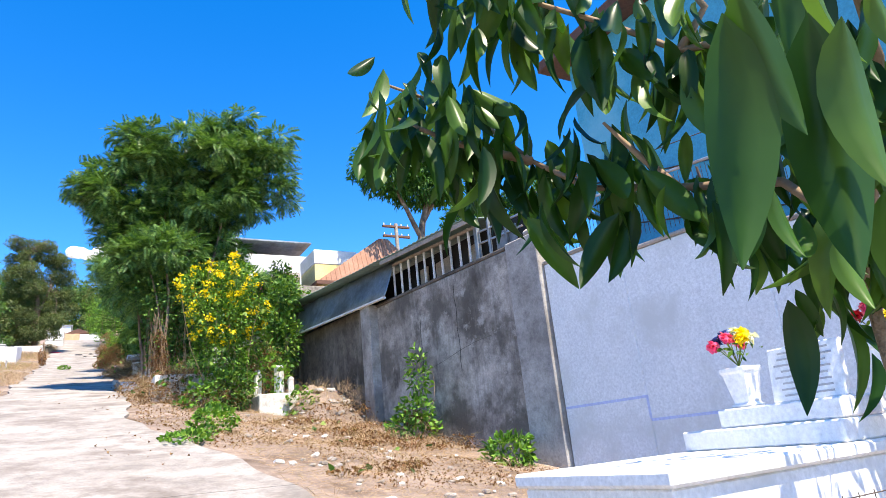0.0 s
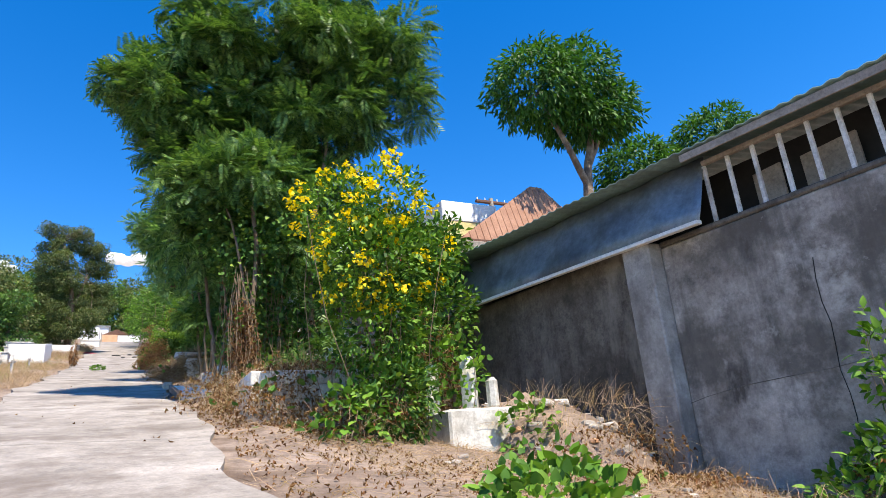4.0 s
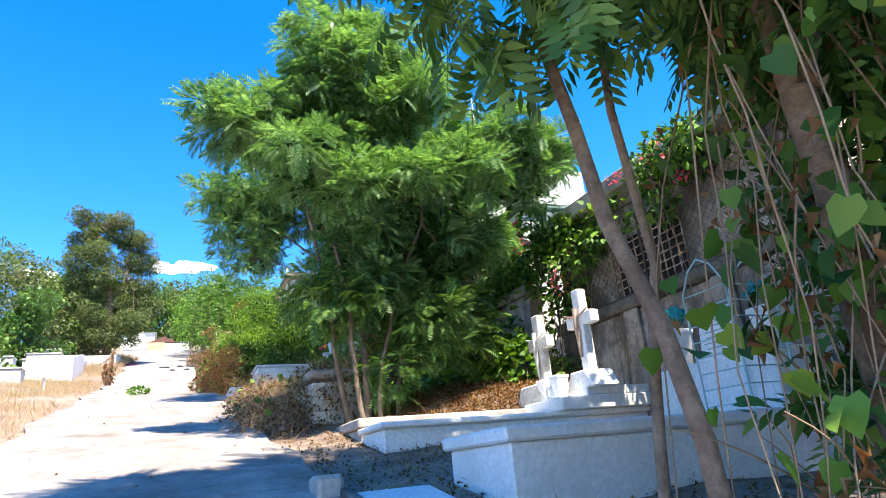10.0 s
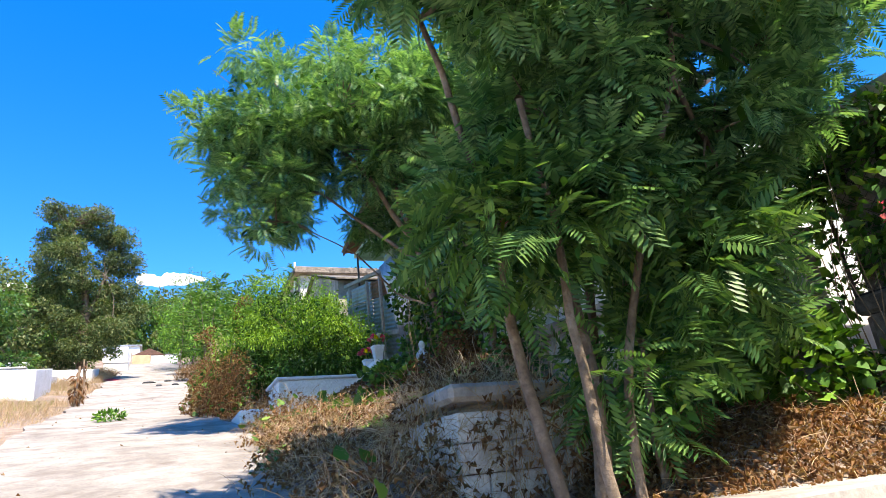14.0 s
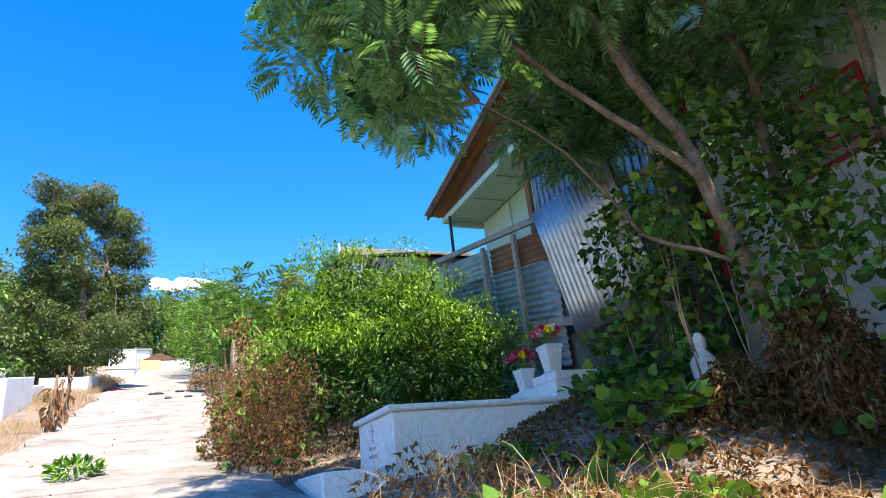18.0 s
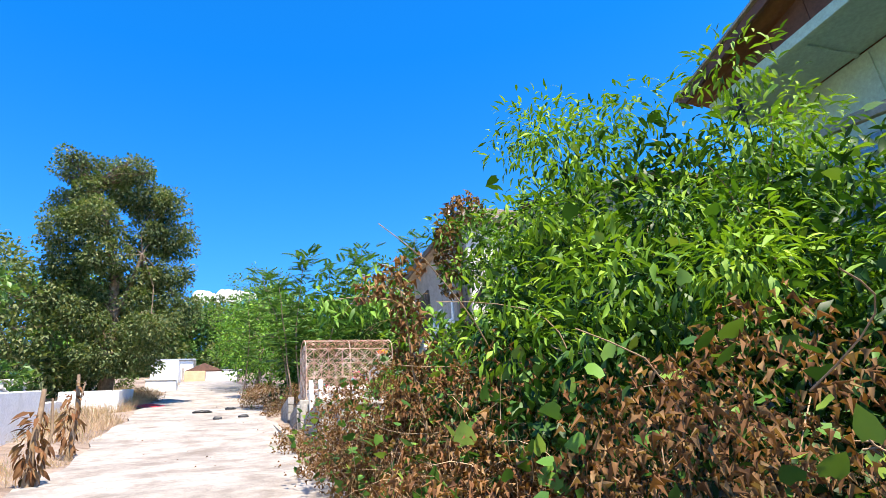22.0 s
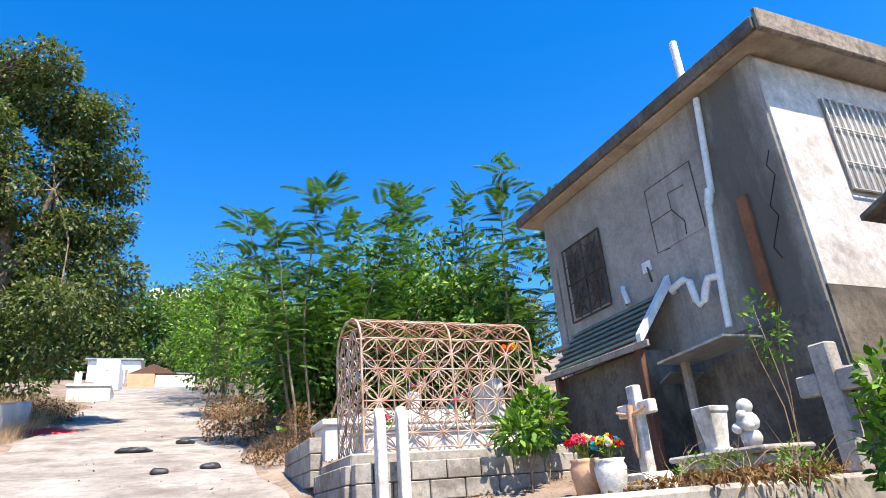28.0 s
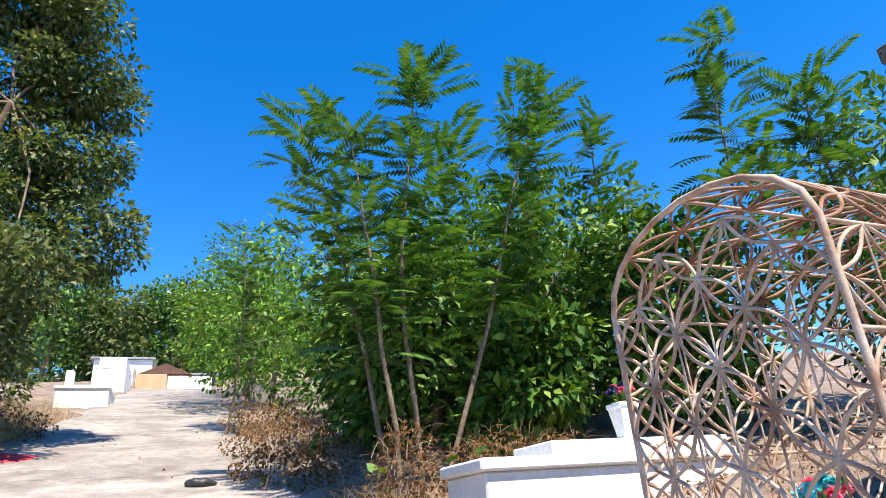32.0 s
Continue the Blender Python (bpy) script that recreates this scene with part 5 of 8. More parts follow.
# thicket behind the caged grave and saplings in front of it
def sapling(px, py, h, lean=(0.0, 0.0), n=60, spread=0.9, label="slender sapling with long feathery leaves"):
    n = int(n * 1.6)
    z = gz(px, py)
    top = (px + lean[0], py + lean[1], z + h)
    ob = thing("sapling", (px, py, z), label, "tree")
    main = limb((px, py, z - 0.1), top, 0.04, 6)
    hang(new("trunk", tubes("trunk", [(main, taper(0.032, 0.01, 7))], M_BARK, 7)), ob)
    p = np.array([main[2].lerp(main[6], t) + Vector((rnd.gauss(0, 0.18), rnd.gauss(0, 0.18), 0)) for t in np.linspace(0.0, 1.0, n)])
    w = np.stack([np.cos(np.arange(n) * 2.4), np.sin(np.arange(n) * 2.4), np.linspace(0.15, 0.75, n)], 1) + rng.normal(0, 0.15, (n, 3))
    hang(new("crown", scatter("crown", pinnate(0.66, 9, 0.26), p, w, rng.uniform(0.5, 0.95, n) * spread, L_SAPLING, 0.2)), ob)
    return ob


sapling(2.3, 58.6, 5.3, (0.15, -0.2), 60)
sapling(2.5, 58.4, 5.2, (1.7, -0.2), 54)
sapling(2.1, 58.8, 4.8, (-1.1, 0.3), 44, 0.9)
sapling(2.0, 58.4, 4.4, (-0.4, 0.1), 40, 0.8)
sapling(3.4, 60.5, 5.0, (0.2, 0), 40)
sapling(4.6, 60.0, 5.6, (0.3, 0), 44)
sapling(5.8, 57.2, 5.2, (0.2, -0.3), 50)
sapling(6.4, 56.4, 4.4, (0.6, 0.0), 50)
sapling(6.8, 60.5, 5.6, (0, 0), 40)
sapling(0.8, 66.0, 4.6, (0.2, 0), 36)
for px, py, h, r, m in ((4.0, 62.0, 3.6, 1.9, L_VINE), (6.8, 61.5, 4.8, 2.2, L_VINE), (3.0, 66.0, 4.2, 2.2, L_BROAD), (2.4, 72.0, 4.8, 2.2, L_BROAD), (6.0, 67.0, 5.5, 2.5, L_BROAD), (2.2, 80.0, 5.5, 2.6, L_BROAD), (8.8, 57.5, 4.6, 2.0, L_VINE), (2.6, 62.2, 2.6, 1.2, L_VINE), (3.3, 60.9, 2.8, 1.3, L_VINE), (4.8, 60.0, 3.2, 1.5, L_VINE), (3.9, 59.3, 1.8, 0.9, L_VINE), (5.8, 58.4, 3.0, 1.4, L_VINE), (5.4, 61.8, 4.4, 1.8, L_VINE), (1.9, 75.0, 6.0, 2.2, L_BROAD), (3.6, 84.0, 8.0, 3.0, L_VINE)):
    z = gz(px, py)
    tree("thicket_tree", (px, py, z), "dense vine-hung tree in the thicket", [([(px, py, z - 0.2), (px + 0.1, py, z + h * 0.6)], 0.1, 0.05)],
         [((px + rnd.uniform(-0.5, 0.5) * r, py + rnd.uniform(-0.4, 0.4) * r, z + h * (0.2 + 0.16 * j)), (r * rnd.uniform(0.65, 0.9), r * 0.8, h * 0.16)) for j in range(5)], BIG, 3200, m, size=(0.9, 1.6))
# far treeline on the hill
for k in range(42):
    px = -52 + k * 2.9 + rnd.uniform(-1, 1) if k < 34 else -9.5 + (k - 34) * 2.2
    py = rnd.uniform(100, 118) if k < 34 else rnd.uniform(101, 106)
    h = rnd.uniform(6.5, 9.5) + (3.0 if px < -14 else 0)
    r = rnd.uniform(2.2, 3.2)
    z = gz(px, py)
    tree("hill_tree", (px, py, z), "green tree on the hilltop", [([(px, py, z - 0.3), (px, py, z + h * 0.6)], 0.18, 0.08)],
         [((px + rnd.uniform(-0.6, 0.6) * r, py, z + h * (0.14 + 0.17 * j)), (r * rnd.uniform(0.7, 1.05), r * 0.8, h * 0.17)) for j in range(5)], BIG, 2600, L_FEATHER if k % 3 else L_OLIVE, size=(2.0, 3.8))


# ---- bushes, vines, dry growth ----
def bush(name, at, label, parts, category="bush", stems=True):
    """parts: (part name, template, blobs, count, material, sizes, up)."""
    ob = thing(name, at, label, category)
    if stems:
        lines = []
        for c, r in (parts[0][2] if len(parts[0][2]) < 20 else parts[0][2][::5]):
            for k in range(3):
                d = Vector((rnd.gauss(0, 0.5) * r[0], rnd.gauss(0, 0.5) * r[1], rnd.uniform(0, 0.8) * r[2]))
                b = Vector((c[0] + rnd.uniform(-0.4, 0.4) * r[0], c[1] + rnd.uniform(-0.4, 0.4) * r[1], 0))
                b.z = min(gz(b.x, b.y), c[2])
                lines.append((limb(b, Vector(c) + d, 0.1, 4), taper(0.007, 0.003, 5)))
        hang(tagged(new("stem", tubes("stem", lines, M_TWIG, 5)), kind="stuff"), ob)
    for pn, tp, blobs, n, mat, size, up in parts:
        hang(tagged(new(pn, crown(pn, tp, blobs, n, mat, size, up, 0.7, 0.45)), kind="stuff"), ob)
    return ob


YB = [((2.45, 16.6, 6.0), (0.65, 0.6, 0.6)), ((3.2, 16.6, 6.3), (0.6, 0.6, 0.55)), ((2.8, 16.4, 5.2), (0.8, 0.65, 0.7)), ((3.6, 16.7, 5.4), (0.6, 0.6, 0.55)), ((2.9, 16.5, 4.3), (0.7, 0.6, 0.7)), ((3.6, 17.0, 4.7), (0.5, 0.5, 0.6))]
yb = bush("flowering_bush", (2.8, 16.8, gz(2.8, 16.8)), "tall bush with bright yellow trumpet flowers", [("foliage", LEAF, YB, 6400, L_BROAD, (0.65, 1.2), 0.1), ("vine_leaf", HEART, YB[2:], 450, L_VINE, (0.7, 1.3), -0.3)])
fp, fd = blob_points(YB[:4], 120, 0.92)
fp = np.repeat(fp, 15, 0) + rng.normal(0, 0.045, (120 * 15, 3))
hang(tagged(new("yellow_blossom", scatter("yellow_blossom", PETAL, fp, np.repeat(fd, 15, 0) + rng.normal(0, 0.8, (120 * 15, 3)), rng.uniform(1.2, 2.0, 120 * 15), L_YELLOW)), kind="stuff"), yb)
bush("vine_bush", (3.6, 15.6, gz(3.6, 15.6)), "sprawling heart-leaved vines over old tombs", [("foliage", HEART, [((2.3, 15.9, 3.1), (0.5, 0.5, 0.5)), ((4.7, 15.9, 2.9), (0.5, 0.4, 0.45)), ((4.3, 17.0, 3.9), (0.5, 0.4, 0.6)), ((3.5, 16.9, 3.6), (0.4, 0.4, 0.5))], 900, L_BROAD, (0.5, 1.0), 0.1), ("vine_leaf", LEAF, [((3.0, 16.3, 3.4), (0.6, 0.5, 0.6))], 1500, L_VINE, (0.7, 1.2), -0.1)])
bush("vine_bush", (4.9, 18.6, gz(4.9, 18.6)), "tangle of vines over the wall end", [("foliage", BIG, [((5.0, 18.8, 5.0), (0.6, 0.9, 0.9)), ((5.1, 19.0, 6.2), (0.5, 0.8, 0.6)), ((4.6, 19.4, 4.2), (0.7, 0.7, 0.8)), ((5.1, 18.6, 6.5), (0.35, 0.5, 0.5))], 2900, L_VINE, (0.7, 1.3), -0.2)])


def dry_heap(at, label, blobs, leaves=900, stalks=700, name="dry_heap", green=0):
    ob = thing(name, at, label, "dry brush")
    hang(tagged(new("stalk", crown("stalk", STALK, blobs, int(stalks * 1.5), L_STRAW, (0.25, 0.75), -0.15, 1.0, 0.3)), kind="stuff"), ob)
    hang(tagged(new("dead_leaf", crown("dead_leaf", CURL, blobs, int(leaves * 2.2), L_DRY, (0.35, 0.8), -0.4, 0.9, 0.4)), kind="stuff"), ob)
    if green:
        hang(tagged(new("vine_leaf", crown("vine_leaf", HEART, blobs, green, L_VINE, (0.6, 1.2), 0.2, 0.7, 0.8)), kind="stuff"), ob)
    return ob


def gblob(x, y, r, h):
    return ((x, y, gz(x, y) + h * 0.2), (r, r, h * 0.5))


dry_heap((3.6, 17.4, gz(3.6, 17.4)), "dead creepers hanging on an old tomb", [((3.4, 17.6, 3.9), (0.5, 0.6, 0.9)), ((4.2, 17.8, 4.0), (0.6, 0.6, 0.9)), gblob(2.6, 16.6, 0.9, 0.7)], 1300, 1500, green=160)
dry_heap((1.6, 18.0, gz(1.6, 18)), "straw and dead stems along the lane's edge", [gblob(1.5, 17.3, 0.6, 0.7), gblob(1.3, 18.6, 0.7, 0.8), gblob(1.9, 18.9, 0.8, 0.9), gblob(1.3, 20.8, 0.5, 0.8)], 900, 2200, green=50)
dry_heap((1.3, 29.5, gz(1.3, 29.5)), "dry grass bank below an old tomb", [gblob(1.1, 29.0, 0.6, 0.7), gblob(1.0, 30.3, 0.6, 0.7), gblob(1.3, 31.4, 0.7, 0.7), gblob(1.9, 32.0, 0.8, 0.7), gblob(1.5, 33.2, 0.8, 0.7), gblob(1.9, 34.2, 0.8, 0.7), gblob(1.7, 35.4, 0.7, 0.8), gblob(3.0, 29.6, 0.8, 0.6)], 1900, 5200, green=160)
dry_heap((2.6, 30.6, gz(2.6, 30.6)), "heap of brown dead vines over a broken tomb", [((2.95, 30.95, 6.5), (0.34, 0.4, 0.4))], 1500, 500, green=120)
dry_heap((1.0, 40.5, gz(1.0, 40.5)), "dead brown creepers at the edge of the thicket", [gblob(0.95, 39.4, 0.55, 1.1), gblob(0.9, 40.6, 0.6, 1.4), gblob(1.1, 41.8, 0.6, 1.3), gblob(1.2, 43.0, 0.6, 1.2), gblob(1.4, 44.2, 0.6, 1.1), gblob(1.9, 45.2, 0.7, 1.0), gblob(2.6, 45.8, 0.7, 1.0)], 6500, 3600, green=420)
dry_heap((1.6, 46.6, gz(1.6, 46.6)), "dry stalks round the concrete graves", [gblob(1.2, 46.4, 0.5, 0.6), gblob(2.6, 47.0, 0.8, 0.7), gblob(3.6, 47.6, 0.8, 0.8), gblob(1.1, 49.6, 0.4, 0.5), gblob(1.2, 51.0, 0.4, 0.5)], 1700, 2600, green=60)
dry_heap((2.2, 58.2, gz(2.2, 58.2)), "dead leaves and stems below the saplings", [gblob(2.0, 58.3, 0.35, 1.2), gblob(1.5, 57.6, 0.5, 0.6), gblob(1.2, 60.5, 0.7, 0.8), gblob(1.5, 62.5, 0.9, 0.9), gblob(3.2, 58.2, 0.9, 0.7), gblob(1.6, 66.0, 0.9, 0.9)], 2600, 3200, green=60)
dry_heap((-3.4, 66.5, gz(-3.4, 66.5)), "pile of dark cut branches by the lane", [gblob(-3.2, 66.3, 0.9, 0.8), gblob(-4.4, 65.2, 0.9, 0.6)], 900, 1500)
GB = [((2.95 + 0.3 * math.sin(k * 1.7), 39.2 + k * 0.8, float(zr(39.2 + k * 0.8)) + (1.25, 1.7, 2.2, 2.35, 1.9)[k]), (1.2, 0.95, 1.2)) for k in range(5)]
GB += [((3.9, 39.0 + k * 1.1, float(zr(39.0 + k * 1.1)) + (0.7, 1.1, 1.8, 1.7)[k]), (0.9, 0.9, 1.25)) for k in range(4)]
GB += [((1.7, 40.2 + k * 1.0, float(zr(40.2 + k * 1.0)) + (1.3, 1.5, 1.2)[k]), (0.7, 0.75, 0.85)) for k in range(3)]
GB += [((2.6 + 0.5 * (k % 2), 43.4 + k * 0.7, float(zr(43.4 + k * 0.7)) + 0.75), (0.8, 0.7, 0.6)) for k in range(4)]
GB += [((4.0, 43.6, float(zr(43.6)) + 1.9), (0.5, 0.6, 1.3))]
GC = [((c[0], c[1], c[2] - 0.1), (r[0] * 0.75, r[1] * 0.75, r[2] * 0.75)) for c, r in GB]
# Inner leaves carry the thicket's inner shade in their dark colour.
gt = bush("green_thicket", (2.6, 42, gz(2.6, 42)), "dense bright green thicket spilling towards the lane", [("inner_shade_foliage", LONG, GC, 15000, L_SHADE_DARK, (0.45, 0.8), -0.3), ("vine_leaf", HEART, GB, 900, L_VINE, (0.5, 0.95), -0.4)], stems=False)
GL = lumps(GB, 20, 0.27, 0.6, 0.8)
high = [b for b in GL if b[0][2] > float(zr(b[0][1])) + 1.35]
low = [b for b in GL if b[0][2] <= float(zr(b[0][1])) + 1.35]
# Lime above and dark below paint the lit top and the shaded foot.
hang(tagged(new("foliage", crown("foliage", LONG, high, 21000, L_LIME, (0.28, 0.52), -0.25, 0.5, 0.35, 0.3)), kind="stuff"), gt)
hang(tagged(new("low_shade_foliage", crown("low_shade_foliage", LEAF, low, 12000, L_SHADE_DARK, (0.6, 1.1), -0.3, 0.6, 0.4)), kind="stuff"), gt)
TB = [((0.85, 41.8, 9.85), (0.14, 0.12, 0.13)), ((0.66, 41.75, 9.78), (0.1, 0.1, 0.06)), ((0.96, 41.72, 9.95), (0.12, 0.1, 0.11)), ((0.96, 41.85, 9.65), (0.12, 0.12, 0.15)), ((1.02, 41.9, 9.4), (0.14, 0.12, 0.15))]
ds = dry_heap((1.1, 41.9, gz(1.1, 41.9)), "tall stem with withered brown leaves at its top", TB, 150, 16, name="dead_plant")
hang(new("stem", tubes("stem", [(limb((1.15, 41.95, gz(1.15, 41.95) - 0.05), (0.9, 41.8, 9.95), 0.05, 6), taper(0.012, 0.005, 7)), (limb((0.95, 41.82, 9.7), (0.62, 41.74, 9.76), 0.08, 4), taper(0.006, 0.003, 5))], M_TWIG, 6)), ds)
bush("climbing_growth", (2.8, 42.4, gz(2.8, 42.4)), "leafy climbers rising above the thicket", [("foliage", LONG, [((2.7, 42.6, 10.2), (0.4, 0.4, 0.5)), ((2.8, 42.2, 10.8), (0.4, 0.35, 0.4))], 1500, L_LIME, (0.3, 0.6), -0.2)])
# shoots standing out of the thicket
lines, sp, sw = [], [], []
for k in range(22):
    y = rnd.uniform(40.0, 42.0)
    x = rnd.uniform(2.6, 4.2)
    top = Vector((x + rnd.gauss(0, 0.35), y + rnd.gauss(0, 0.3), float(zr(y)) + rnd.uniform(2.0, 2.7)))
    line = limb((x, y, float(zr(y)) + 1.6), top, 0.1, 5)
    lines.append((line, taper(0.008, 0.003, 6)))
    for m in range(38):
        q = line[1].lerp(line[-1], rnd.random())
        sp.append(q + Vector((rnd.gauss(0, 0.03), rnd.gauss(0, 0.03), 0)))
        sw.append((rnd.gauss(0, 1), rnd.gauss(0, 1), 0.2))
sh = thing("shoot_cluster", (2.8, 42, gz(2.8, 42)), "thin leafy shoots rising from the thicket", "plant")
hang(tagged(new("stem", tubes("stem", lines, M_TWIG, 4)), kind="stuff"), sh)
hang(tagged(new("foliage", scatter("foliage", LONG, np.array(sp), np.array(sw), rng.uniform(0.4, 0.75, len(sp)), L_BROAD)), kind="stuff"), sh)
# dead creeper draped along the lane side
DC = [((1.15 + 0.06 * (k % 3), 38.9 + k * 0.55, float(zr(38.9 + k * 0.55)) + 0.65 + 0.15 * math.sin(k * 1.9)), (0.55, 0.5, 0.7 if k < 8 else 0.45)) for k in range(14)]
dc = thing("dead_creeper", (1.0, 42, gz(1.0, 42)), "dead red-brown creeper with withered leaves", "creeper")
hang(tagged(new("dead_leaf", crown("dead_leaf", CURL, lumps(DC, 9, 0.42, 0.8, 0.4), 17000, L_DRY, (0.22, 0.5), -0.5, 0.8, 0.55)), kind="stuff"), dc)
hang(tagged(new("vine_leaf", crown("vine_leaf", HEART, DC, 900, L_VINE, (0.4, 0.8), 0.1, 0.7, 0.9)), kind="stuff"), dc)
lines = []
for k in range(70):
    y = rnd.uniform(38.6, 45.6)
    a = Vector((rnd.uniform(0.95, 1.7), y, float(zr(y)) + rnd.uniform(0.2, 1.4)))
    bb = a + Vector((rnd.uniform(-0.7, 0.3), rnd.uniform(-0.9, 0.6), rnd.uniform(-0.7, 0.5)))
    bb.z = max(bb.z, float(zr(bb.y)) + 0.1)
    lines.append((limb(a, bb, 0.25, 6), taper(0.0035, 0.002, 7)))
hang(tagged(new("stem", tubes("stem", lines, M_TWIG, 4)), kind="stuff"), dc)
bush("green_weed", (3.2, 44.8, gz(3.2, 44.8)), "sunlit weeds before the gabled house", [("foliage", LONG, [((3.3, 45.0, 10.0), (0.8, 0.8, 0.8)), ((4.0, 46.2, 10.6), (0.5, 0.6, 0.8)), ((2.6, 44.6, 9.4), (0.7, 0.7, 0.6))], 2200, L_BROAD, (0.4, 0.8), 0.1)])
bush("green_weed", (1.15, 9.6, gz(1.15, 9.6)), "clump of bright green ground creeper on the lane", [("foliage", HEART, [((1.3, 10.4, gz(1.3, 10.4) + 0.06), (0.4, 0.7, 0.12)), ((1.9, 11.6, gz(2, 11.6) + 0.2), (0.4, 0.5, 0.3))], 1100, L_BROAD, (0.35, 0.7), 0.6)], stems=False)
bush("wall_weed", (6.0, 12.2, gz(6, 12.2)), "tall weed against the retaining wall", [("foliage", LEAF, [((6.0, 12.2, 2.3), (0.4, 0.4, 0.35)), ((6.1, 12.1, 3.1), (0.25, 0.25, 0.5)), ((6.05, 12.5, 2.0), (0.6, 0.6, 0.3))], 900, L_BROAD, (0.9, 1.6), 0.2)])
bush("wall_weed", (6.2, 9.4, gz(6.2, 9.4)), "small green weed at the foot of the gate post", [("foliage", LEAF, [((6.3, 9.4, gz(6.3, 9.4) + 0.2), (0.45, 0.4, 0.35))], 600, L_BROAD, (0.8, 1.5), 0.3)])
dry_heap((6.0, 12.2, gz(6.0, 12.2)), "dry stems under the wall weed", [gblob(6.0, 12.3, 0.4, 0.9), gblob(6.2, 11.0, 0.5, 0.4), gblob(5.4, 15.4, 1.1, 0.7)], 500, 900)
bush("bush", (1.6, 23.8, gz(1.6, 23.8)), "low green growth on the tomb edge", [("foliage", HEART, [((3.2, 24.2, 4.75), (0.3, 0.3, 0.1)), ((2.2, 20.6, 4.4), (0.5, 0.4, 0.4))], 200, L_VINE, (0.4, 0.8), 0.2)], stems=False)
# creeper and bougainvillea on the grey house
BV = [((5.5, 29.0, 8.4), (0.5, 0.9, 0.7)), ((5.6, 29.8, 8.5), (0.4, 0.6, 0.5)), ((5.6, 21.5, 7.3), (0.5, 0.9, 0.65)), ((5.4, 19.9, 6.2), (0.6, 1.0, 1.0)), ((5.8, 22.4, 7.95), (0.6, 0.8, 0.55)), ((5.3, 20.6, 5.2), (0.6, 1.0, 0.9)), ((5.6, 24.5, 8.3), (0.35, 1.4, 0.35)), ((5.6, 26.6, 8.1), (0.35, 1.3, 0.4)), ((5.6, 28.2, 7.8), (0.5, 0.8, 0.8)), ((5.5, 29.4, 7.3), (0.6, 1.0, 1.0)), ((5.4, 30.6, 7.0), (0.6, 1.0, 1.2)), ((5.3, 29.3, 6.2), (0.7, 1.1, 0.9))]
bv = bush("bougainvillea", (5.6, 24, 5.2), "creeper with pink bougainvillea over the house wall", [("foliage", BIG, lumps(BV, 10, 0.42, 0.8), 20000, L_VINE, (0.5, 1.0), -0.2), ("vine_leaf", HEART, BV, 1800, L_BROAD, (0.7, 1.3), -0.3)])
fp, fd = blob_points(BV[2:9], 34, 0.95)
fp = np.repeat(fp, 14, 0) + rng.normal(0, 0.06, (34 * 14, 3))
hang(tagged(new("pink_bract", scatter("pink_bract", PETAL, fp, np.repeat(fd, 14, 0) + rng.normal(0, 0.8, (34 * 14, 3)), rng.uniform(1.0, 1.7, 34 * 14), L_PINK)), kind="stuff"), bv)
VC = [((4.2, 36.0, 9.2), (0.4, 0.5, 0.7)), ((4.5, 35.6, 8.6), (0.4, 0.5, 0.7)), ((4.3, 34.4, 8.6), (0.4, 0.4, 0.9)), ((4.75, 33.9, 9.0), (0.4, 0.4, 1.0)), ((4.8, 33.6, 7.7), (0.4, 0.5, 0.6)), ((4.2, 34.8, 9.9), (0.45, 0.35, 0.5)), ((4.9, 34.6, 9.6), (0.4, 0.4, 0.7)), ((3.9, 35.0, 9.2), (0.4, 0.3, 0.4)), ((5.15, 32.2, 7.2), (0.2, 0.3, 0.6)), ((5.1, 33.5, 7.5), (0.25, 0.5, 0.7)), ((5.2, 30.8, 7.8), (0.25, 0.4, 0.35)), ((4.9, 33.2, 8.6), (0.25, 0.3, 0.6)), ((4.7, 32.4, 8.9), (0.2, 0.2, 0.5))]
dry_heap((4.5, 34.3, gz(4.5, 34.3)), "dead brown creeper leaves round the tree's foot", [((4.4, 34.4, 7.6), (0.4, 0.4, 0.6)), ((4.0, 34.9, 7.4), (0.4, 0.3, 0.4)), ((4.8, 33.6, 7.3), (0.3, 0.4, 0.4))], 2600, 300, green=60)
bush("tree_creeper", (3.8, 32.4, gz(3.8, 32.4)), "dark creeper hanging on the tree trunks", [("vine_leaf", HEART, VC, 4300, L_VINE, (0.5, 0.95), -0.7)])
bush("ground_creeper", (2.8, 31.6, gz(2.8, 31.6)), "light green creeper on the bank", [("vine_leaf", HEART, [gblob(2.6, 32.0, 0.7, 0.25), gblob(3.4, 31.2, 0.8, 0.3), gblob(2.2, 33.4, 0.6, 0.2), gblob(4.0, 30.4, 0.7, 0.4), gblob(1.9, 35.2, 0.6, 0.25), gblob(2.6, 34.4, 0.7, 0.25), gblob(3.4, 35.4, 0.7, 0.3), gblob(2.9, 36.4, 0.6, 0.25), gblob(3.6, 33.0, 0.8, 0.3)], 2600, L_BROAD, (0.7, 1.3), 0.7)], stems=False)
bush("low_shrub", (3.2, 53.0, 10.9), "green shrub growing at the caged grave", [("foliage", LEAF, [((3.75, 53.0, 11.25), (0.32, 0.3, 0.35)), ((3.4, 52.8, 11.1), (0.3, 0.3, 0.2))], 800, L_BROAD, (0.8, 1.4), 0.1)])
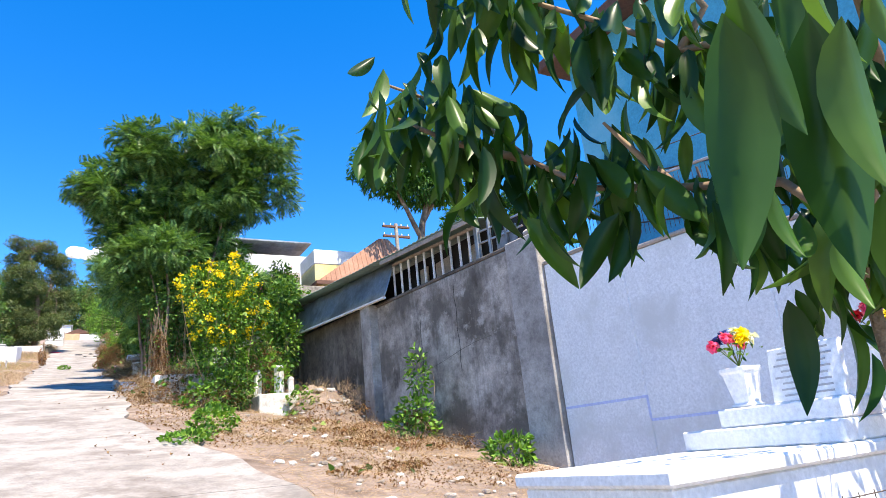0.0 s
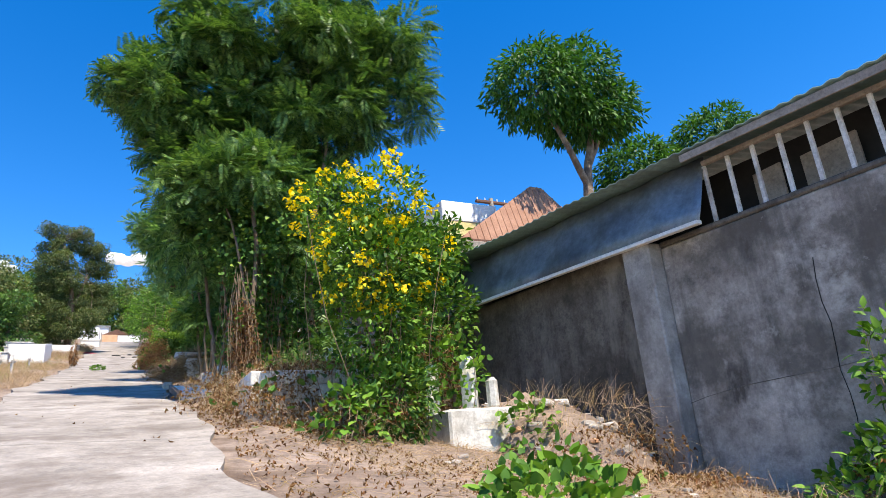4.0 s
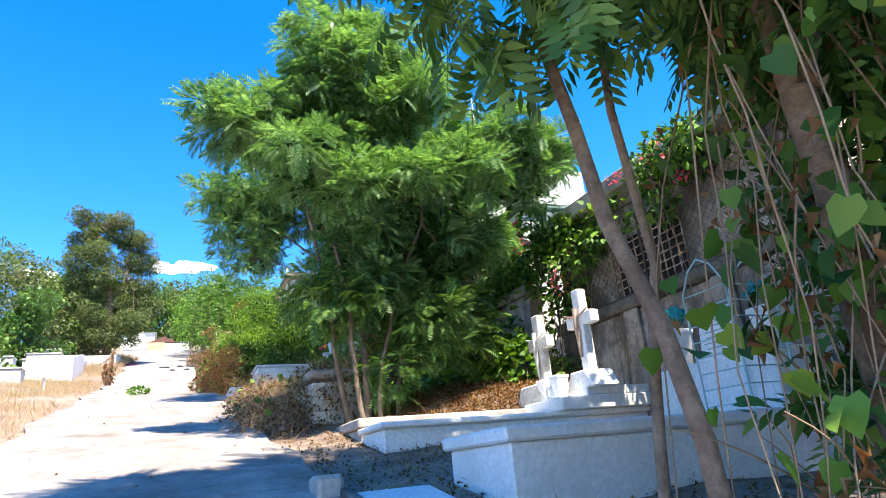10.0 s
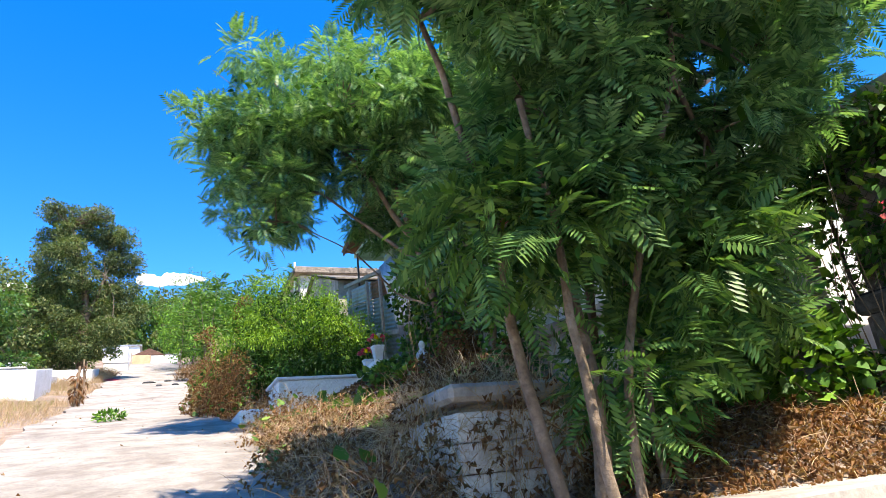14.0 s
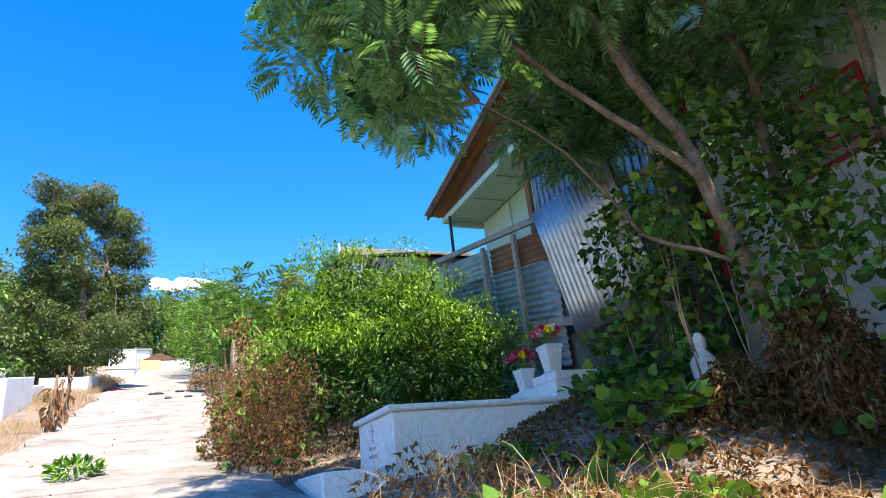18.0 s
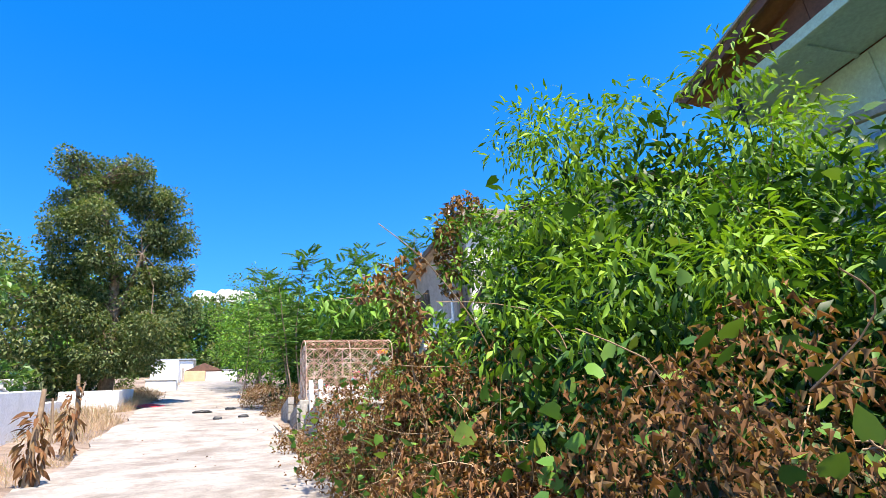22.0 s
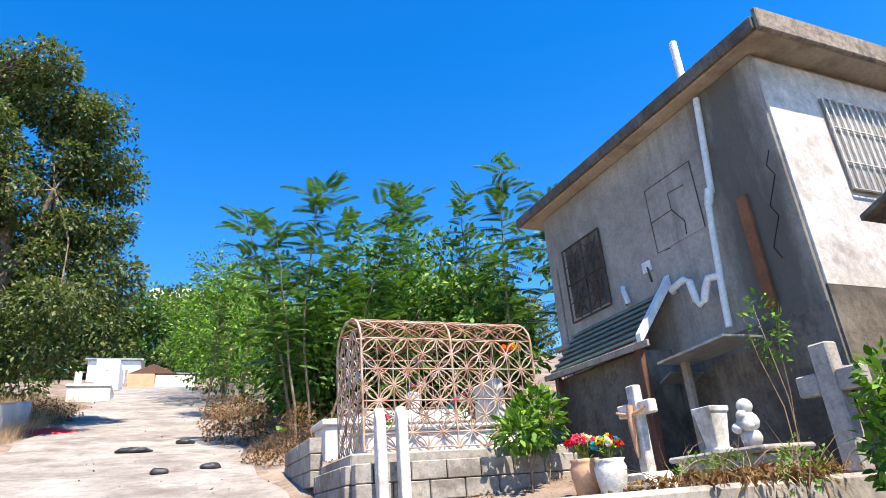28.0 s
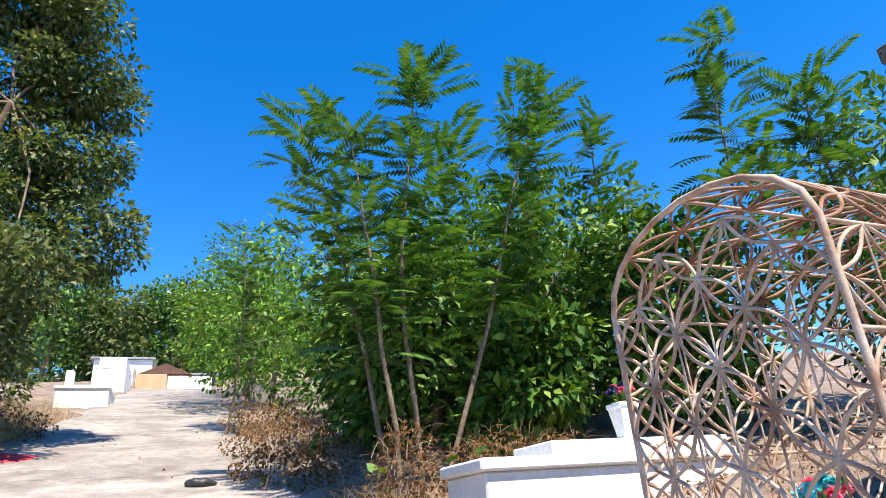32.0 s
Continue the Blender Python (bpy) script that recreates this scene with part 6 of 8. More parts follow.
bush("low_shrub", (3.2, 48.2, 10.3), "yellow-green weeds growing from the graves", [("foliage", LEAF, [((3.6, 48.4, 10.7), (0.4, 0.4, 0.4)), ((4.4, 47.6, 10.9), (0.35, 0.5, 0.7)), ((4.6, 50.4, 11.6), (0.15, 0.2, 0.35))], 1800, L_BROAD, (0.4, 0.8), 0.2)])

# Darker feathery leaf again: shade under the crown is in the colour.
SG = [((2.3, 28.0, 7.4), (0.7, 0.5, 0.5)), ((3.1, 27.9, 6.9), (0.6, 0.5, 0.5)), ((3.5, 28.3, 7.5), (0.6, 0.5, 0.6)), ((1.8, 28.0, 7.1), (0.6, 0.5, 0.4)), ((3.9, 28.4, 6.8), (0.5, 0.4, 0.5)), ((2.6, 28.1, 6.2), (0.5, 0.4, 0.4))]
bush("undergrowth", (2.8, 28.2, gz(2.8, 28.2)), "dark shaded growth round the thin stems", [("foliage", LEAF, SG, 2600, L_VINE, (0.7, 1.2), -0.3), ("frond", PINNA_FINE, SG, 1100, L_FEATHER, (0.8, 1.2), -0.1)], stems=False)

# hanging creepers round the vine-clad trunk
lines, cp_, cw_ = [], [], []
for k in range(48):
    a = rnd.uniform(0, 6.28)
    r1, r2 = rnd.uniform(0.03, 0.14), rnd.uniform(0.08, 0.34)
    top = Vector((1.75 + r1 * math.cos(a), 20.1 + r1 * math.sin(a), rnd.uniform(4.9, 6.3)))
    x, y = 1.8 + r2 * math.cos(a), 20.0 + r2 * math.sin(a)
    line = limb(top, (x, y, gz(x, y)), 0.05, 7)
    lines.append((line, taper(0.005, 0.003, 8)))
    for m in range(60):
        s = rnd.randrange(7)
        if line[s].z > 5.75 or abs(line[s].x - 1.78) > 0.2:
            continue
        cp_.append(line[s].lerp(line[s + 1], rnd.random()) + Vector((rnd.gauss(0, 0.035), rnd.gauss(0, 0.035), 0)))
        cw_.append((rnd.gauss(0, 0.5), rnd.gauss(0, 0.5), -1))
vt = thing("creeper_tree", (1.8, 20.1, gz(1.8, 20)), "slim trunk wrapped in hanging dry creepers", "tree")
hang(new("trunk", tubes("trunk", [(limb((1.8, 20.15, gz(1.8, 20) - 0.1), (1.9, 20.4, 8.2), 0.04, 6), taper(0.055, 0.035, 7)), (limb((1.8, 20.2, 5.6), (1.4, 20.3, 7.6), 0.08, 5), taper(0.03, 0.018, 6))], M_BARK, 8)), vt)
hang(tagged(new("creeper", tubes("creeper", lines, M_TWIG, 4)), kind="stuff"), vt)
hang(tagged(new("dead_leaf", scatter("dead_leaf", CURL, np.array(cp_), np.array(cw_), rng.uniform(0.4, 0.8, len(cp_)), L_DRY)), kind="stuff"), vt)
hang(tagged(new("vine_leaf", crown("vine_leaf", HEART, [((1.85, 20.1, 5.2), (0.25, 0.25, 0.7)), ((2.2, 20.9, 5.5), (0.4, 0.35, 0.6)), ((1.9, 20.3, 6.4), (0.7, 0.6, 0.6)), ((1.5, 20.5, 7.2), (0.7, 0.6, 0.5)), ((2.3, 20.2, 7.4), (0.7, 0.7, 0.6))], 1200, L_VINE, (0.4, 0.85), -0.6)), kind="stuff"), vt)
hang(tagged(new("crown", crown("crown", PINNA, [((1.9, 20.4, 8.2), (1.1, 0.9, 0.7)), ((1.1, 20.8, 8.0), (0.9, 0.8, 0.7)), ((2.4, 20.8, 6.8), (0.9, 0.7, 0.6)), ((4.0, 20.8, 7.0), (0.6, 0.4, 0.4)), ((4.4, 20.9, 7.5), (0.6, 0.4, 0.4)), ((1.0, 21.4, 7.2), (0.8, 0.7, 0.7))], 1600, L_FEATHER, (0.55, 0.95), -0.2)), kind="stuff"), vt)
UG = [((2.6, 21.2, 4.9), (0.4, 0.3, 0.6)), ((3.0, 21.2, 5.8), (0.7, 0.5, 0.8)), ((3.6, 20.8, 4.6), (0.5, 0.5, 0.7)), ((1.2, 21.4, 7.9), (0.6, 0.6, 0.6)), ((2.9, 20.4, 4.2), (0.5, 0.4, 0.5)), ((3.0, 21.4, 7.4), (0.9, 0.7, 0.7))]
bush("undergrowth", (2.4, 21.5, gz(2.4, 21.5)), "dark vines and seedlings under the tall tree", [("foliage", LEAF, UG, 3200, L_VINE, (0.7, 1.3), -0.3), ("frond", PINNA, UG, 650, L_FEATHER, (0.7, 1.1), -0.2)], stems=False)
bush("bright_creeper", (4.5, 29.2, gz(4.5, 29.2)), "bright green heart-leaved creeper in the sun", [("foliage", HEART, [((4.3, 28.9, 6.6), (0.5, 0.4, 0.6)), ((4.9, 28.6, 6.3), (0.5, 0.4, 0.5)), ((4.0, 29.2, 6.0), (0.5, 0.4, 0.5))], 1500, L_BROAD, (0.6, 1.1), -0.2)])

# ---- near branch with large drooping leaves over the first grave ----
nb = thing("overhanging_branch", (0.86, 0.45, gz(0.86, 0.45)), "leafy tree with large drooping dark green leaves", "tree")
hang(new("trunk", tubes("trunk", [(limb((0.86, 0.45, gz(0.86, 0.45) - 0.1), (0.71, 0.41, 1.6), 0.02, 7), taper(0.008, 0.007, 8))], M_BARK, 8)), nb)
boughs = [[(0.71, 0.41, 1.6), (0.67, 0.39, 1.67), (0.66, 0.44, 1.74), (0.63, 0.56, 1.78), (0.58, 0.67, 1.82), (0.54, 0.74, 1.89), (0.5, 0.79, 1.97), (0.42, 0.86, 2.05), (0.38, 0.89, 2.08)],
          [(0.71, 0.41, 1.6), (0.65, 0.33, 1.74), (0.62, 0.33, 1.82), (0.61, 0.39, 1.9), (0.59, 0.48, 1.93), (0.56, 0.55, 2.01), (0.5, 0.62, 2.08), (0.45, 0.68, 2.15), (0.4, 0.73, 2.21)],
          [(0.54, 0.74, 1.89), (0.43, 0.79, 1.93), (0.36, 0.83, 1.98)],
          [(0.63, 0.56, 1.78), (0.6, 0.59, 1.84), (0.58, 0.62, 1.9)],
          [(0.59, 0.48, 1.93), (0.6, 0.44, 1.97), (0.55, 0.44, 2.02)],
          [(0.65, 0.33, 1.74), (0.59, 0.28, 1.79), (0.51, 0.25, 1.84)]]
# Three unseen boughs overhead, added to throw shade on the near leaves.
boughs += [[(0.71, 0.41, 1.6), (0.9, 0.15, 2.1), (0.95, 0.0, 2.5)], [(0.9, 0.15, 2.1), (0.75, 0.2, 2.5), (0.6, 0.35, 2.75)], [(0.95, 0.0, 2.5), (1.1, 0.3, 2.7), (1.0, 0.7, 2.85)]]
p, w, z_ = [], [], []
for i, line in enumerate(boughs):
    line = [Vector(q) for q in line]
    hang(new("branch", tubes("branch", [(line, taper(0.0075, 0.0025, len(line)))], M_TWIG, 6)), nb)
    for a, b in zip(line, line[1:]):
        for k in range((17 if i < 2 else 16 if i == 2 else 6) + (5 if a.x < 0.6 else 0) + (45 if i > 5 else 0)):
            spread = 3.5 if i > 5 else 1.0
            q = a.lerp(b, rnd.random()) + Vector((rnd.gauss(0, 0.035), rnd.gauss(0, 0.045), rnd.gauss(0.0, 0.03))) * spread
            if q.x < 0.29 or math.hypot(q.x, q.y) < 0.42 or (i > 5 and q.z < 2.25):
                continue
            p.append(q)
            w.append((rnd.gauss(0, 0.3), rnd.gauss(0, 0.3), -0.95 + rnd.gauss(0, 0.3)))
            z_.append(rnd.uniform(0.5, 1.05))
for q, d, k in (((0.26, 0.22, 1.7), (0.04, 0.04, -0.13), 1.18),
                ((0.26, 0.21, 1.71), (0.05, 0.02, -0.07), 0.74),
                ((0.31, 0.2, 1.7), (0.04, 0.04, -0.14), 1.26),
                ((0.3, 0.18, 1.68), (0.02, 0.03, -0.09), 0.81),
                ((0.32, 0.17, 1.7), (0.02, 0.01, -0.04), 0.38),
                ((0.45, 0.33, 1.66), (0.01, 0.01, -0.06), 0.51),
                ((0.48, 0.31, 1.61), (0.01, 0.0, -0.06), 0.51),
                ((0.4, 0.23, 1.61), (0.01, 0.02, -0.08), 0.69),
                ((0.34, 0.2, 1.76), (0.03, 0.03, -0.07), 0.68)):
    p.append(Vector(q))
    w.append(d)
    z_.append(k)
hang(tagged(new("foliage", scatter("foliage", leaf_curved(0.135, 0.035, 0.3, 0.6), np.array(p), np.array(w), np.array(z_), L_NEAR, 0.8, True)), kind="stuff"), nb)

# rubble mound at the foot of the dark wall
mound = thing("rubble_mound", (5.6, 16.6, gz(5.6, 16.6)), "mound of pinkish earth, straw and rubble", "rubble")
V, F = [], []
for j in range(25):
    for i in range(25):
        x, y = 4.2 + i * 0.1, 14.4 + j * 0.2
        r = math.hypot((x - 5.5) / 1.2, (y - 16.8) / 2.3)
        hgt = max(0.0, 1 - r * r) * 0.75
        V.append((x, y, gz(x, y) - 0.05 + hgt * (1 + 0.25 * noise.noise(Vector((x * 2.2, y * 2.2, 0)))) + 0.05 * hgt * noise.noise(Vector((x * 9, y * 9, 3)))))
for j in range(24):
    for i in range(24):
        k = j * 25 + i
        F.append((k, k + 1, k + 26, k + 25))
hang(new("earth", mesh_of("earth", V, F, M_DIRT, True)), mound)
for k in range(40):
    a, r = rnd.uniform(0, 6.28), math.sqrt(rnd.random())
    x, y = 5.4 + 1.0 * r * math.cos(a), 16.6 + 2.0 * r * math.sin(a)
    zz = gz(x, y) - 0.05 + max(0, 1 - ((x - 5.5) / 1.2) ** 2 - ((y - 16.8) / 2.3) ** 2) * 0.75
    s = rnd.uniform(0.03, 0.11)
    part("rubble", box(-s, s, -s * 0.7, s * 0.7, -s * 0.4, s * 0.5, s * 0.18, m=pose(x, y, zz + 0.01, rnd.uniform(-20, 20), rnd.uniform(-20, 20), rnd.uniform(0, 180))), rnd.choice([M_BLOCK, M_GREY, M_WHITE_OLD, M_POT]), mound)
hang(tagged(new("stalk", crown("stalk", STALK, [((5.4, 16.6, gz(5.4, 16.6) + 0.35), (1.0, 1.9, 0.35))], 1500, L_STRAW, (0.4, 1.0), 0.1, 1.0, 0.6)), kind="stuff"), mound)

# low clouds over the hill
M_CLOUD = surface("cloud", [(0.9, 0.9, 0.9), (0.95, 0.95, 0.95)], 0.05, 0.2, 1.0, 0.0)
# Faint blue-white glow added in place of skylight on the cloud.
M_CLOUD.node_tree.nodes["Principled BSDF"].inputs["Emission Color"].default_value = (0.75, 0.85, 1.0, 1)
M_CLOUD.node_tree.nodes["Principled BSDF"].inputs["Emission Strength"].default_value = 0.25
for cx, cz, n in ((6, 146, 7), (-75, 136, 6)):
    ob = thing("backdrop", (cx, 450, cz), "small white cloud low over the hill", "cloud", kind="structure")
    bm = bmesh.new()
    for k in range(n):
        m = Matrix.Translation((cx + (k - n / 2) * 4.2 + rnd.uniform(-2, 2), 450 + rnd.uniform(-5, 5), cz + rnd.uniform(-2.0, 2.2))) @ Matrix.Diagonal((rnd.uniform(5, 8), 5, rnd.uniform(1.8, 4.0), 1))
        bmesh.ops.create_icosphere(bm, subdivisions=3, radius=1, matrix=m)
    for v in bm.verts:
        v.co += Vector((noise.noise(v.co * 0.3), 0, noise.noise(v.co * 0.3 + Vector((9, 0, 0))))) * 1.3
    part("puff", bm, M_CLOUD, ob, smooth=True)

# tree that throws dappled shade on the first tomb
SB = [((4.1, 1.7, 3.1), (0.7, 0.5, 0.3)), ((4.9, 1.9, 3.3), (0.6, 0.5, 0.3)), ((3.5, 2.0, 3.4), (0.5, 0.4, 0.25))]
tree("shade_tree", (5.2, 0.9, gz(5.2, 0.9)), "small tree shading the white tomb", [([(5.2, 0.9, gz(5.2, 0.9) - 0.1), (5.0, 1.2, 2.2), (4.5, 1.6, 3.0)], 0.05, 0.02)], SB, leaf_simple(0.12, 0.05), 420, L_SHADE_DARK, size=(0.8, 1.2))


def earth_bank(name, label, cx, cy, rx, ry, top, leaves=2500, straw=900, mat=None):
    """A low heap of earth strewn with dead leaves and stalks."""
    ob = thing(name, (cx, cy, gz(cx, cy)), label, "earth bank")
    V, F, n = [], [], 23
    hz = lambda x, y: max(0.0, 1 - ((x - cx) / rx) ** 2 - ((y - cy) / ry) ** 2) ** 0.8 * top
    for j in range(n):
        for i in range(n):
            x, y = cx - rx * 1.05 + 2.1 * rx * i / (n - 1), cy - ry * 1.05 + 2.1 * ry * j / (n - 1)
            a = hz(x, y)
            V.append((x, y, gz(x, y) - 0.06 + a * (1 + 0.2 * noise.noise(Vector((x * 2.5, y * 2.5, 1)))) + 0.06 * min(1, a * 4) * noise.noise(Vector((x * 8, y * 8, 3)))))
    for j in range(n - 1):
        for i in range(n - 1):
            k = j * n + i
            F.append((k, k + 1, k + n + 1, k + n))
    hang(new("earth", mesh_of("earth", V, F, M_DIRT, True)), ob)
    for pn, tp, m, mat_, sz in (("dead_leaf", CURL, leaves, L_DRY, (0.3, 0.75)), ("stalk", STALK, straw, L_STRAW, (0.25, 0.7))):
        a, r = rng.uniform(0, 6.283, m), np.sqrt(rng.random(m))
        x, y = cx + rx * r * np.cos(a), cy + ry * r * np.sin(a)
        z = np.array([gz(u, v) - 0.04 + hz(u, v) for u, v in zip(x, y)]) + rng.uniform(0, 0.06, m)
        hang(tagged(new(pn, scatter(pn, tp, np.stack([x, y, z], 1), rng.normal(0, 1, (m, 3)) * np.array((1, 1, 0.35)), rng.uniform(sz[0], sz[1], m), mat_, 0.8)), kind="stuff"), ob)
    return ob


earth_bank("earth_bank", "bank of earth and dead leaves under the tree", 3.9, 35.9, 1.5, 1.9, 0.5, 5200, 500)
earth_bank("earth_bank", "leaf-strewn bank beside the lane", 2.2, 33.6, 1.2, 2.2, 0.25, 4200, 1500)
earth_bank("earth_bank", "dry bank of straw below the block tomb", 1.45, 30.6, 0.75, 2.2, 0.35, 2600, 2200)
earth_bank("earth_bank", "strewn bank at the tall tree's foot", 2.6, 19.9, 1.5, 1.1, 0.2, 2600, 1800)

earth_bank("earth_bank", "litter of dead vines behind the tombs", 3.7, 28.95, 1.5, 0.6, 0.15, 2600, 900)
dry_heap((2.4, 17.5, 3.9), "straw and dead creeper over the block tomb", [((2.4, 17.7, 4.0), (0.9, 0.4, 0.12)), ((1.9, 17.5, 3.6), (0.5, 0.15, 0.35)), ((3.0, 17.5, 3.5), (0.6, 0.15, 0.35))], 700, 1100, green=70)
bush("ground_creeper", (3.9, 35.6, gz(3.9, 35.6)), "light green creeper on the leafy bank", [("vine_leaf", HEART, [((3.4, 35.2, 7.5), (0.6, 0.5, 0.15)), ((4.0, 36.3, 7.85), (0.5, 0.5, 0.15)), ((4.4, 35.6, 7.8), (0.4, 0.4, 0.3)), ((4.45, 36.8, 8.2), (0.15, 0.7, 0.5))], 900, L_VINE, (0.6, 1.2), 0.5)], stems=False)
earth_bank("earth_bank", "dark litter of leaves between the tombs", 3.5, 28.1, 1.5, 0.85, 0.1, 5000, 700)

# tangle of vines hanging before the white tomb
lines, hp, hw, dp = [], [], [], []
for k in range(85):
    x, y = rnd.uniform(1.75, 3.3), rnd.uniform(20.75, 21.5)
    top = Vector((x + rnd.gauss(0, 0.15), y + rnd.gauss(0, 0.1), rnd.uniform(5.2, 7.3)))
    low = Vector((x + rnd.gauss(0, 0.3), y + rnd.gauss(0, 0.15), gz(x, y) + (0.0 if k % 3 else rnd.uniform(0.3, 1.2))))
    line = limb(top, low, 0.1, 7)
    lines.append((line, taper(0.006, 0.003, 8)))
    for m in range(14):
        s = rnd.randrange(7)
        q = line[s].lerp(line[s + 1], rnd.random())
        (hp if m < 8 and q.z > 4.7 else dp).append(q + Vector((rnd.gauss(0, 0.06), rnd.gauss(0, 0.06), 0)))
for k in range(130):
    a = Vector((rnd.uniform(1.6, 3.4), rnd.uniform(20.5, 21.5), 0))
    a.z = gz(a.x, a.y) + rnd.uniform(0.0, 0.5)
    lines.append((limb(a, a + Vector((rnd.gauss(0, 0.45), rnd.gauss(0, 0.25), rnd.uniform(0.0, 0.45))), 0.22, 5), taper(0.005, 0.002, 6)))
vt2 = thing("vine_tangle", (2.5, 21.1, gz(2.5, 21.1)), "tangle of hanging vines and dead stems before the tomb", "vines")
hang(tagged(new("stem", tubes("stem", lines, M_TWIG, 4)), kind="stuff"), vt2)
hang(tagged(new("vine_leaf", scatter("vine_leaf", HEART, np.array(hp), rng.normal(0, 0.5, (len(hp), 3)) + np.array((0, 0, -0.8)), rng.uniform(0.5, 1.15, len(hp)), L_VINE)), kind="stuff"), vt2)
hang(tagged(new("dead_leaf", scatter("dead_leaf", CURL, np.array(dp), rng.normal(0, 0.5, (len(dp), 3)) + np.array((0, 0, -0.8)), rng.uniform(0.4, 0.9, len(dp)), L_DRY)), kind="stuff"), vt2)
hang(tagged(new("litter", crown("litter", CURL, [((2.4, 21.0, gz(2.4, 21.0) + 0.1), (0.9, 0.5, 0.3))], 2600, L_DRY, (0.3, 0.6), 0.2, 0.9, 0.5)), kind="stuff"), vt2)

# leafy bough arching out of the thicket over the lane's edge
bough = [Vector(q) for q in ((2.1, 42.5, 9.3), (1.6, 42.75, 9.85), (1.2, 42.9, 10.1), (0.8, 43.0, 10.15), (0.5, 43.0, 10.1))]
side = [Vector(q) for q in ((1.4, 42.85, 10.0), (1.2, 43.1, 10.35), (0.95, 43.2, 10.45))]
ab = thing("arching_bough", (2.1, 42.5, gz(2.1, 42.5)), "bough with drooping bright green leaves over the lane's edge", "branch")
lp, lw, dp2 = [], [], []
for line, n in ((bough, 330), (side, 110)):
    hang(new("branch", tubes("branch", [(line, taper(0.012, 0.004, len(line)))], M_TWIG, 6)), ab)
    for k in range(n):
        s = rnd.randrange(len(line) - 1)
        lp.append(line[s].lerp(line[s + 1], rnd.random()) + Vector((rnd.gauss(0, 0.05), rnd.gauss(0, 0.1), rnd.gauss(-0.04, 0.08))))
        lw.append((rnd.gauss(0, 0.6), rnd.gauss(0, 0.6), -0.45))
hang(tagged(new("foliage", scatter("foliage", LONG, np.array(lp), np.array(lw), rng.uniform(0.4, 0.75, len(lp)), L_BROAD, 0.5)), kind="stuff"), ab)
UM = [((1.95, 43.0, 10.75), (0.3, 0.35, 0.35)), ((2.4, 42.9, 10.4), (0.4, 0.5, 0.5))]
# The dark inner leaves paint the shade within this growth as well.
bush("green_thicket", (2.2, 42.9, gz(2.2, 42.9)), "upright leafy growth at the thicket's upper end", [("foliage", LONG, lumps(UM, 9, 0.42, 0.8), 1700, L_BROAD, (0.32, 0.55), -0.3), ("inner_shade_foliage", LONG, UM, 500, L_SHADE_DARK, (0.3, 0.55), -0.3), ("dead_leaf", CURL, [((1.75, 42.95, 10.6), (0.12, 0.12, 0.5)), ((2.0, 43.0, 11.1), (0.2, 0.15, 0.15))], 500, L_DRY, (0.4, 0.8), -0.6)], stems=False)
bush("low_shrub", (3.4, 48.9, gz(3.4, 48.9)), "bright green leafy weed at the grave's corner", [("foliage", LEAF, [((3.4, 48.75, 10.45), (0.22, 0.25, 0.35)), ((3.3, 48.7, 10.8), (0.15, 0.15, 0.2))], 900, L_BROAD, (0.5, 0.95), 0.2)])
bush("low_shrub", (3.6, 49.6, gz(3.6, 49.6)), "yellow-green weeds on the old grave", [("foliage", LEAF, [((3.6, 49.6, 10.45), (0.16, 0.16, 0.16)), ((3.5, 50.1, 10.45), (0.18, 0.15, 0.14)), ((3.2, 49.3, 10.4), (0.14, 0.14, 0.12)), ((3.7, 50.6, 10.5), (0.2, 0.2, 0.12))], 500, L_BROAD, (0.3, 0.55), 0.5)])
dry_heap((3.6, 50.0, gz(3.6, 50.0)), "dry stems lying over the old graves", [((3.5, 49.9, 10.41), (0.5, 0.6, 0.05)), ((3.0, 49.8, 10.4), (0.5, 0.7, 0.04))], 260, 240)
dry_heap((1.5, 43.2, gz(1.5, 43.2)), "heap of curled dead leaves by the thicket", [((1.5, 42.8, 9.15), (0.45, 0.5, 0.4)), ((1.7, 43.5, 9.3), (0.45, 0.5, 0.4)), ((2.1, 43.2, 9.6), (0.4, 0.4, 0.35))], 2600, 500, green=60)
# broken twigs, rubble and straw along the foot of the retaining wall
strawpile = [((rnd.uniform(2.6, 5.6), rnd.uniform(7.5, 14.5)), rnd.uniform(0.25, 0.6)) for k in range(14)]
dry_heap((4.2, 11.0, gz(4.2, 11.0)), "straw, twigs and dead stems at the wall's foot", [((x, y, gz(x, y) + 0.02), (r, r * 1.3, 0.07)) for (x, y), r in strawpile], 1500, 2600, green=40)
rb = thing("rubble", (4.0, 11.0, gz(4.0, 11.0)), "scattered broken concrete lumps and stones", "rubble")
for k in range(110):
    x, y = rnd.uniform(2.2, 5.9), rnd.uniform(6.0, 15.0)
    s = rnd.uniform(0.015, 0.07)
    part("stone", box(-s, s, -s * 0.7, s * 0.7, -s * 0.4, s * 0.5, s * 0.2, m=pose(x, y, gz(x, y) + 0.01, rnd.uniform(-20, 20), rnd.uniform(-20, 20), rnd.uniform(0, 180))), rnd.choice([M_BLOCK, M_GREY, M_WHITE_OLD]), rb)


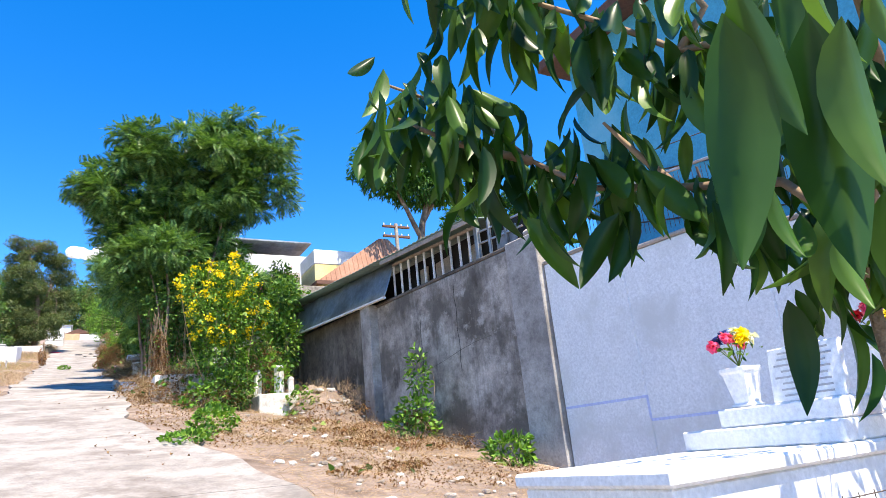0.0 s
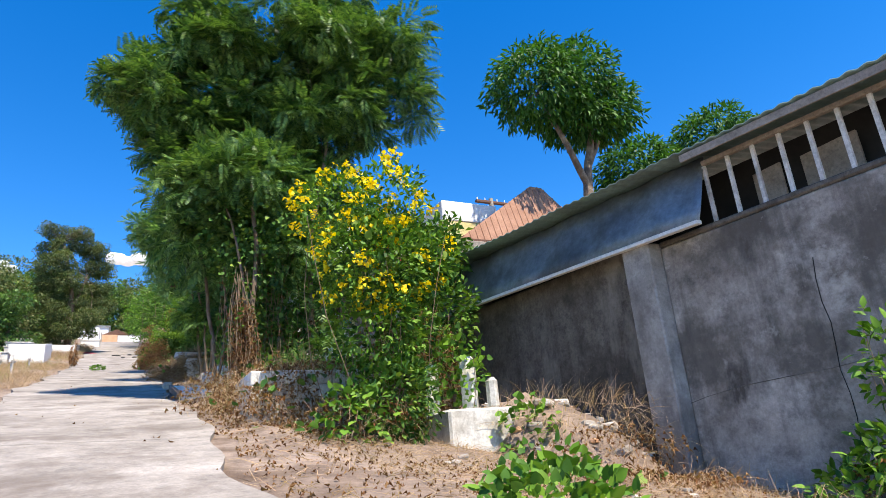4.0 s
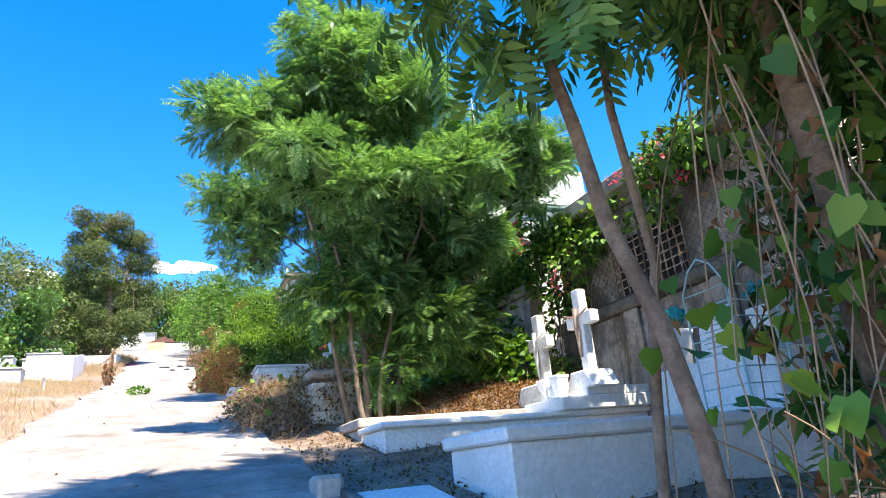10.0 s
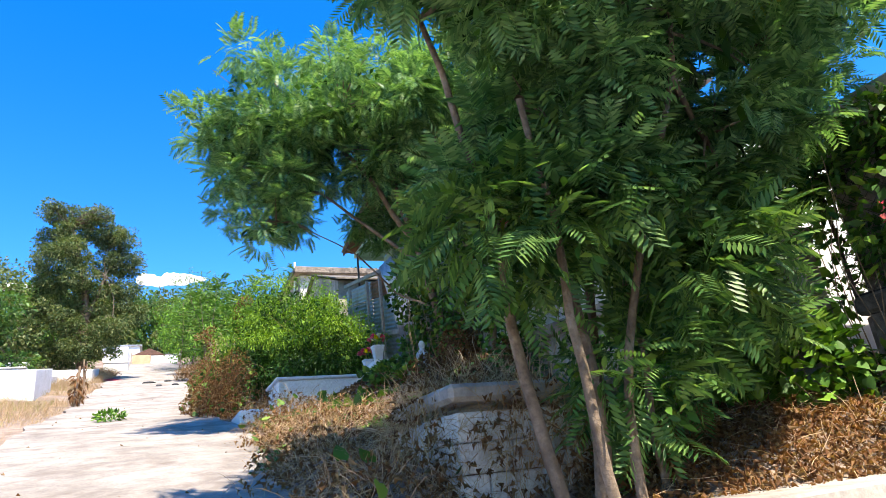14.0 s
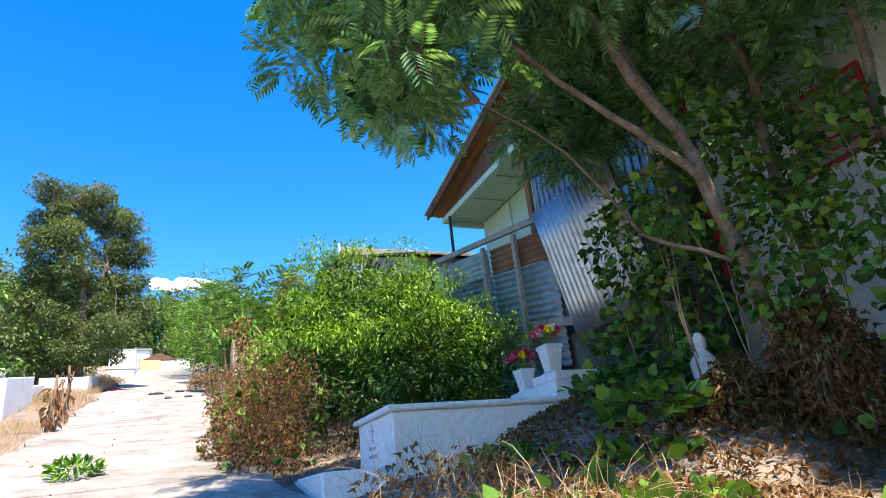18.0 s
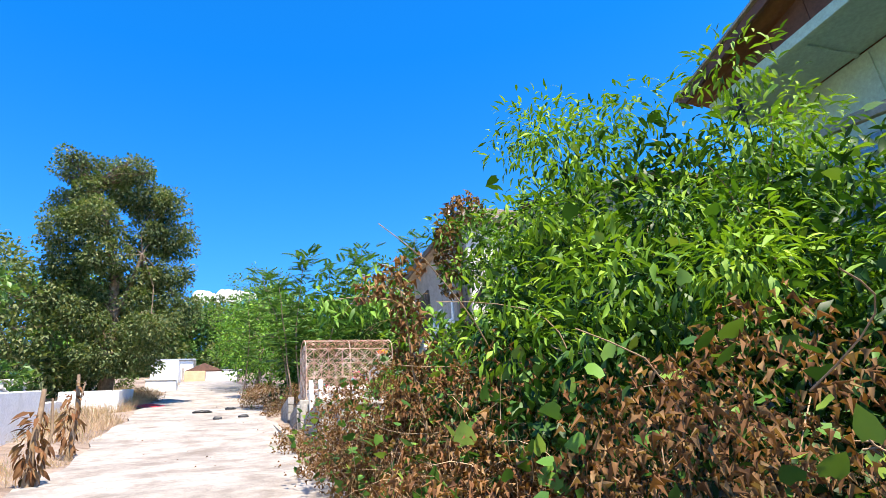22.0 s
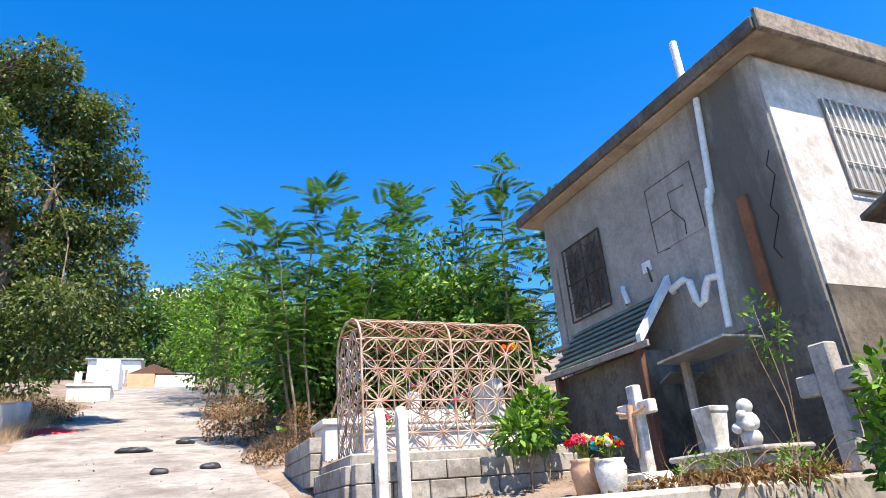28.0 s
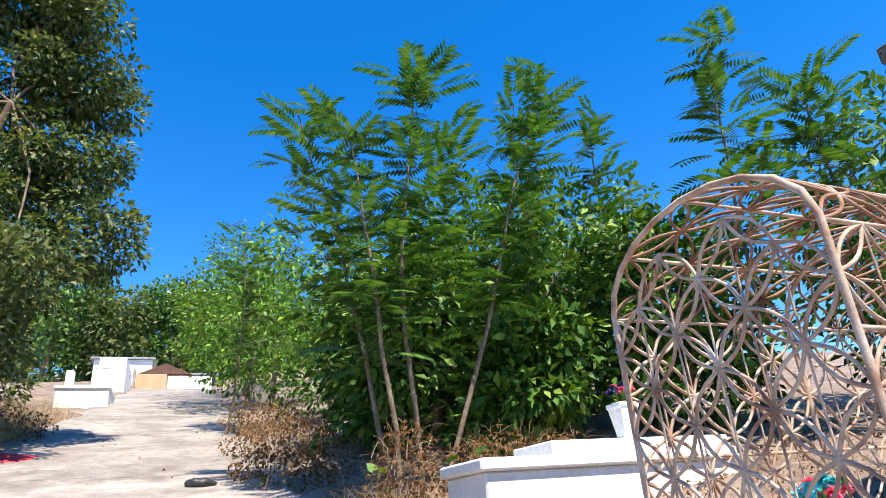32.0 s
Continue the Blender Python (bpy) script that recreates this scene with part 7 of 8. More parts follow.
# ---- graves ----
def tomb(label, x0, x1, y0, y1, top, mat=None, lid=0.07, step=0.0, base=None, name="tomb"):
    """A box tomb at right angles to the lane: body, overhanging lid and perhaps a plinth step."""
    mat = mat or M_WHITE
    zb = min(gz(x0, y0), gz(x1, y0), gz(x0, y1)) - 0.15 if base is None else base
    ob = thing(name, ((x0 + x1) / 2, (y0 + y1) / 2, zb), label, "tomb")
    part("body", box(x0 + 0.05, x1 - 0.02, y0 + 0.05, y1 - 0.05, zb, top - lid - 0.002, 0.015), mat, ob)
    part("lid", box(x0, x1, y0, y1, top - lid, top, 0.018), mat, ob)
    if step:
        part("plinth", box(x0 - step, x1, y0 - step, y1 + step, zb, zb + 0.3, 0.02), mat, ob)
    return ob


def vase(x, y, z, h, w, mat=None, label="tapered white concrete flower vase"):
    ob = thing("vase", (x, y, z), label, "vase")
    bm = bmesh.new()
    rows = [(0.42, 0.0), (0.45, 0.06), (0.34, 0.1), (0.5, 0.85), (0.56, 0.88), (0.56, 1.0), (0.46, 1.0), (0.4, 0.7)]
    rings = []
    for r, t in rows:
        rings.append([bm.verts.new((x + w * r * sx, y + w * r * sy, z + h * t)) for sx, sy in ((-1, -1), (1, -1), (1, 1), (-1, 1))])
    for a, b in zip(rings, rings[1:]):
        for k in range(4):
            bm.faces.new((a[k], a[(k + 1) % 4], b[(k + 1) % 4], b[k]))
    bm.faces.new(rings[0][::-1])
    bm.faces.new(rings[-1])
    bmesh.ops.bevel(bm, geom=list(bm.edges), offset=0.006, segments=1, affect="EDGES", clamp_overlap=True)
    part("body", bm, mat or M_WHITE, ob)
    return ob


def bouquet(x, y, z, r, mats, label, n=9):
    """Artificial flowers: stems, leaves and heads of many petals."""
    ob = thing("bouquet", (x, y, z), label, "flowers")
    stems, k = [], 0
    for i in range(n):
        a = i * 2.4
        q = r * math.sqrt((i + 0.5) / n)
        tip = Vector((x + q * math.cos(a), y + q * math.sin(a), z + r * (1.25 - 0.55 * (q / r) ** 2)))
        stems.append(([Vector((x, y, z - 0.05)), tip], 0.004))
        m = 34
        c = np.tile(np.array(tip)[None], (m, 1)) + rng.normal(0, r * 0.05, (m, 3))
        part("flower_head", scatter("flower_head", PETAL, c, rng.normal(0, 1, (m, 3)) + np.array((0, 0, 0.5)), rng.uniform(0.7, 1.1, m) * r * 9, mats[i % len(mats)]), None, ob)
    hang(new("stem", tubes("stem", stems, L_GRASS, 4)), ob)
    lp = np.array([[x, y, z + r * 0.4]]) + rng.normal(0, r * 0.45, (24, 3)) * np.array((1, 1, 0.5))
    hang(new("foliage", scatter("foliage", LEAF, lp, rng.normal(0, 1, (24, 3)), rng.uniform(0.4, 0.8, 24), L_BROAD)), ob)
    return ob


def cross(x, y, z, h, t, label, mat=None, figure=None, lean=0.0, base=0.25, turn=0.0, reach=0.31, arm=0.62):
    """A standing cross that faces the lane; turn swings it about its foot."""
    mat = mat or M_WHITE
    ob = thing("cross", (x, y, z), label, "cross")
    m = pose(x, y, z, lean, 0, turn)
    part("shaft", box(-t * 0.4, t * 0.4, -t / 2, t / 2, 0, h, 0.012, m=m), mat, ob)
    a = h * reach
    part("arm", box(-t * 0.41, t * 0.41, -a, -t / 2 - 0.002, h * arm, h * arm + t, 0.012, m=m), mat, ob)
    part("arm", box(-t * 0.41, t * 0.41, t / 2 + 0.002, a, h * arm, h * arm + t, 0.012, m=m), mat, ob)
    if base:
        part("base", prism([(-base, 0), (base, 0), (base * 0.55, base * 0.75), (-base * 0.55, base * 0.75)], m @ Vector((-base * 0.7, 0, -0.02)), (0, 1, 0), (0, 0, 1), (1, 0, 0), base * 1.4, 0.02), mat, ob)
    if figure:
        fx = -t * 0.4 - 0.03
        body = [((fx, 0, h * 0.80), 0.035), ((fx - 0.01, 0, h * 0.74), 0.03), ((fx - 0.01, 0.005, h * 0.6), 0.035), ((fx, 0.01, h * 0.5), 0.03), ((fx, 0.01, h * 0.36), 0.02), ((fx, 0.0, h * 0.3), 0.015)]
        lines = [([m @ Vector(p) for p, _ in body], [r for _, r in body])]
        for s in (-1, 1):
            lines.append(([m @ Vector((fx, 0, h * 0.71)), m @ Vector((fx, s * a * 0.5, h * 0.73)), m @ Vector((fx, s * a * 0.9, h * 0.76))], [0.02, 0.016, 0.012]))
        hang(new("relief", tubes("relief", lines, figure, 7)), ob)
    return ob


def plaque(x, y0, y1, z0, z1, parent, lines=7, lean=0.06):
    """A leaning tablet that faces the lane, with rows of unreadable lettering."""
    p = part("tablet", prism([(0, 0), (0.06, 0), (0.06 + lean, z1 - z0), (lean, z1 - z0)], (x, y0, z0), (1, 0, 0), (0, 0, 1), (0, 1, 0), y1 - y0, 0.008), M_WHITE, parent, "white inscribed tablet")
    for k in range(lines):
        z = z1 - (k + 1) * (z1 - z0) / (lines + 1)
        xx = x + lean * (z - z0) / (z1 - z0)
        a, b = y0 + (y1 - y0) * rnd.uniform(0.08, 0.2), y1 - (y1 - y0) * rnd.uniform(0.08, 0.2)
        part("text_line", box(xx - 0.004, xx + 0.004, a, b, z - 0.007, z + 0.007, 0), M_LETTER, p)


# first grave at the foot of the lane
tomb("white painted box tomb with a broad lid", 2.55, 4.95, 2.46, 3.85, 1.27, lid=0.09, base=0.2)
hs = thing("headstone", (4.6, 3.0, 1.27), "white stepped headstone with an inscribed tablet", "headstone")
part("step", box(4.2, 4.85, 2.5, 3.8, 1.273, 1.42, 0.012), M_WHITE, hs)
part("step", box(4.25, 4.85, 2.5, 3.46, 1.423, 1.56, 0.012), M_WHITE, hs)
plaque(4.38, 2.52, 3.06, 1.563, 1.95, hs, 8)
vase(4.42, 3.3, 1.563, 0.3, 0.2)
bouquet(4.42, 3.3, 1.92, 0.17, [L_WHITEP, L_NAVY, L_YELLOW, L_PINK, L_PINK], "artificial flowers in white, blue, yellow and coral", 10)
vase(4.6, 2.28, 1.423, 0.48, 0.24)
bouquet(4.6, 2.28, 1.92, 0.17, [L_REDP, L_PINK, L_YELLOW], "red and coral artificial flowers", 9)
wire = thing("mesh_fence", (3.6, 2.3, 0.4), "welded wire panel standing before the tomb", "fence")
for i in range(14):
    x = 2.7 + i * 0.16
    part("wire", tubes("wire", [([(x, 2.3, 0.25), (x, 2.3, 1.02)], 0.004)], M_IRON, 4), M_IRON, wire)
for i in range(6):
    z = 0.3 + i * 0.14
    part("wire", tubes("wire", [([(2.65, 2.295, z), (4.9, 2.295, z)], 0.004)], M_IRON, 4), M_IRON, wire)

# old tombs under the flowering bush
def block_course(parent, x0, x1, y, z0, rows_, mat, axis="x", bw=0.4, bh=0.19):
    """Hollow blocks laid in courses, each a piece of its own, along x (at y) or along y (at x0 = x1)."""
    for r in range(rows_):
        a = x0 - (0.2 if r % 2 else 0)
        while a < x1 - 0.02:
            p0, p1 = max(a, x0), min(a + bw - 0.012, x1)
            if p1 - p0 > 0.05:
                z = z0 + r * (bh + 0.008)
                d = rnd.uniform(-0.006, 0.006)
                if axis == "x":
                    part("block", box(p0, p1, y + d, y + 0.16, z, z + bh, 0.01), mat, parent)
                else:
                    part("block", box(y + d, y + 0.16, p0, p1, z, z + bh, 0.01), mat, parent)
            a += bw


old = thing("old_tomb", (2.4, 18.5, gz(2.4, 18.5)), "low tomb of whitewashed blocks under dry straw", "tomb")
part("core", box(1.65, 3.6, 17.75, 19.2, 2.9, 3.98, 0.02), M_BLOCK, old)
block_course(old, 1.6, 3.6, 17.58, 3.2, 4, M_WHITE_OLD)
block_course(old, 17.6, 19.2, 1.47, 3.2, 4, M_WHITE_OLD, "y")
old = thing("old_tomb", (4.1, 16.6, gz(4.1, 16.6)), "peeling white tomb base with broken uprights", "tomb")
part("body", box(3.75, 4.75, 16.3, 17.2, 2.0, 3.25, 0.03), M_WHITE_OLD, old)
part("upright", box(4.3, 4.55, 16.85, 17.0, 3.253, 4.05, 0.06), M_WHITE_OLD, old)
part("upright", box(3.8, 4.0, 17.0, 17.12, 3.253, 3.95, 0.05), M_WHITE_OLD, old)
part("upright", box(4.6, 4.74, 16.6, 16.8, 3.253, 3.7, 0.05), M_WHITE_OLD, old)
old = thing("old_tomb", (4.6, 20.7, gz(4.6, 20.7)), "ruined white grave with a broken headstone in creeper", "tomb")
part("body", box(4.2, 5.3, 20.3, 21.3, 3.7, 4.35, 0.03), M_BLOCK, old)
part("step", box(4.5, 5.3, 20.35, 21.1, 4.353, 4.6, 0.03), M_WHITE_OLD, old)
part("headstone", prism([(20.42, 4.6), (21.0, 4.6), (20.98, 5.2), (20.9, 5.25), (20.93, 5.5), (20.8, 5.62), (20.62, 5.75), (20.45, 5.55), (20.5, 5.3), (20.36, 5.1)], (4.75, 0, 0), (0, 1, 0), (0, 0, 1), (1, 0, 0), 0.22, 0.03), M_WHITE_OLD, old, "broken peeling headstone")
dry_heap((4.6, 20.6, 4.6), "dry creeper hanging on the broken headstone", [((4.65, 20.6, 5.0), (0.15, 0.35, 0.4)), ((4.4, 20.7, 4.5), (0.4, 0.5, 0.15))], 700, 500, green=120)

# row of white tombs with crosses
t2 = tomb("long whitewashed tomb with a stepped lid", 1.78, 5.4, 23.5, 24.6, 5.04, lid=0.1)
t3 = tomb("white tomb carrying a crucifix", 1.8, 5.4, 26.3, 27.22, 5.34, lid=0.07)
tomb("old grey stained tomb edge", 1.83, 4.7, 27.28, 28.4, 5.48, mat=M_GREY, lid=0.12)
part("step", box(4.05, 5.4, 26.24, 27.15, 5.343, 5.5, 0.012), M_WHITE, t3)
part("step", box(4.45, 5.4, 26.26, 26.72, 5.503, 5.61, 0.012), M_WHITE, t3)
cross(4.66, 26.42, 5.613, 1.27, 0.16, "tall white cross with a bronze figure relief", figure=M_RUST_BAR, base=0.3, reach=0.22)
cross(4.56, 27.34, 5.483, 1.28, 0.16, "weathered white cross with a worn relief", M_WHITE_OLD, figure=M_WHITE_OLD, base=0.42, reach=0.2)
vase(4.34, 27.02, 5.503, 0.3, 0.17)
vase(4.3, 26.62, 5.503, 0.3, 0.17)
ob = thing("statue", (4.32, 26.8, 5.503), "small white crouching angel statue", "statue")
bm = bmesh.new()
for c, r in (((4.34, 26.82, 5.6), 0.1), ((4.32, 26.78, 5.75), 0.06), ((4.36, 26.9, 5.7), 0.075), ((4.3, 26.74, 5.55), 0.06), ((4.3, 26.9, 5.55), 0.06)):
    bmesh.ops.create_icosphere(bm, subdivisions=2, radius=r, matrix=Matrix.Translation(c))
part("figure", bm, M_WHITE, ob, smooth=True)
part("step", box(4.65, 5.4, 23.7, 25.3, 4.6, 5.59, 0.012), M_WHITE, t2)
hs = thing("headstone", (4.9, 24.5, 5.59), "white headstone with an inscribed tablet", "headstone")
part("body", box(4.78, 5.1, 24.2, 24.74, 5.593, 5.66, 0.012), M_WHITE, hs)
plaque(4.82, 24.24, 24.7, 5.663, 6.12, hs, 7)
vase(4.84, 25.02, 5.593, 0.42, 0.24)
bouquet(4.84, 25.02, 6.03, 0.17, [L_BLUEP], "bunch of turquoise artificial flowers", 9)
vase(4.95, 23.9, 5.593, 0.4, 0.24)
bouquet(4.95, 23.9, 6.01, 0.17, [L_BLUEP, L_BLUEP, L_WHITEP], "turquoise and white artificial flowers", 9)
cg = thing("grave_trellis", (4.3, 23.75, 5.04), "arched pale turquoise metal grave trellis", "trellis")
M_TURQ = surface("turquoise_paint", [(0.30, 0.50, 0.50), (0.42, 0.62, 0.60)], 5, 30, 0.5, 0.1)
for y in (23.5, 24.0):
    for x in (4.05, 4.6):
        part("bar", tubes("bar", [([(x, y, 5.043), (x, y, 6.1), (x, y + (0.12 if y < 23.7 else -0.12), 6.3), (x, 23.75, 6.38)], 0.01)], M_TURQ, 6), M_TURQ, cg)
for k in range(8):
    z = 5.1 + k * 0.14
    part("rung", tubes("rung", [([(4.05, 23.5, z), (4.05, 24.0, z)], 0.007)], M_TURQ, 5), M_TURQ, cg)
    part("rung", tubes("rung", [([(4.05, 23.5, z), (4.6, 23.5, z)], 0.007)], M_TURQ, 5), M_TURQ, cg)
kerb = thing("grave_slab", (1.2, 22.4, gz(1.2, 22.4)), "low white slab at the lane's edge", "slab")
part("slab", box(0.95, 1.5, 21.9, 24.2, 4.1, 4.28, 0.015, slope=0.19), M_WHITE, kerb)
part("kerb", box(0.86, 0.94, 21.9, 24.3, 4.05, 4.3, 0.015, slope=0.19), M_GREY_DARK, kerb)
part("kerb_stone", box(0.75, 0.95, 24.5, 24.85, 4.5, 4.85, 0.03), M_GREY, kerb)

# block tomb covered with dead stems, stacked slabs
bt = thing("old_tomb", (1.9, 29.6, gz(1.9, 29.6)), "rough block tomb draped with dead stems", "tomb")
part("core", box(1.75, 3.0, 28.95, 29.85, 5.2, 6.2, 0.03), M_BLOCK, bt)
block_course(bt, 28.9, 29.9, 1.58, 5.35, 4, M_WHITE_OLD, "y")
block_course(bt, 1.6, 3.0, 28.76, 5.35, 4, M_WHITE_OLD)
part("cap", box(1.55, 3.05, 28.72, 29.95, 6.2, 6.32, 0.03), M_GREY, bt)
dry_heap((1.6, 29.4, 5.5), "dead stems hanging over the block tomb", [((1.5, 29.3, 5.95), (0.25, 0.6, 0.4)), ((2.2, 28.7, 5.95), (0.6, 0.22, 0.4)), ((2.0, 29.3, 6.35), (0.6, 0.5, 0.12))], 500, 2600)
st = thing("stacked_slabs", (3.4, 30.1, 5.9), "stack of weathered white concrete slabs", "slabs")
for k in range(4):
    part("slab", box(2.35 + 0.09 * k, 4.8, 29.95 + 0.05 * k, 30.75, 5.72 + 0.17 * k, 5.87 + 0.17 * k, 0.02), M_WHITE_OLD, st)
for x, y, z0, h in ((4.0, 33.3, 6.95, 0.3), (4.45, 33.0, 7.05, 0.24)):
    ob = thing("grave_marker", (x, y, z0), "small broken white grave marker", "grave marker")
    part("stone", prism([(-0.09, 0), (0.09, 0), (0.08, h * 0.7), (0.05, h), (-0.06, h * 0.96), (-0.1, h * 0.72)], (x, y, z0 - 0.15), (0, 1, 0), (0, 0, 1), (1, 0, 0), 0.1, 0.015), M_WHITE_OLD, ob)
sv = thing("statue", (4.05, 35.2, 7.45), "small white robed statue under the trees", "statue")
sv.parent = None
bm = bmesh.new()
rings = []
for r, z in ((0.13, 0.0), (0.14, 0.08), (0.11, 0.3), (0.12, 0.5), (0.13, 0.62), (0.07, 0.7), (0.045, 0.73), (0.06, 0.78), (0.065, 0.84), (0.03, 0.9)):
    rings.append([bm.verts.new((4.05 + r * math.cos(k * 0.7854), 35.2 + 0.8 * r * math.sin(k * 0.7854), 7.3 + z * 0.87)) for k in range(8)])
for a, b in zip(rings, rings[1:]):
    for k in range(8):
        bm.faces.new((a[k], a[(k + 1) % 8], b[(k + 1) % 8], b[k]))
part("figure", bm, M_WHITE_OLD, sv, smooth=True)
ob = thing("pedestal", (4.05, 35.2, 7.0), "rough broken pedestal under the statue", "pedestal")
part("block", box(3.85, 4.3, 35.0, 35.4, 6.8, 7.297, 0.04), M_BLOCK, ob)

# white tomb with two vases below the green house
tl = tomb("white painted tomb with a grey lid edge", 1.8, 4.45, 37.0, 38.3, 7.86, lid=0.06, base=6.9)
part("step", box(1.15, 1.75, 37.0, 38.4, 7.05, 7.3, 0.02), M_WHITE, tl)
part("mark", box(1.844, 1.8495, 37.72, 37.74, 7.56, 7.76, 0), M_LETTER, tl)
part("mark", box(1.844, 1.8495, 37.68, 37.78, 7.68, 7.7, 0), M_LETTER, tl)
for z in (7.5, 7.42):
    part("text_line", box(1.844, 1.8495, 37.6, 37.88, z, z + 0.03, 0), M_LETTER, tl)
hs = thing("headstone", (3.9, 37.5, 7.86), "white stepped headstone block", "headstone")
part("step", box(3.75, 4.4, 37.06, 38.1, 7.863, 8.04, 0.012), M_WHITE, hs)
part("step", box(3.78, 4.4, 37.08, 37.6, 8.043, 8.15, 0.012), M_WHITE, hs)
vase(3.9, 37.95, 8.043, 0.28, 0.19)
bouquet(3.9, 37.95, 8.34, 0.17, [L_PINK, L_PINK, L_PINK, L_YELLOW], "pink and yellow artificial flowers", 10)
vase(3.95, 37.38, 8.153, 0.34, 0.21)
bouquet(3.95, 37.38, 8.51, 0.17, [L_PINK, L_PINK, L_WHITEP, L_YELLOW], "pink and lilac artificial flowers", 10)

# ---- graves before the concrete house ----
pl = thing("grave_platform", (2.8, 49.6, 10.0), "weathered concrete grave platform with straw", "grave")
part("slab", box(1.5, 4.5, 49.5, 51.7, 9.4, 10.38, 0.03), M_BLOCK, pl)
gv1 = tomb("grey concrete grave with a pale worn top", 1.6, 4.5, 48.3, 49.4, 10.12, mat=M_BLOCK, lid=0.08)
part("block", box(1.25, 1.5, 47.75, 48.15, 8.9, 9.75, 0.02), M_BLOCK, gv1)
cross(4.05, 51.62, 10.383, 0.97, 0.125, "pale cross with a small figure relief", M_WHITE_OLD, figure=M_POT, base=0.24, reach=0.25, arm=0.7)
cross(4.4, 49.8, 10.383, 0.93, 0.16, "dark weathered concrete cross", M_BLOCK, base=0.0, reach=0.28, arm=0.6)
tomb("rough grey kerb stone with straw", 3.75, 4.3, 50.0, 51.0, 10.62, mat=M_BLOCK, lid=0.05, base=10.383)
vase(4.0, 50.66, 10.623, 0.36, 0.19, M_WHITE_OLD, "large pale concrete urn")
ch_ = thing("statue", (4.0, 50.3, 10.70), "small white cherub statue", "statue")
bm = bmesh.new()
for c, r in (((4.0, 50.30, 10.81), 0.085), ((4.0, 50.30, 10.93), 0.062), ((3.93, 50.35, 10.77), 0.045), ((3.94, 50.25, 10.78), 0.045), ((3.95, 50.30, 10.86), 0.045), ((4.0, 50.30, 10.69), 0.08)):
    bmesh.ops.create_icosphere(bm, subdivisions=2, radius=r, matrix=Matrix.Translation(c))
part("figure", bm, M_WHITE_OLD, ch_, smooth=True)


def round_pot(x, y, z, h, r, mat, label):
    ob = thing("flower_pot", (x, y, z), label, "flower pot")
    bm = bmesh.new()
    rings = []
    for q, t in ((0.7, 0), (0.78, 0.04), (0.95, 0.5), (1.0, 0.75), (0.86, 0.9), (0.98, 1.0), (0.85, 1.0), (0.75, 0.7)):
        rings.append([bm.verts.new((x + r * q * math.cos(k * 0.5236), y + r * q * math.sin(k * 0.5236), z + h * t)) for k in range(12)])
    for a, b in zip(rings, rings[1:]):
        for k in range(12):
            bm.faces.new((a[k], a[(k + 1) % 12], b[(k + 1) % 12], b[k]))
    bm.faces.new(rings[0][::-1])
    bm.faces.new(rings[-1])
    part("body", bm, mat, ob, smooth=True)
    return ob


round_pot(3.58, 51.95, 10.383, 0.33, 0.15, M_POT, "orange-brown clay flower pot")
bouquet(3.58, 51.95, 10.75, 0.14, [L_REDP, L_PINK, L_WHITEP], "red and pink artificial roses", 12)
round_pot(3.62, 51.62, 10.383, 0.3, 0.15, M_WHITE_OLD, "white round flower pot")
bouquet(3.62, 51.62, 10.71, 0.13, [L_YELLOW, L_BLUEP, L_REDP, L_WHITEP], "bunch of multicoloured artificial flowers", 11)

# plinth of blocks, white posts and the caged grave
cp = thing("cage_plinth", (2.9, 53.2, 10.2), "plinth of grey concrete blocks", "plinth")
part("core", box(1.72, 4.4, 53.2, 54.7, 9.6, 10.70, 0.02), M_BLOCK, cp)
part("cap", box(1.6, 4.35, 53.2, 54.62, 10.703, 10.98, 0.02), M_BLOCK, cp)
block_course(cp, 1.6, 4.4, 53.02, 10.08, 4, M_BLOCK)
block_course(cp, 53.2, 54.7, 1.54, 10.08, 4, M_BLOCK, "y")
for x, y in ((1.84, 52.92), (2.05, 52.85)):
    ob = thing("grave_post", (x, y, 10.1), "small white pointed grave post", "grave post", "white grave posts")
    part("post", prism([(-0.075, 0), (0.075, 0), (0.06, 1.3), (0, 1.42), (-0.06, 1.3)], (x - 0.05, y, 9.98), (0, 1, 0), (0, 0, 1), (1, 0, 0), 0.1, 0.01), M_WHITE_OLD, ob)
cage = thing("grave_cage", (2.85, 53.9, 11.0), "rusty vaulted iron cage of petal-patterned bars over a grave", "grave cage")
CX0, CX1, CY0, CY1, CZ0, CZS = 1.78, 3.98, 53.3, 54.4, 11.0, 12.24
RAD = (CY1 - CY0) / 2
RISE = 0.34
SIDE, ARC = CZS - CZ0, 1.44
girth = 2 * SIDE + ARC


def vault(s, x):
    """A point on the cage's skin, s metres round from the foot of its lower side."""
    if s < SIDE:
        return Vector((x, CY0, CZ0 + s))
    s -= SIDE
    if s < ARC:
        a = math.pi * s / ARC
        return Vector((x, CY0 + RAD - RAD * math.cos(a), CZS + RISE * math.sin(a)))
    return Vector((x, CY1, CZS - (s - ARC)))


def end_wall(a, b):
    return Vector((CX0, CY0 + a, CZ0 + b))


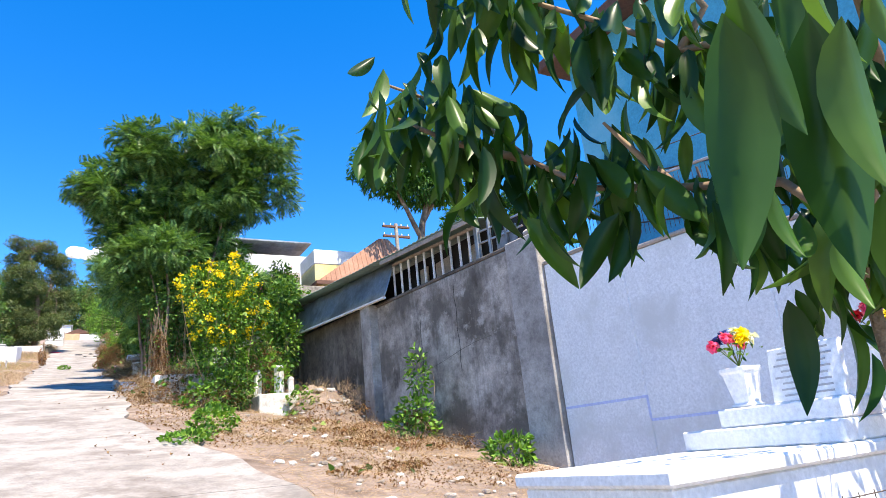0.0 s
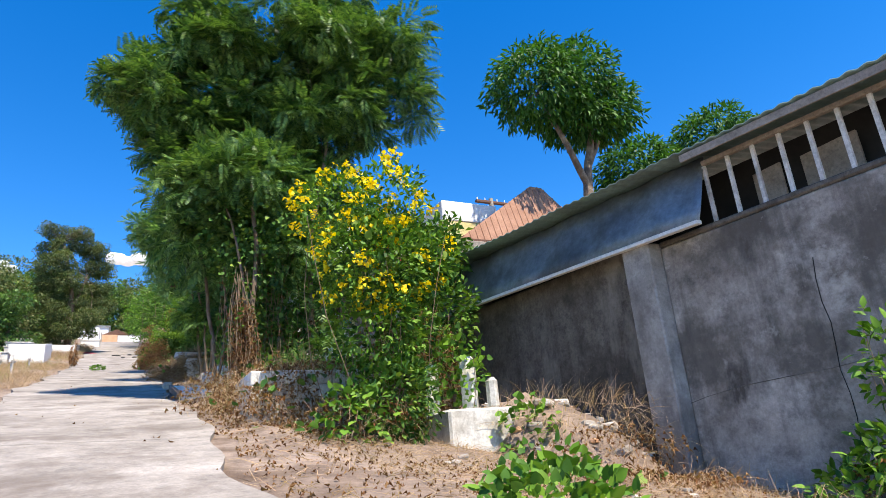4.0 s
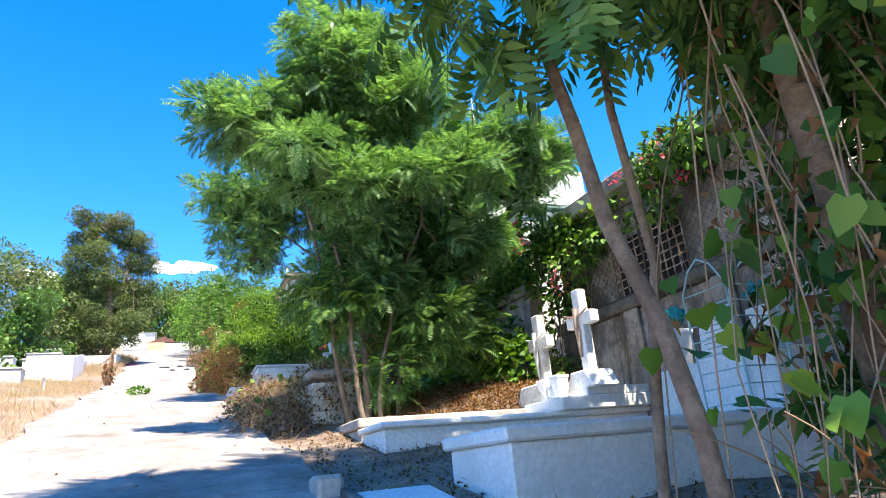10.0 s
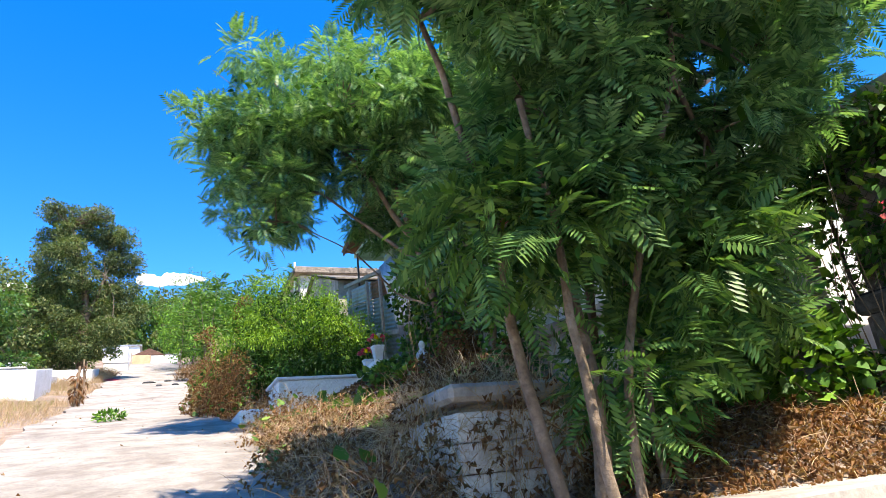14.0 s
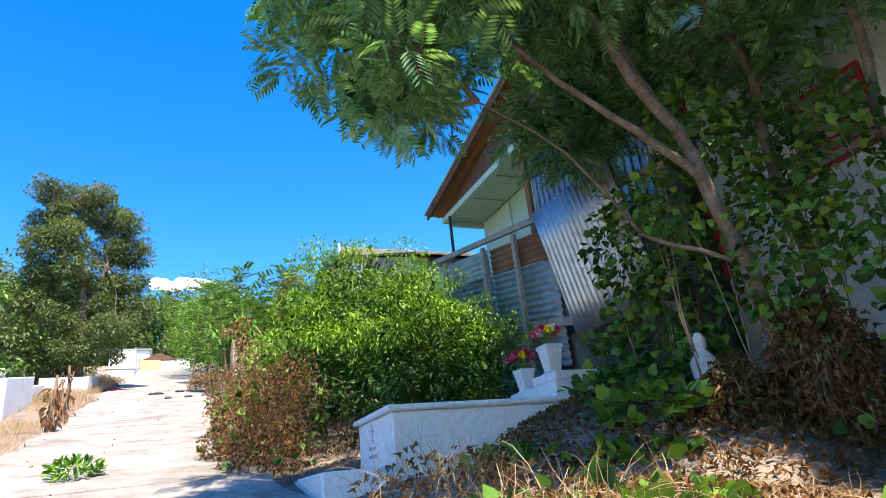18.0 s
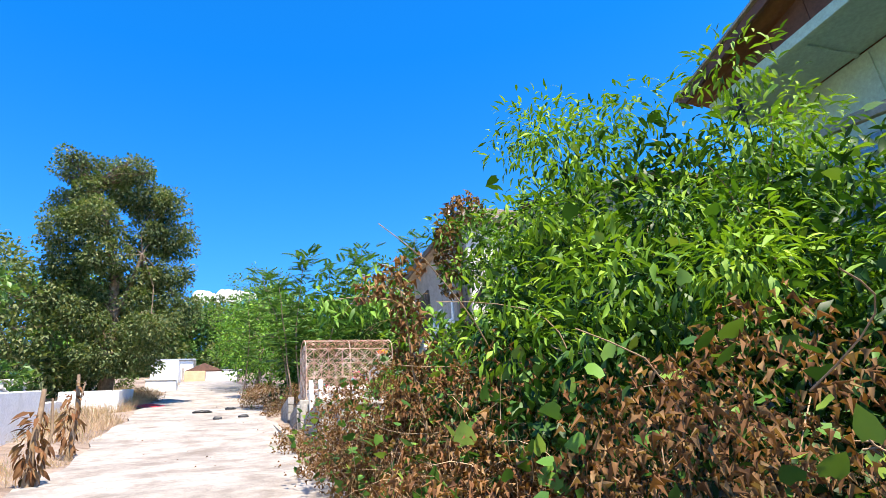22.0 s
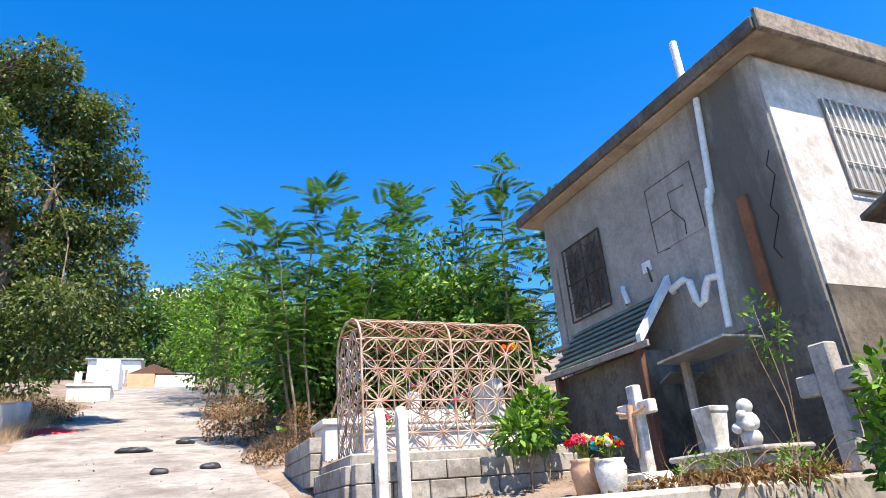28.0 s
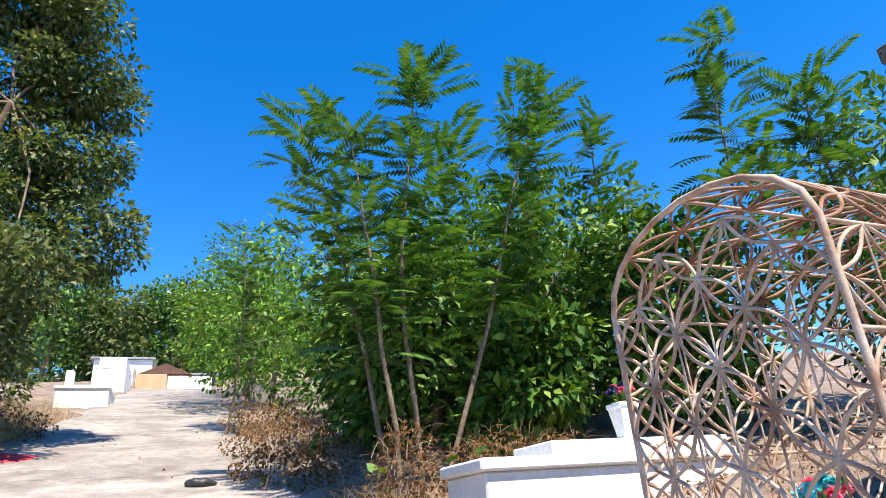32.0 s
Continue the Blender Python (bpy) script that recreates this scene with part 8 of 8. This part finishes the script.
def petals(surface_at, u0, u1, v0, v1, step, h, inside=lambda u, v: True):
    """Bars bent as petals along the diagonals of a staggered net, with straight ties up its nodes."""
    out = []
    for j in range(int((v1 - v0) / h + 0.01) + 1):
        v = v0 + j * h
        u = u0 + (step / 2 if j % 2 else 0)
        while u <= u1 + 1e-6:
            for du, dv in ((step / 2, h), (-step / 2, h), (0, 2 * h)):
                a, c = (u, v), (u + du, v + dv)
                if not (u0 - 1e-6 <= c[0] <= u1 + 1e-6 and c[1] <= v1 + 0.02) or not (inside(*a) and inside(*c)):
                    continue
                if du == 0:
                    out.append(([surface_at(u, v + dv * k / 3) for k in range(4)], 0.005))
                    continue
                for s in (-1, 1):
                    pts = []
                    for k in range(7):
                        q = s * 0.145 * math.sin(math.pi * k / 6)
                        pts.append(surface_at(u + du * k / 6 - dv * q, v + dv * k / 6 + du * q))
                    out.append((pts, 0.0082))
            u += step
    return out


for name, v0, v1, h in (("side_lattice", 0.0, SIDE, SIDE / 7), ("roof_lattice", SIDE, SIDE + ARC, ARC / 8), ("side_lattice", SIDE + ARC, girth, SIDE / 7)):
    bar = M_RUST_OLD if name == "roof_lattice" else M_RUST_BAR
    part(name, tubes(name, petals(lambda u, v: vault(v, u), CX0, CX1, v0, v1, (CX1 - CX0) / 6, h), bar, 4), bar, cage)
inside = lambda u, v: v <= SIDE or ((u - RAD) / RAD) ** 2 + ((v - SIDE) / RISE) ** 2 < 1.02
part("end_lattice", tubes("end_lattice", petals(end_wall, 0.0, 2 * RAD, 0.0, SIDE + RISE, 2 * RAD / 3, SIDE / 7, inside), M_RUST_BAR, 4), M_RUST_BAR, cage)
for x in (CX0, (CX0 + CX1) / 2, CX1):
    part("arch", tubes("arch", [([vault(girth * k / 28, x) for k in range(29)], 0.014)], M_RUST_BAR, 6), M_RUST_BAR, cage)
for s in (0.02, SIDE / 7, SIDE * 3 / 7, SIDE * 5 / 7, SIDE, SIDE + ARC / 4, SIDE + ARC / 2, SIDE + ARC * 0.75, girth - SIDE, girth - SIDE / 2, girth - 0.02):
    part("purlin", tubes("purlin", [([vault(s, CX0), vault(s, CX1)], 0.009)], M_RUST_BAR, 5), M_RUST_BAR, cage)
tomb("white grave inside the iron cage", 1.85, 3.9, 53.55, 54.25, 11.3, lid=0.05, base=10.98)
hs = thing("headstone", (3.6, 53.9, 11.3), "pale headstone inside the cage", "headstone")
part("slab", box(3.55, 3.7, 53.6, 54.2, 11.303, 11.85, 0.02), M_WHITE_OLD, hs)
bouquet(3.2, 53.75, 11.42, 0.18, [L_PINK, L_BLUEP, L_NAVY, L_WHITEP], "faded artificial flowers inside the cage", 10)
bouquet(3.75, 53.45, 12.05, 0.14, [L_ORANGE, L_ORANGE, L_YELLOW], "orange flowers tied to the cage", 8)
bouquet(2.3, 54.0, 11.36, 0.1, [L_BLUEP, L_PINK], "blue and pink artificial flowers", 8)
sl = tomb("low white stepped grave slab", 2.1, 4.7, 56.7, 57.6, 11.85, lid=0.1, base=10.8)
part("step", box(2.8, 4.7, 56.8, 57.5, 11.853, 11.97, 0.012), M_WHITE, sl)
vase(3.8, 57.1, 11.973, 0.34, 0.2)
bouquet(3.8, 57.1, 12.32, 0.13, [L_NAVY, L_PINK], "small bunch of purple artificial flowers", 8)
pb = thing("block_planter", (1.7, 55.2, 10.8), "grey block grave kerb", "grave")
block_course(pb, 54.75, 56.6, 1.5, 10.75, 3, M_BLOCK, "y")
plank = thing("plank", (1.3, 52.6, 10.2), "weathered timber plank on the verge", "plank")
part("board", box(1.12, 1.22, 50.4, 54.6, 9.62, 9.74, 0.01, slope=0.215), M_GREYWOOD, plank)

# ---- across the lane ----
for i, (x, y0, y1, h) in enumerate(((-4.3, 51.8, 55.6, 1.15), (-3.35, 61.5, 65.6, 0.75), (-4.6, 57.0, 59.5, 0.6))):
    z = gz(x, y0)
    ob = thing("low_wall", (x, y0, z), "low white painted cemetery wall", "wall", "low walls across the lane")
    part("wall_panel", box(x - 0.2, x, y0, y1, z - 0.3, z + h, 0.02, slope=0.2), M_WHITE, ob)
    part("end", box(x - 1.8, x - 0.205, y0, y0 + 0.2, z - 0.3, z + h, 0.02), M_WHITE, ob)
for x, y, h in ((-3.5, 34.6, 0.75), (-3.9, 33.2, 0.6), (-4.2, 36.5, 0.8), (-4.1, 44.0, 0.7), (-3.7, 30.6, 0.6), (-4.6, 39.5, 0.6)):
    z = gz(x, y)
    cross(x, y, z - 0.05, h, 0.09, "small white wooden grave cross in dry grass", M_WHITE_OLD, base=0.0, lean=rnd.uniform(-5, 5), turn=rnd.uniform(-15, 15))
for x, y, h in ((-6.2, 56.5, 1.0), (-7.0, 58.0, 0.8), (-5.8, 53.5, 0.9), (-6.8, 60.5, 1.1), (-8.0, 55.0, 1.0), (-6.4, 48.5, 0.7), (-7.2, 46.0, 0.8)):
    z = gz(x, y)
    tomb("distant pale tomb beyond the low wall", x - 0.8, x + 0.8, y, y + 0.9, z + h, mat=M_WHITE_OLD)
for x, y, h in ((-2.55, 47.6, 1.3), (-2.78, 51.1, 1.55)):
    z = gz(x, y)
    ob = thing("dead_stalk", (x, y, z), "dead brown stalk with withered leaves", "plant")
    hang(new("stem", tubes("stem", [(limb((x, y, z - 0.1), (x + 0.05, y, z + h), 0.04, 5), taper(0.06, 0.03, 6)), (limb((x + 0.08, y, z), (x + 0.16, y, z + h * 0.9), 0.06, 5), taper(0.03, 0.015, 6))], M_TWIG, 7)), ob)
    hang(new("withered_leaf", crown("withered_leaf", LONG, [((x, y, z + h * 0.45), (0.14, 0.14, h * 0.4))], 120, L_DRY, (0.7, 1.3), -1.2, 0.4)), ob)
ob = thing("red_cloth", (-2.5, 63.2, gz(-2.5, 63.2)), "crumpled red cloth on the verge", "cloth")
V, F = [], []
for j in range(13):
    for i in range(13):
        x, y = -3.1 + i * 0.09, 62.9 + j * 0.07
        V.append((x, y, gz(x, y) + 0.06 + 0.12 * abs(math.sin(i * 1.3 + j * 0.7)) * math.sin(math.pi * i / 12) * math.sin(math.pi * j / 12)))
for j in range(12):
    for i in range(12):
        k = j * 13 + i
        F.append((k, k + 1, k + 14, k + 13))
hang(new("fold", mesh_of("fold", V, F, M_RED, True)), ob)
for x, y, r in ((-0.65, 59.4, 0.22), (0.2, 60.5, 0.12), (0.5, 57.2, 0.1), (-0.2, 57.0, 0.08)):
    ob = thing("black_bag", (x, y, float(zr(y)) + 0.03), "flattened black plastic scrap on the lane", "litter")
    bm = bmesh.new()
    bmesh.ops.create_icosphere(bm, subdivisions=3, radius=1, matrix=Matrix.Translation((x, y, float(zr(y)) + 0.05)) @ Matrix.Diagonal((r * 1.5, r * 0.9, 0.07, 1)))
    for v in bm.verts:
        v.co.z += 0.03 * noise.noise(v.co * 9)
        v.co.x += 0.05 * noise.noise(v.co * 7 + Vector((5, 0, 0)))
    part("bag", bm, M_BLACK, ob)
lp = thing("leaf_pile", (-1.1, 39.9, float(zr(39.9))), "small pile of green cut leaves on the lane", "leaves")
hang(new("leaf", crown("leaf", LEAF, [((-1.1, 39.9, float(zr(39.9)) + 0.1), (0.28, 0.4, 0.1))], 260, L_BROAD, (0.7, 1.2), 0.3)), lp)

# far end of the lane
zf = float(zr(90))
gate = thing("end_wall", (0.2, 90, zf), "white wall and gate closing the lane", "wall")
part("wall_panel", box(-1.0, 1.3, 90.0, 90.2, zf - 0.5, zf + 0.75, 0.02), M_WHITE, gate)
part("gate", box(-2.6, -1.05, 90.05, 90.15, zf - 0.5, zf + 0.85, 0.02), M_POT, gate, "faded pinkish gate")
part("gate_post", box(-2.75, -2.62, 89.95, 90.2, zf - 0.5, zf + 1.1, 0.02), M_GREYWOOD, gate)
fh = thing("far_hut", (-1.4, 93, zf), "small pale hut with a brown roof", "hut")
part("wall", box(-2.4, 0.0, 92, 95, zf - 0.5, zf + 1.35, 0.02), M_HOUSE_W, fh)
part("roof", prism([(-2.7, 1.2), (0.3, 1.2), (-1.2, 1.85)], (0, 91.7, zf), (1, 0, 0), (0, 0, 1), (0, 1, 0), 3.6, 0.02), M_BROWN, fh)
fh = thing("far_house", (-3.4, 97, zf), "long white flat-roofed house at the lane's end", "house")
part("wall", box(-5.6, -2.2, 97, 101, zf, zf + 3.3, 0.02), M_WHITE, fh)
part("roof", box(-5.8, -2.0, 96.8, 101.2, zf + 3.303, zf + 3.42, 0.02), M_ZINC, fh)
fh = thing("far_shed", (0.9, 94, zf), "grey shed with a tin roof", "shed")
part("wall", box(0.3, 1.6, 94, 96, zf, zf + 1.6, 0.02), M_GREY_DARK, fh)
part("roof", box(0.1, 1.8, 93.7, 96.2, zf + 1.603, zf + 1.72, 0.02), M_ZINC, fh)
fw = thing("far_side_wall", (-3.6, 84, gz(-3.6, 84)), "white wall along the upper lane", "wall")
part("wall_panel", box(-4.0, -2.8, 86, 89.9, gz(-3.5, 86) - 0.4, gz(-3.5, 86) + 1.7, 0.02), M_WHITE, fw)
ft = tomb("large white tomb with a cross on top", -3.9, -2.3, 75.0, 77.0, 16.1, lid=0.1, base=14.4)
part("pedestal", prism([(-0.35, 0), (0.35, 0), (0.12, 0.42), (-0.12, 0.42)], (-2.66, 75.5, 16.103), (1, 0, 0), (0, 0, 1), (0, 1, 0), 0.35, 0.02), M_WHITE, ft)
part("cross_shaft", box(-2.72, -2.6, 75.6, 75.72, 16.5, 17.1, 0.01), M_WHITE, ft)
part("cross_arm", box(-2.9, -2.42, 75.59, 75.73, 16.78, 16.89, 0.01), M_WHITE, ft)
part("marker", box(-3.7, -3.45, 75.5, 75.8, 16.103, 16.7, 0.04), M_WHITE, ft)

# ---- loose growth of the ground ----
def strewn(name, label, template, n, xr, yr, mat, size, up, keep=lambda x, y: np.ones(len(x), bool), lift=0.0, lay=0.4):
    x = rng.uniform(xr[0], xr[1], n)
    y = rng.uniform(yr[0], yr[1], n)
    k = keep(x, y)
    x, y = x[k], y[k]
    p = np.stack([x, y, ground_z(x, y) + lift], 1)
    w = rng.normal(0, lay, (len(x), 3)) * np.array((1, 1, 0.3)) + np.array((0, 0, up))
    ob = new(name, scatter(name, template, p, w, rng.uniform(size[0], size[1], len(x)), mat, 0.6))
    return tagged(ob, label, "grass" if "grass" in name else "litter", kind="stuff")


patch = lambda x, y: np.sin(x * 1.3 + y * 0.55) + np.sin(y * 0.9 - x * 0.6) + 0.6 * np.sin(x * 3.1) * np.sin(y * 2.7) > -0.7
edge_l = lambda x, y: (x < -2.02 - 0.75 * np.clip((y - 15) / 40, 0, 1) + 0.15 * np.sin(y * 1.9)) & patch(x, y)
strewn("dry_grass", "pinkish dry grass beside the lane", BLADE, 60000, (-6.5, -1.9), (10, 70), L_STRAW, (0.6, 1.6), 0.75, edge_l, lay=0.55)
strewn("dry_grass", "tall straw-coloured grass by the low wall", BLADE, 9000, (-5.2, -2.6), (56, 72), L_STRAW, (1.0, 2.2), 0.9, edge_l, lay=0.4)
strewn("green_grass", "sparse green grass among the straw", BLADE, 5000, (-6.5, -3.0), (20, 80), L_GRASS, (0.7, 1.6), 0.9, edge_l, lay=0.4)
edge_r = lambda x, y: (x > 0.85 + 0.45 * np.clip((y - 15) / 40, 0, 1) + 0.14 * np.clip(14 - y, 0, 14) + 0.15 * np.sin(y * 1.7)) & patch(x + 3, y)
strewn("straw_litter", "fallen straw and stems on the bank", BLADE, 26000, (0.8, 5.2), (9, 62), L_STRAW, (0.5, 1.4), 0.03, edge_r, 0.02, 1.0)
strewn("leaf_litter", "dead brown leaves on the bank", CURL, 42000, (0.8, 6.6), (7, 66), L_DRY, (0.2, 0.55), 0.1, edge_r, 0.02, 1.0)
strewn("leaf_litter", "scattered dry leaves on the lane", CURL, 1600, (-2.4, 1.2), (4, 75), L_DRY, (0.3, 0.7), 0.05, lambda x, y: rng.random(len(x)) < 0.3 + 0.5 * (x > 0.2), 0.045, 1.0)
strewn("straw_litter", "reddish straw and twigs below the retaining wall", BLADE, 26000, (1.9, 6.9), (5.5, 19), L_STRAW, (0.35, 1.0), 0.04, lambda x, y: (x > 1.0 + 0.14 * np.clip(14 - y, 0, 14) + 0.15 * np.sin(y * 1.7)) & (x < 7.2 - 0.1406 * (y - 9.03)), 0.02, 1.0)
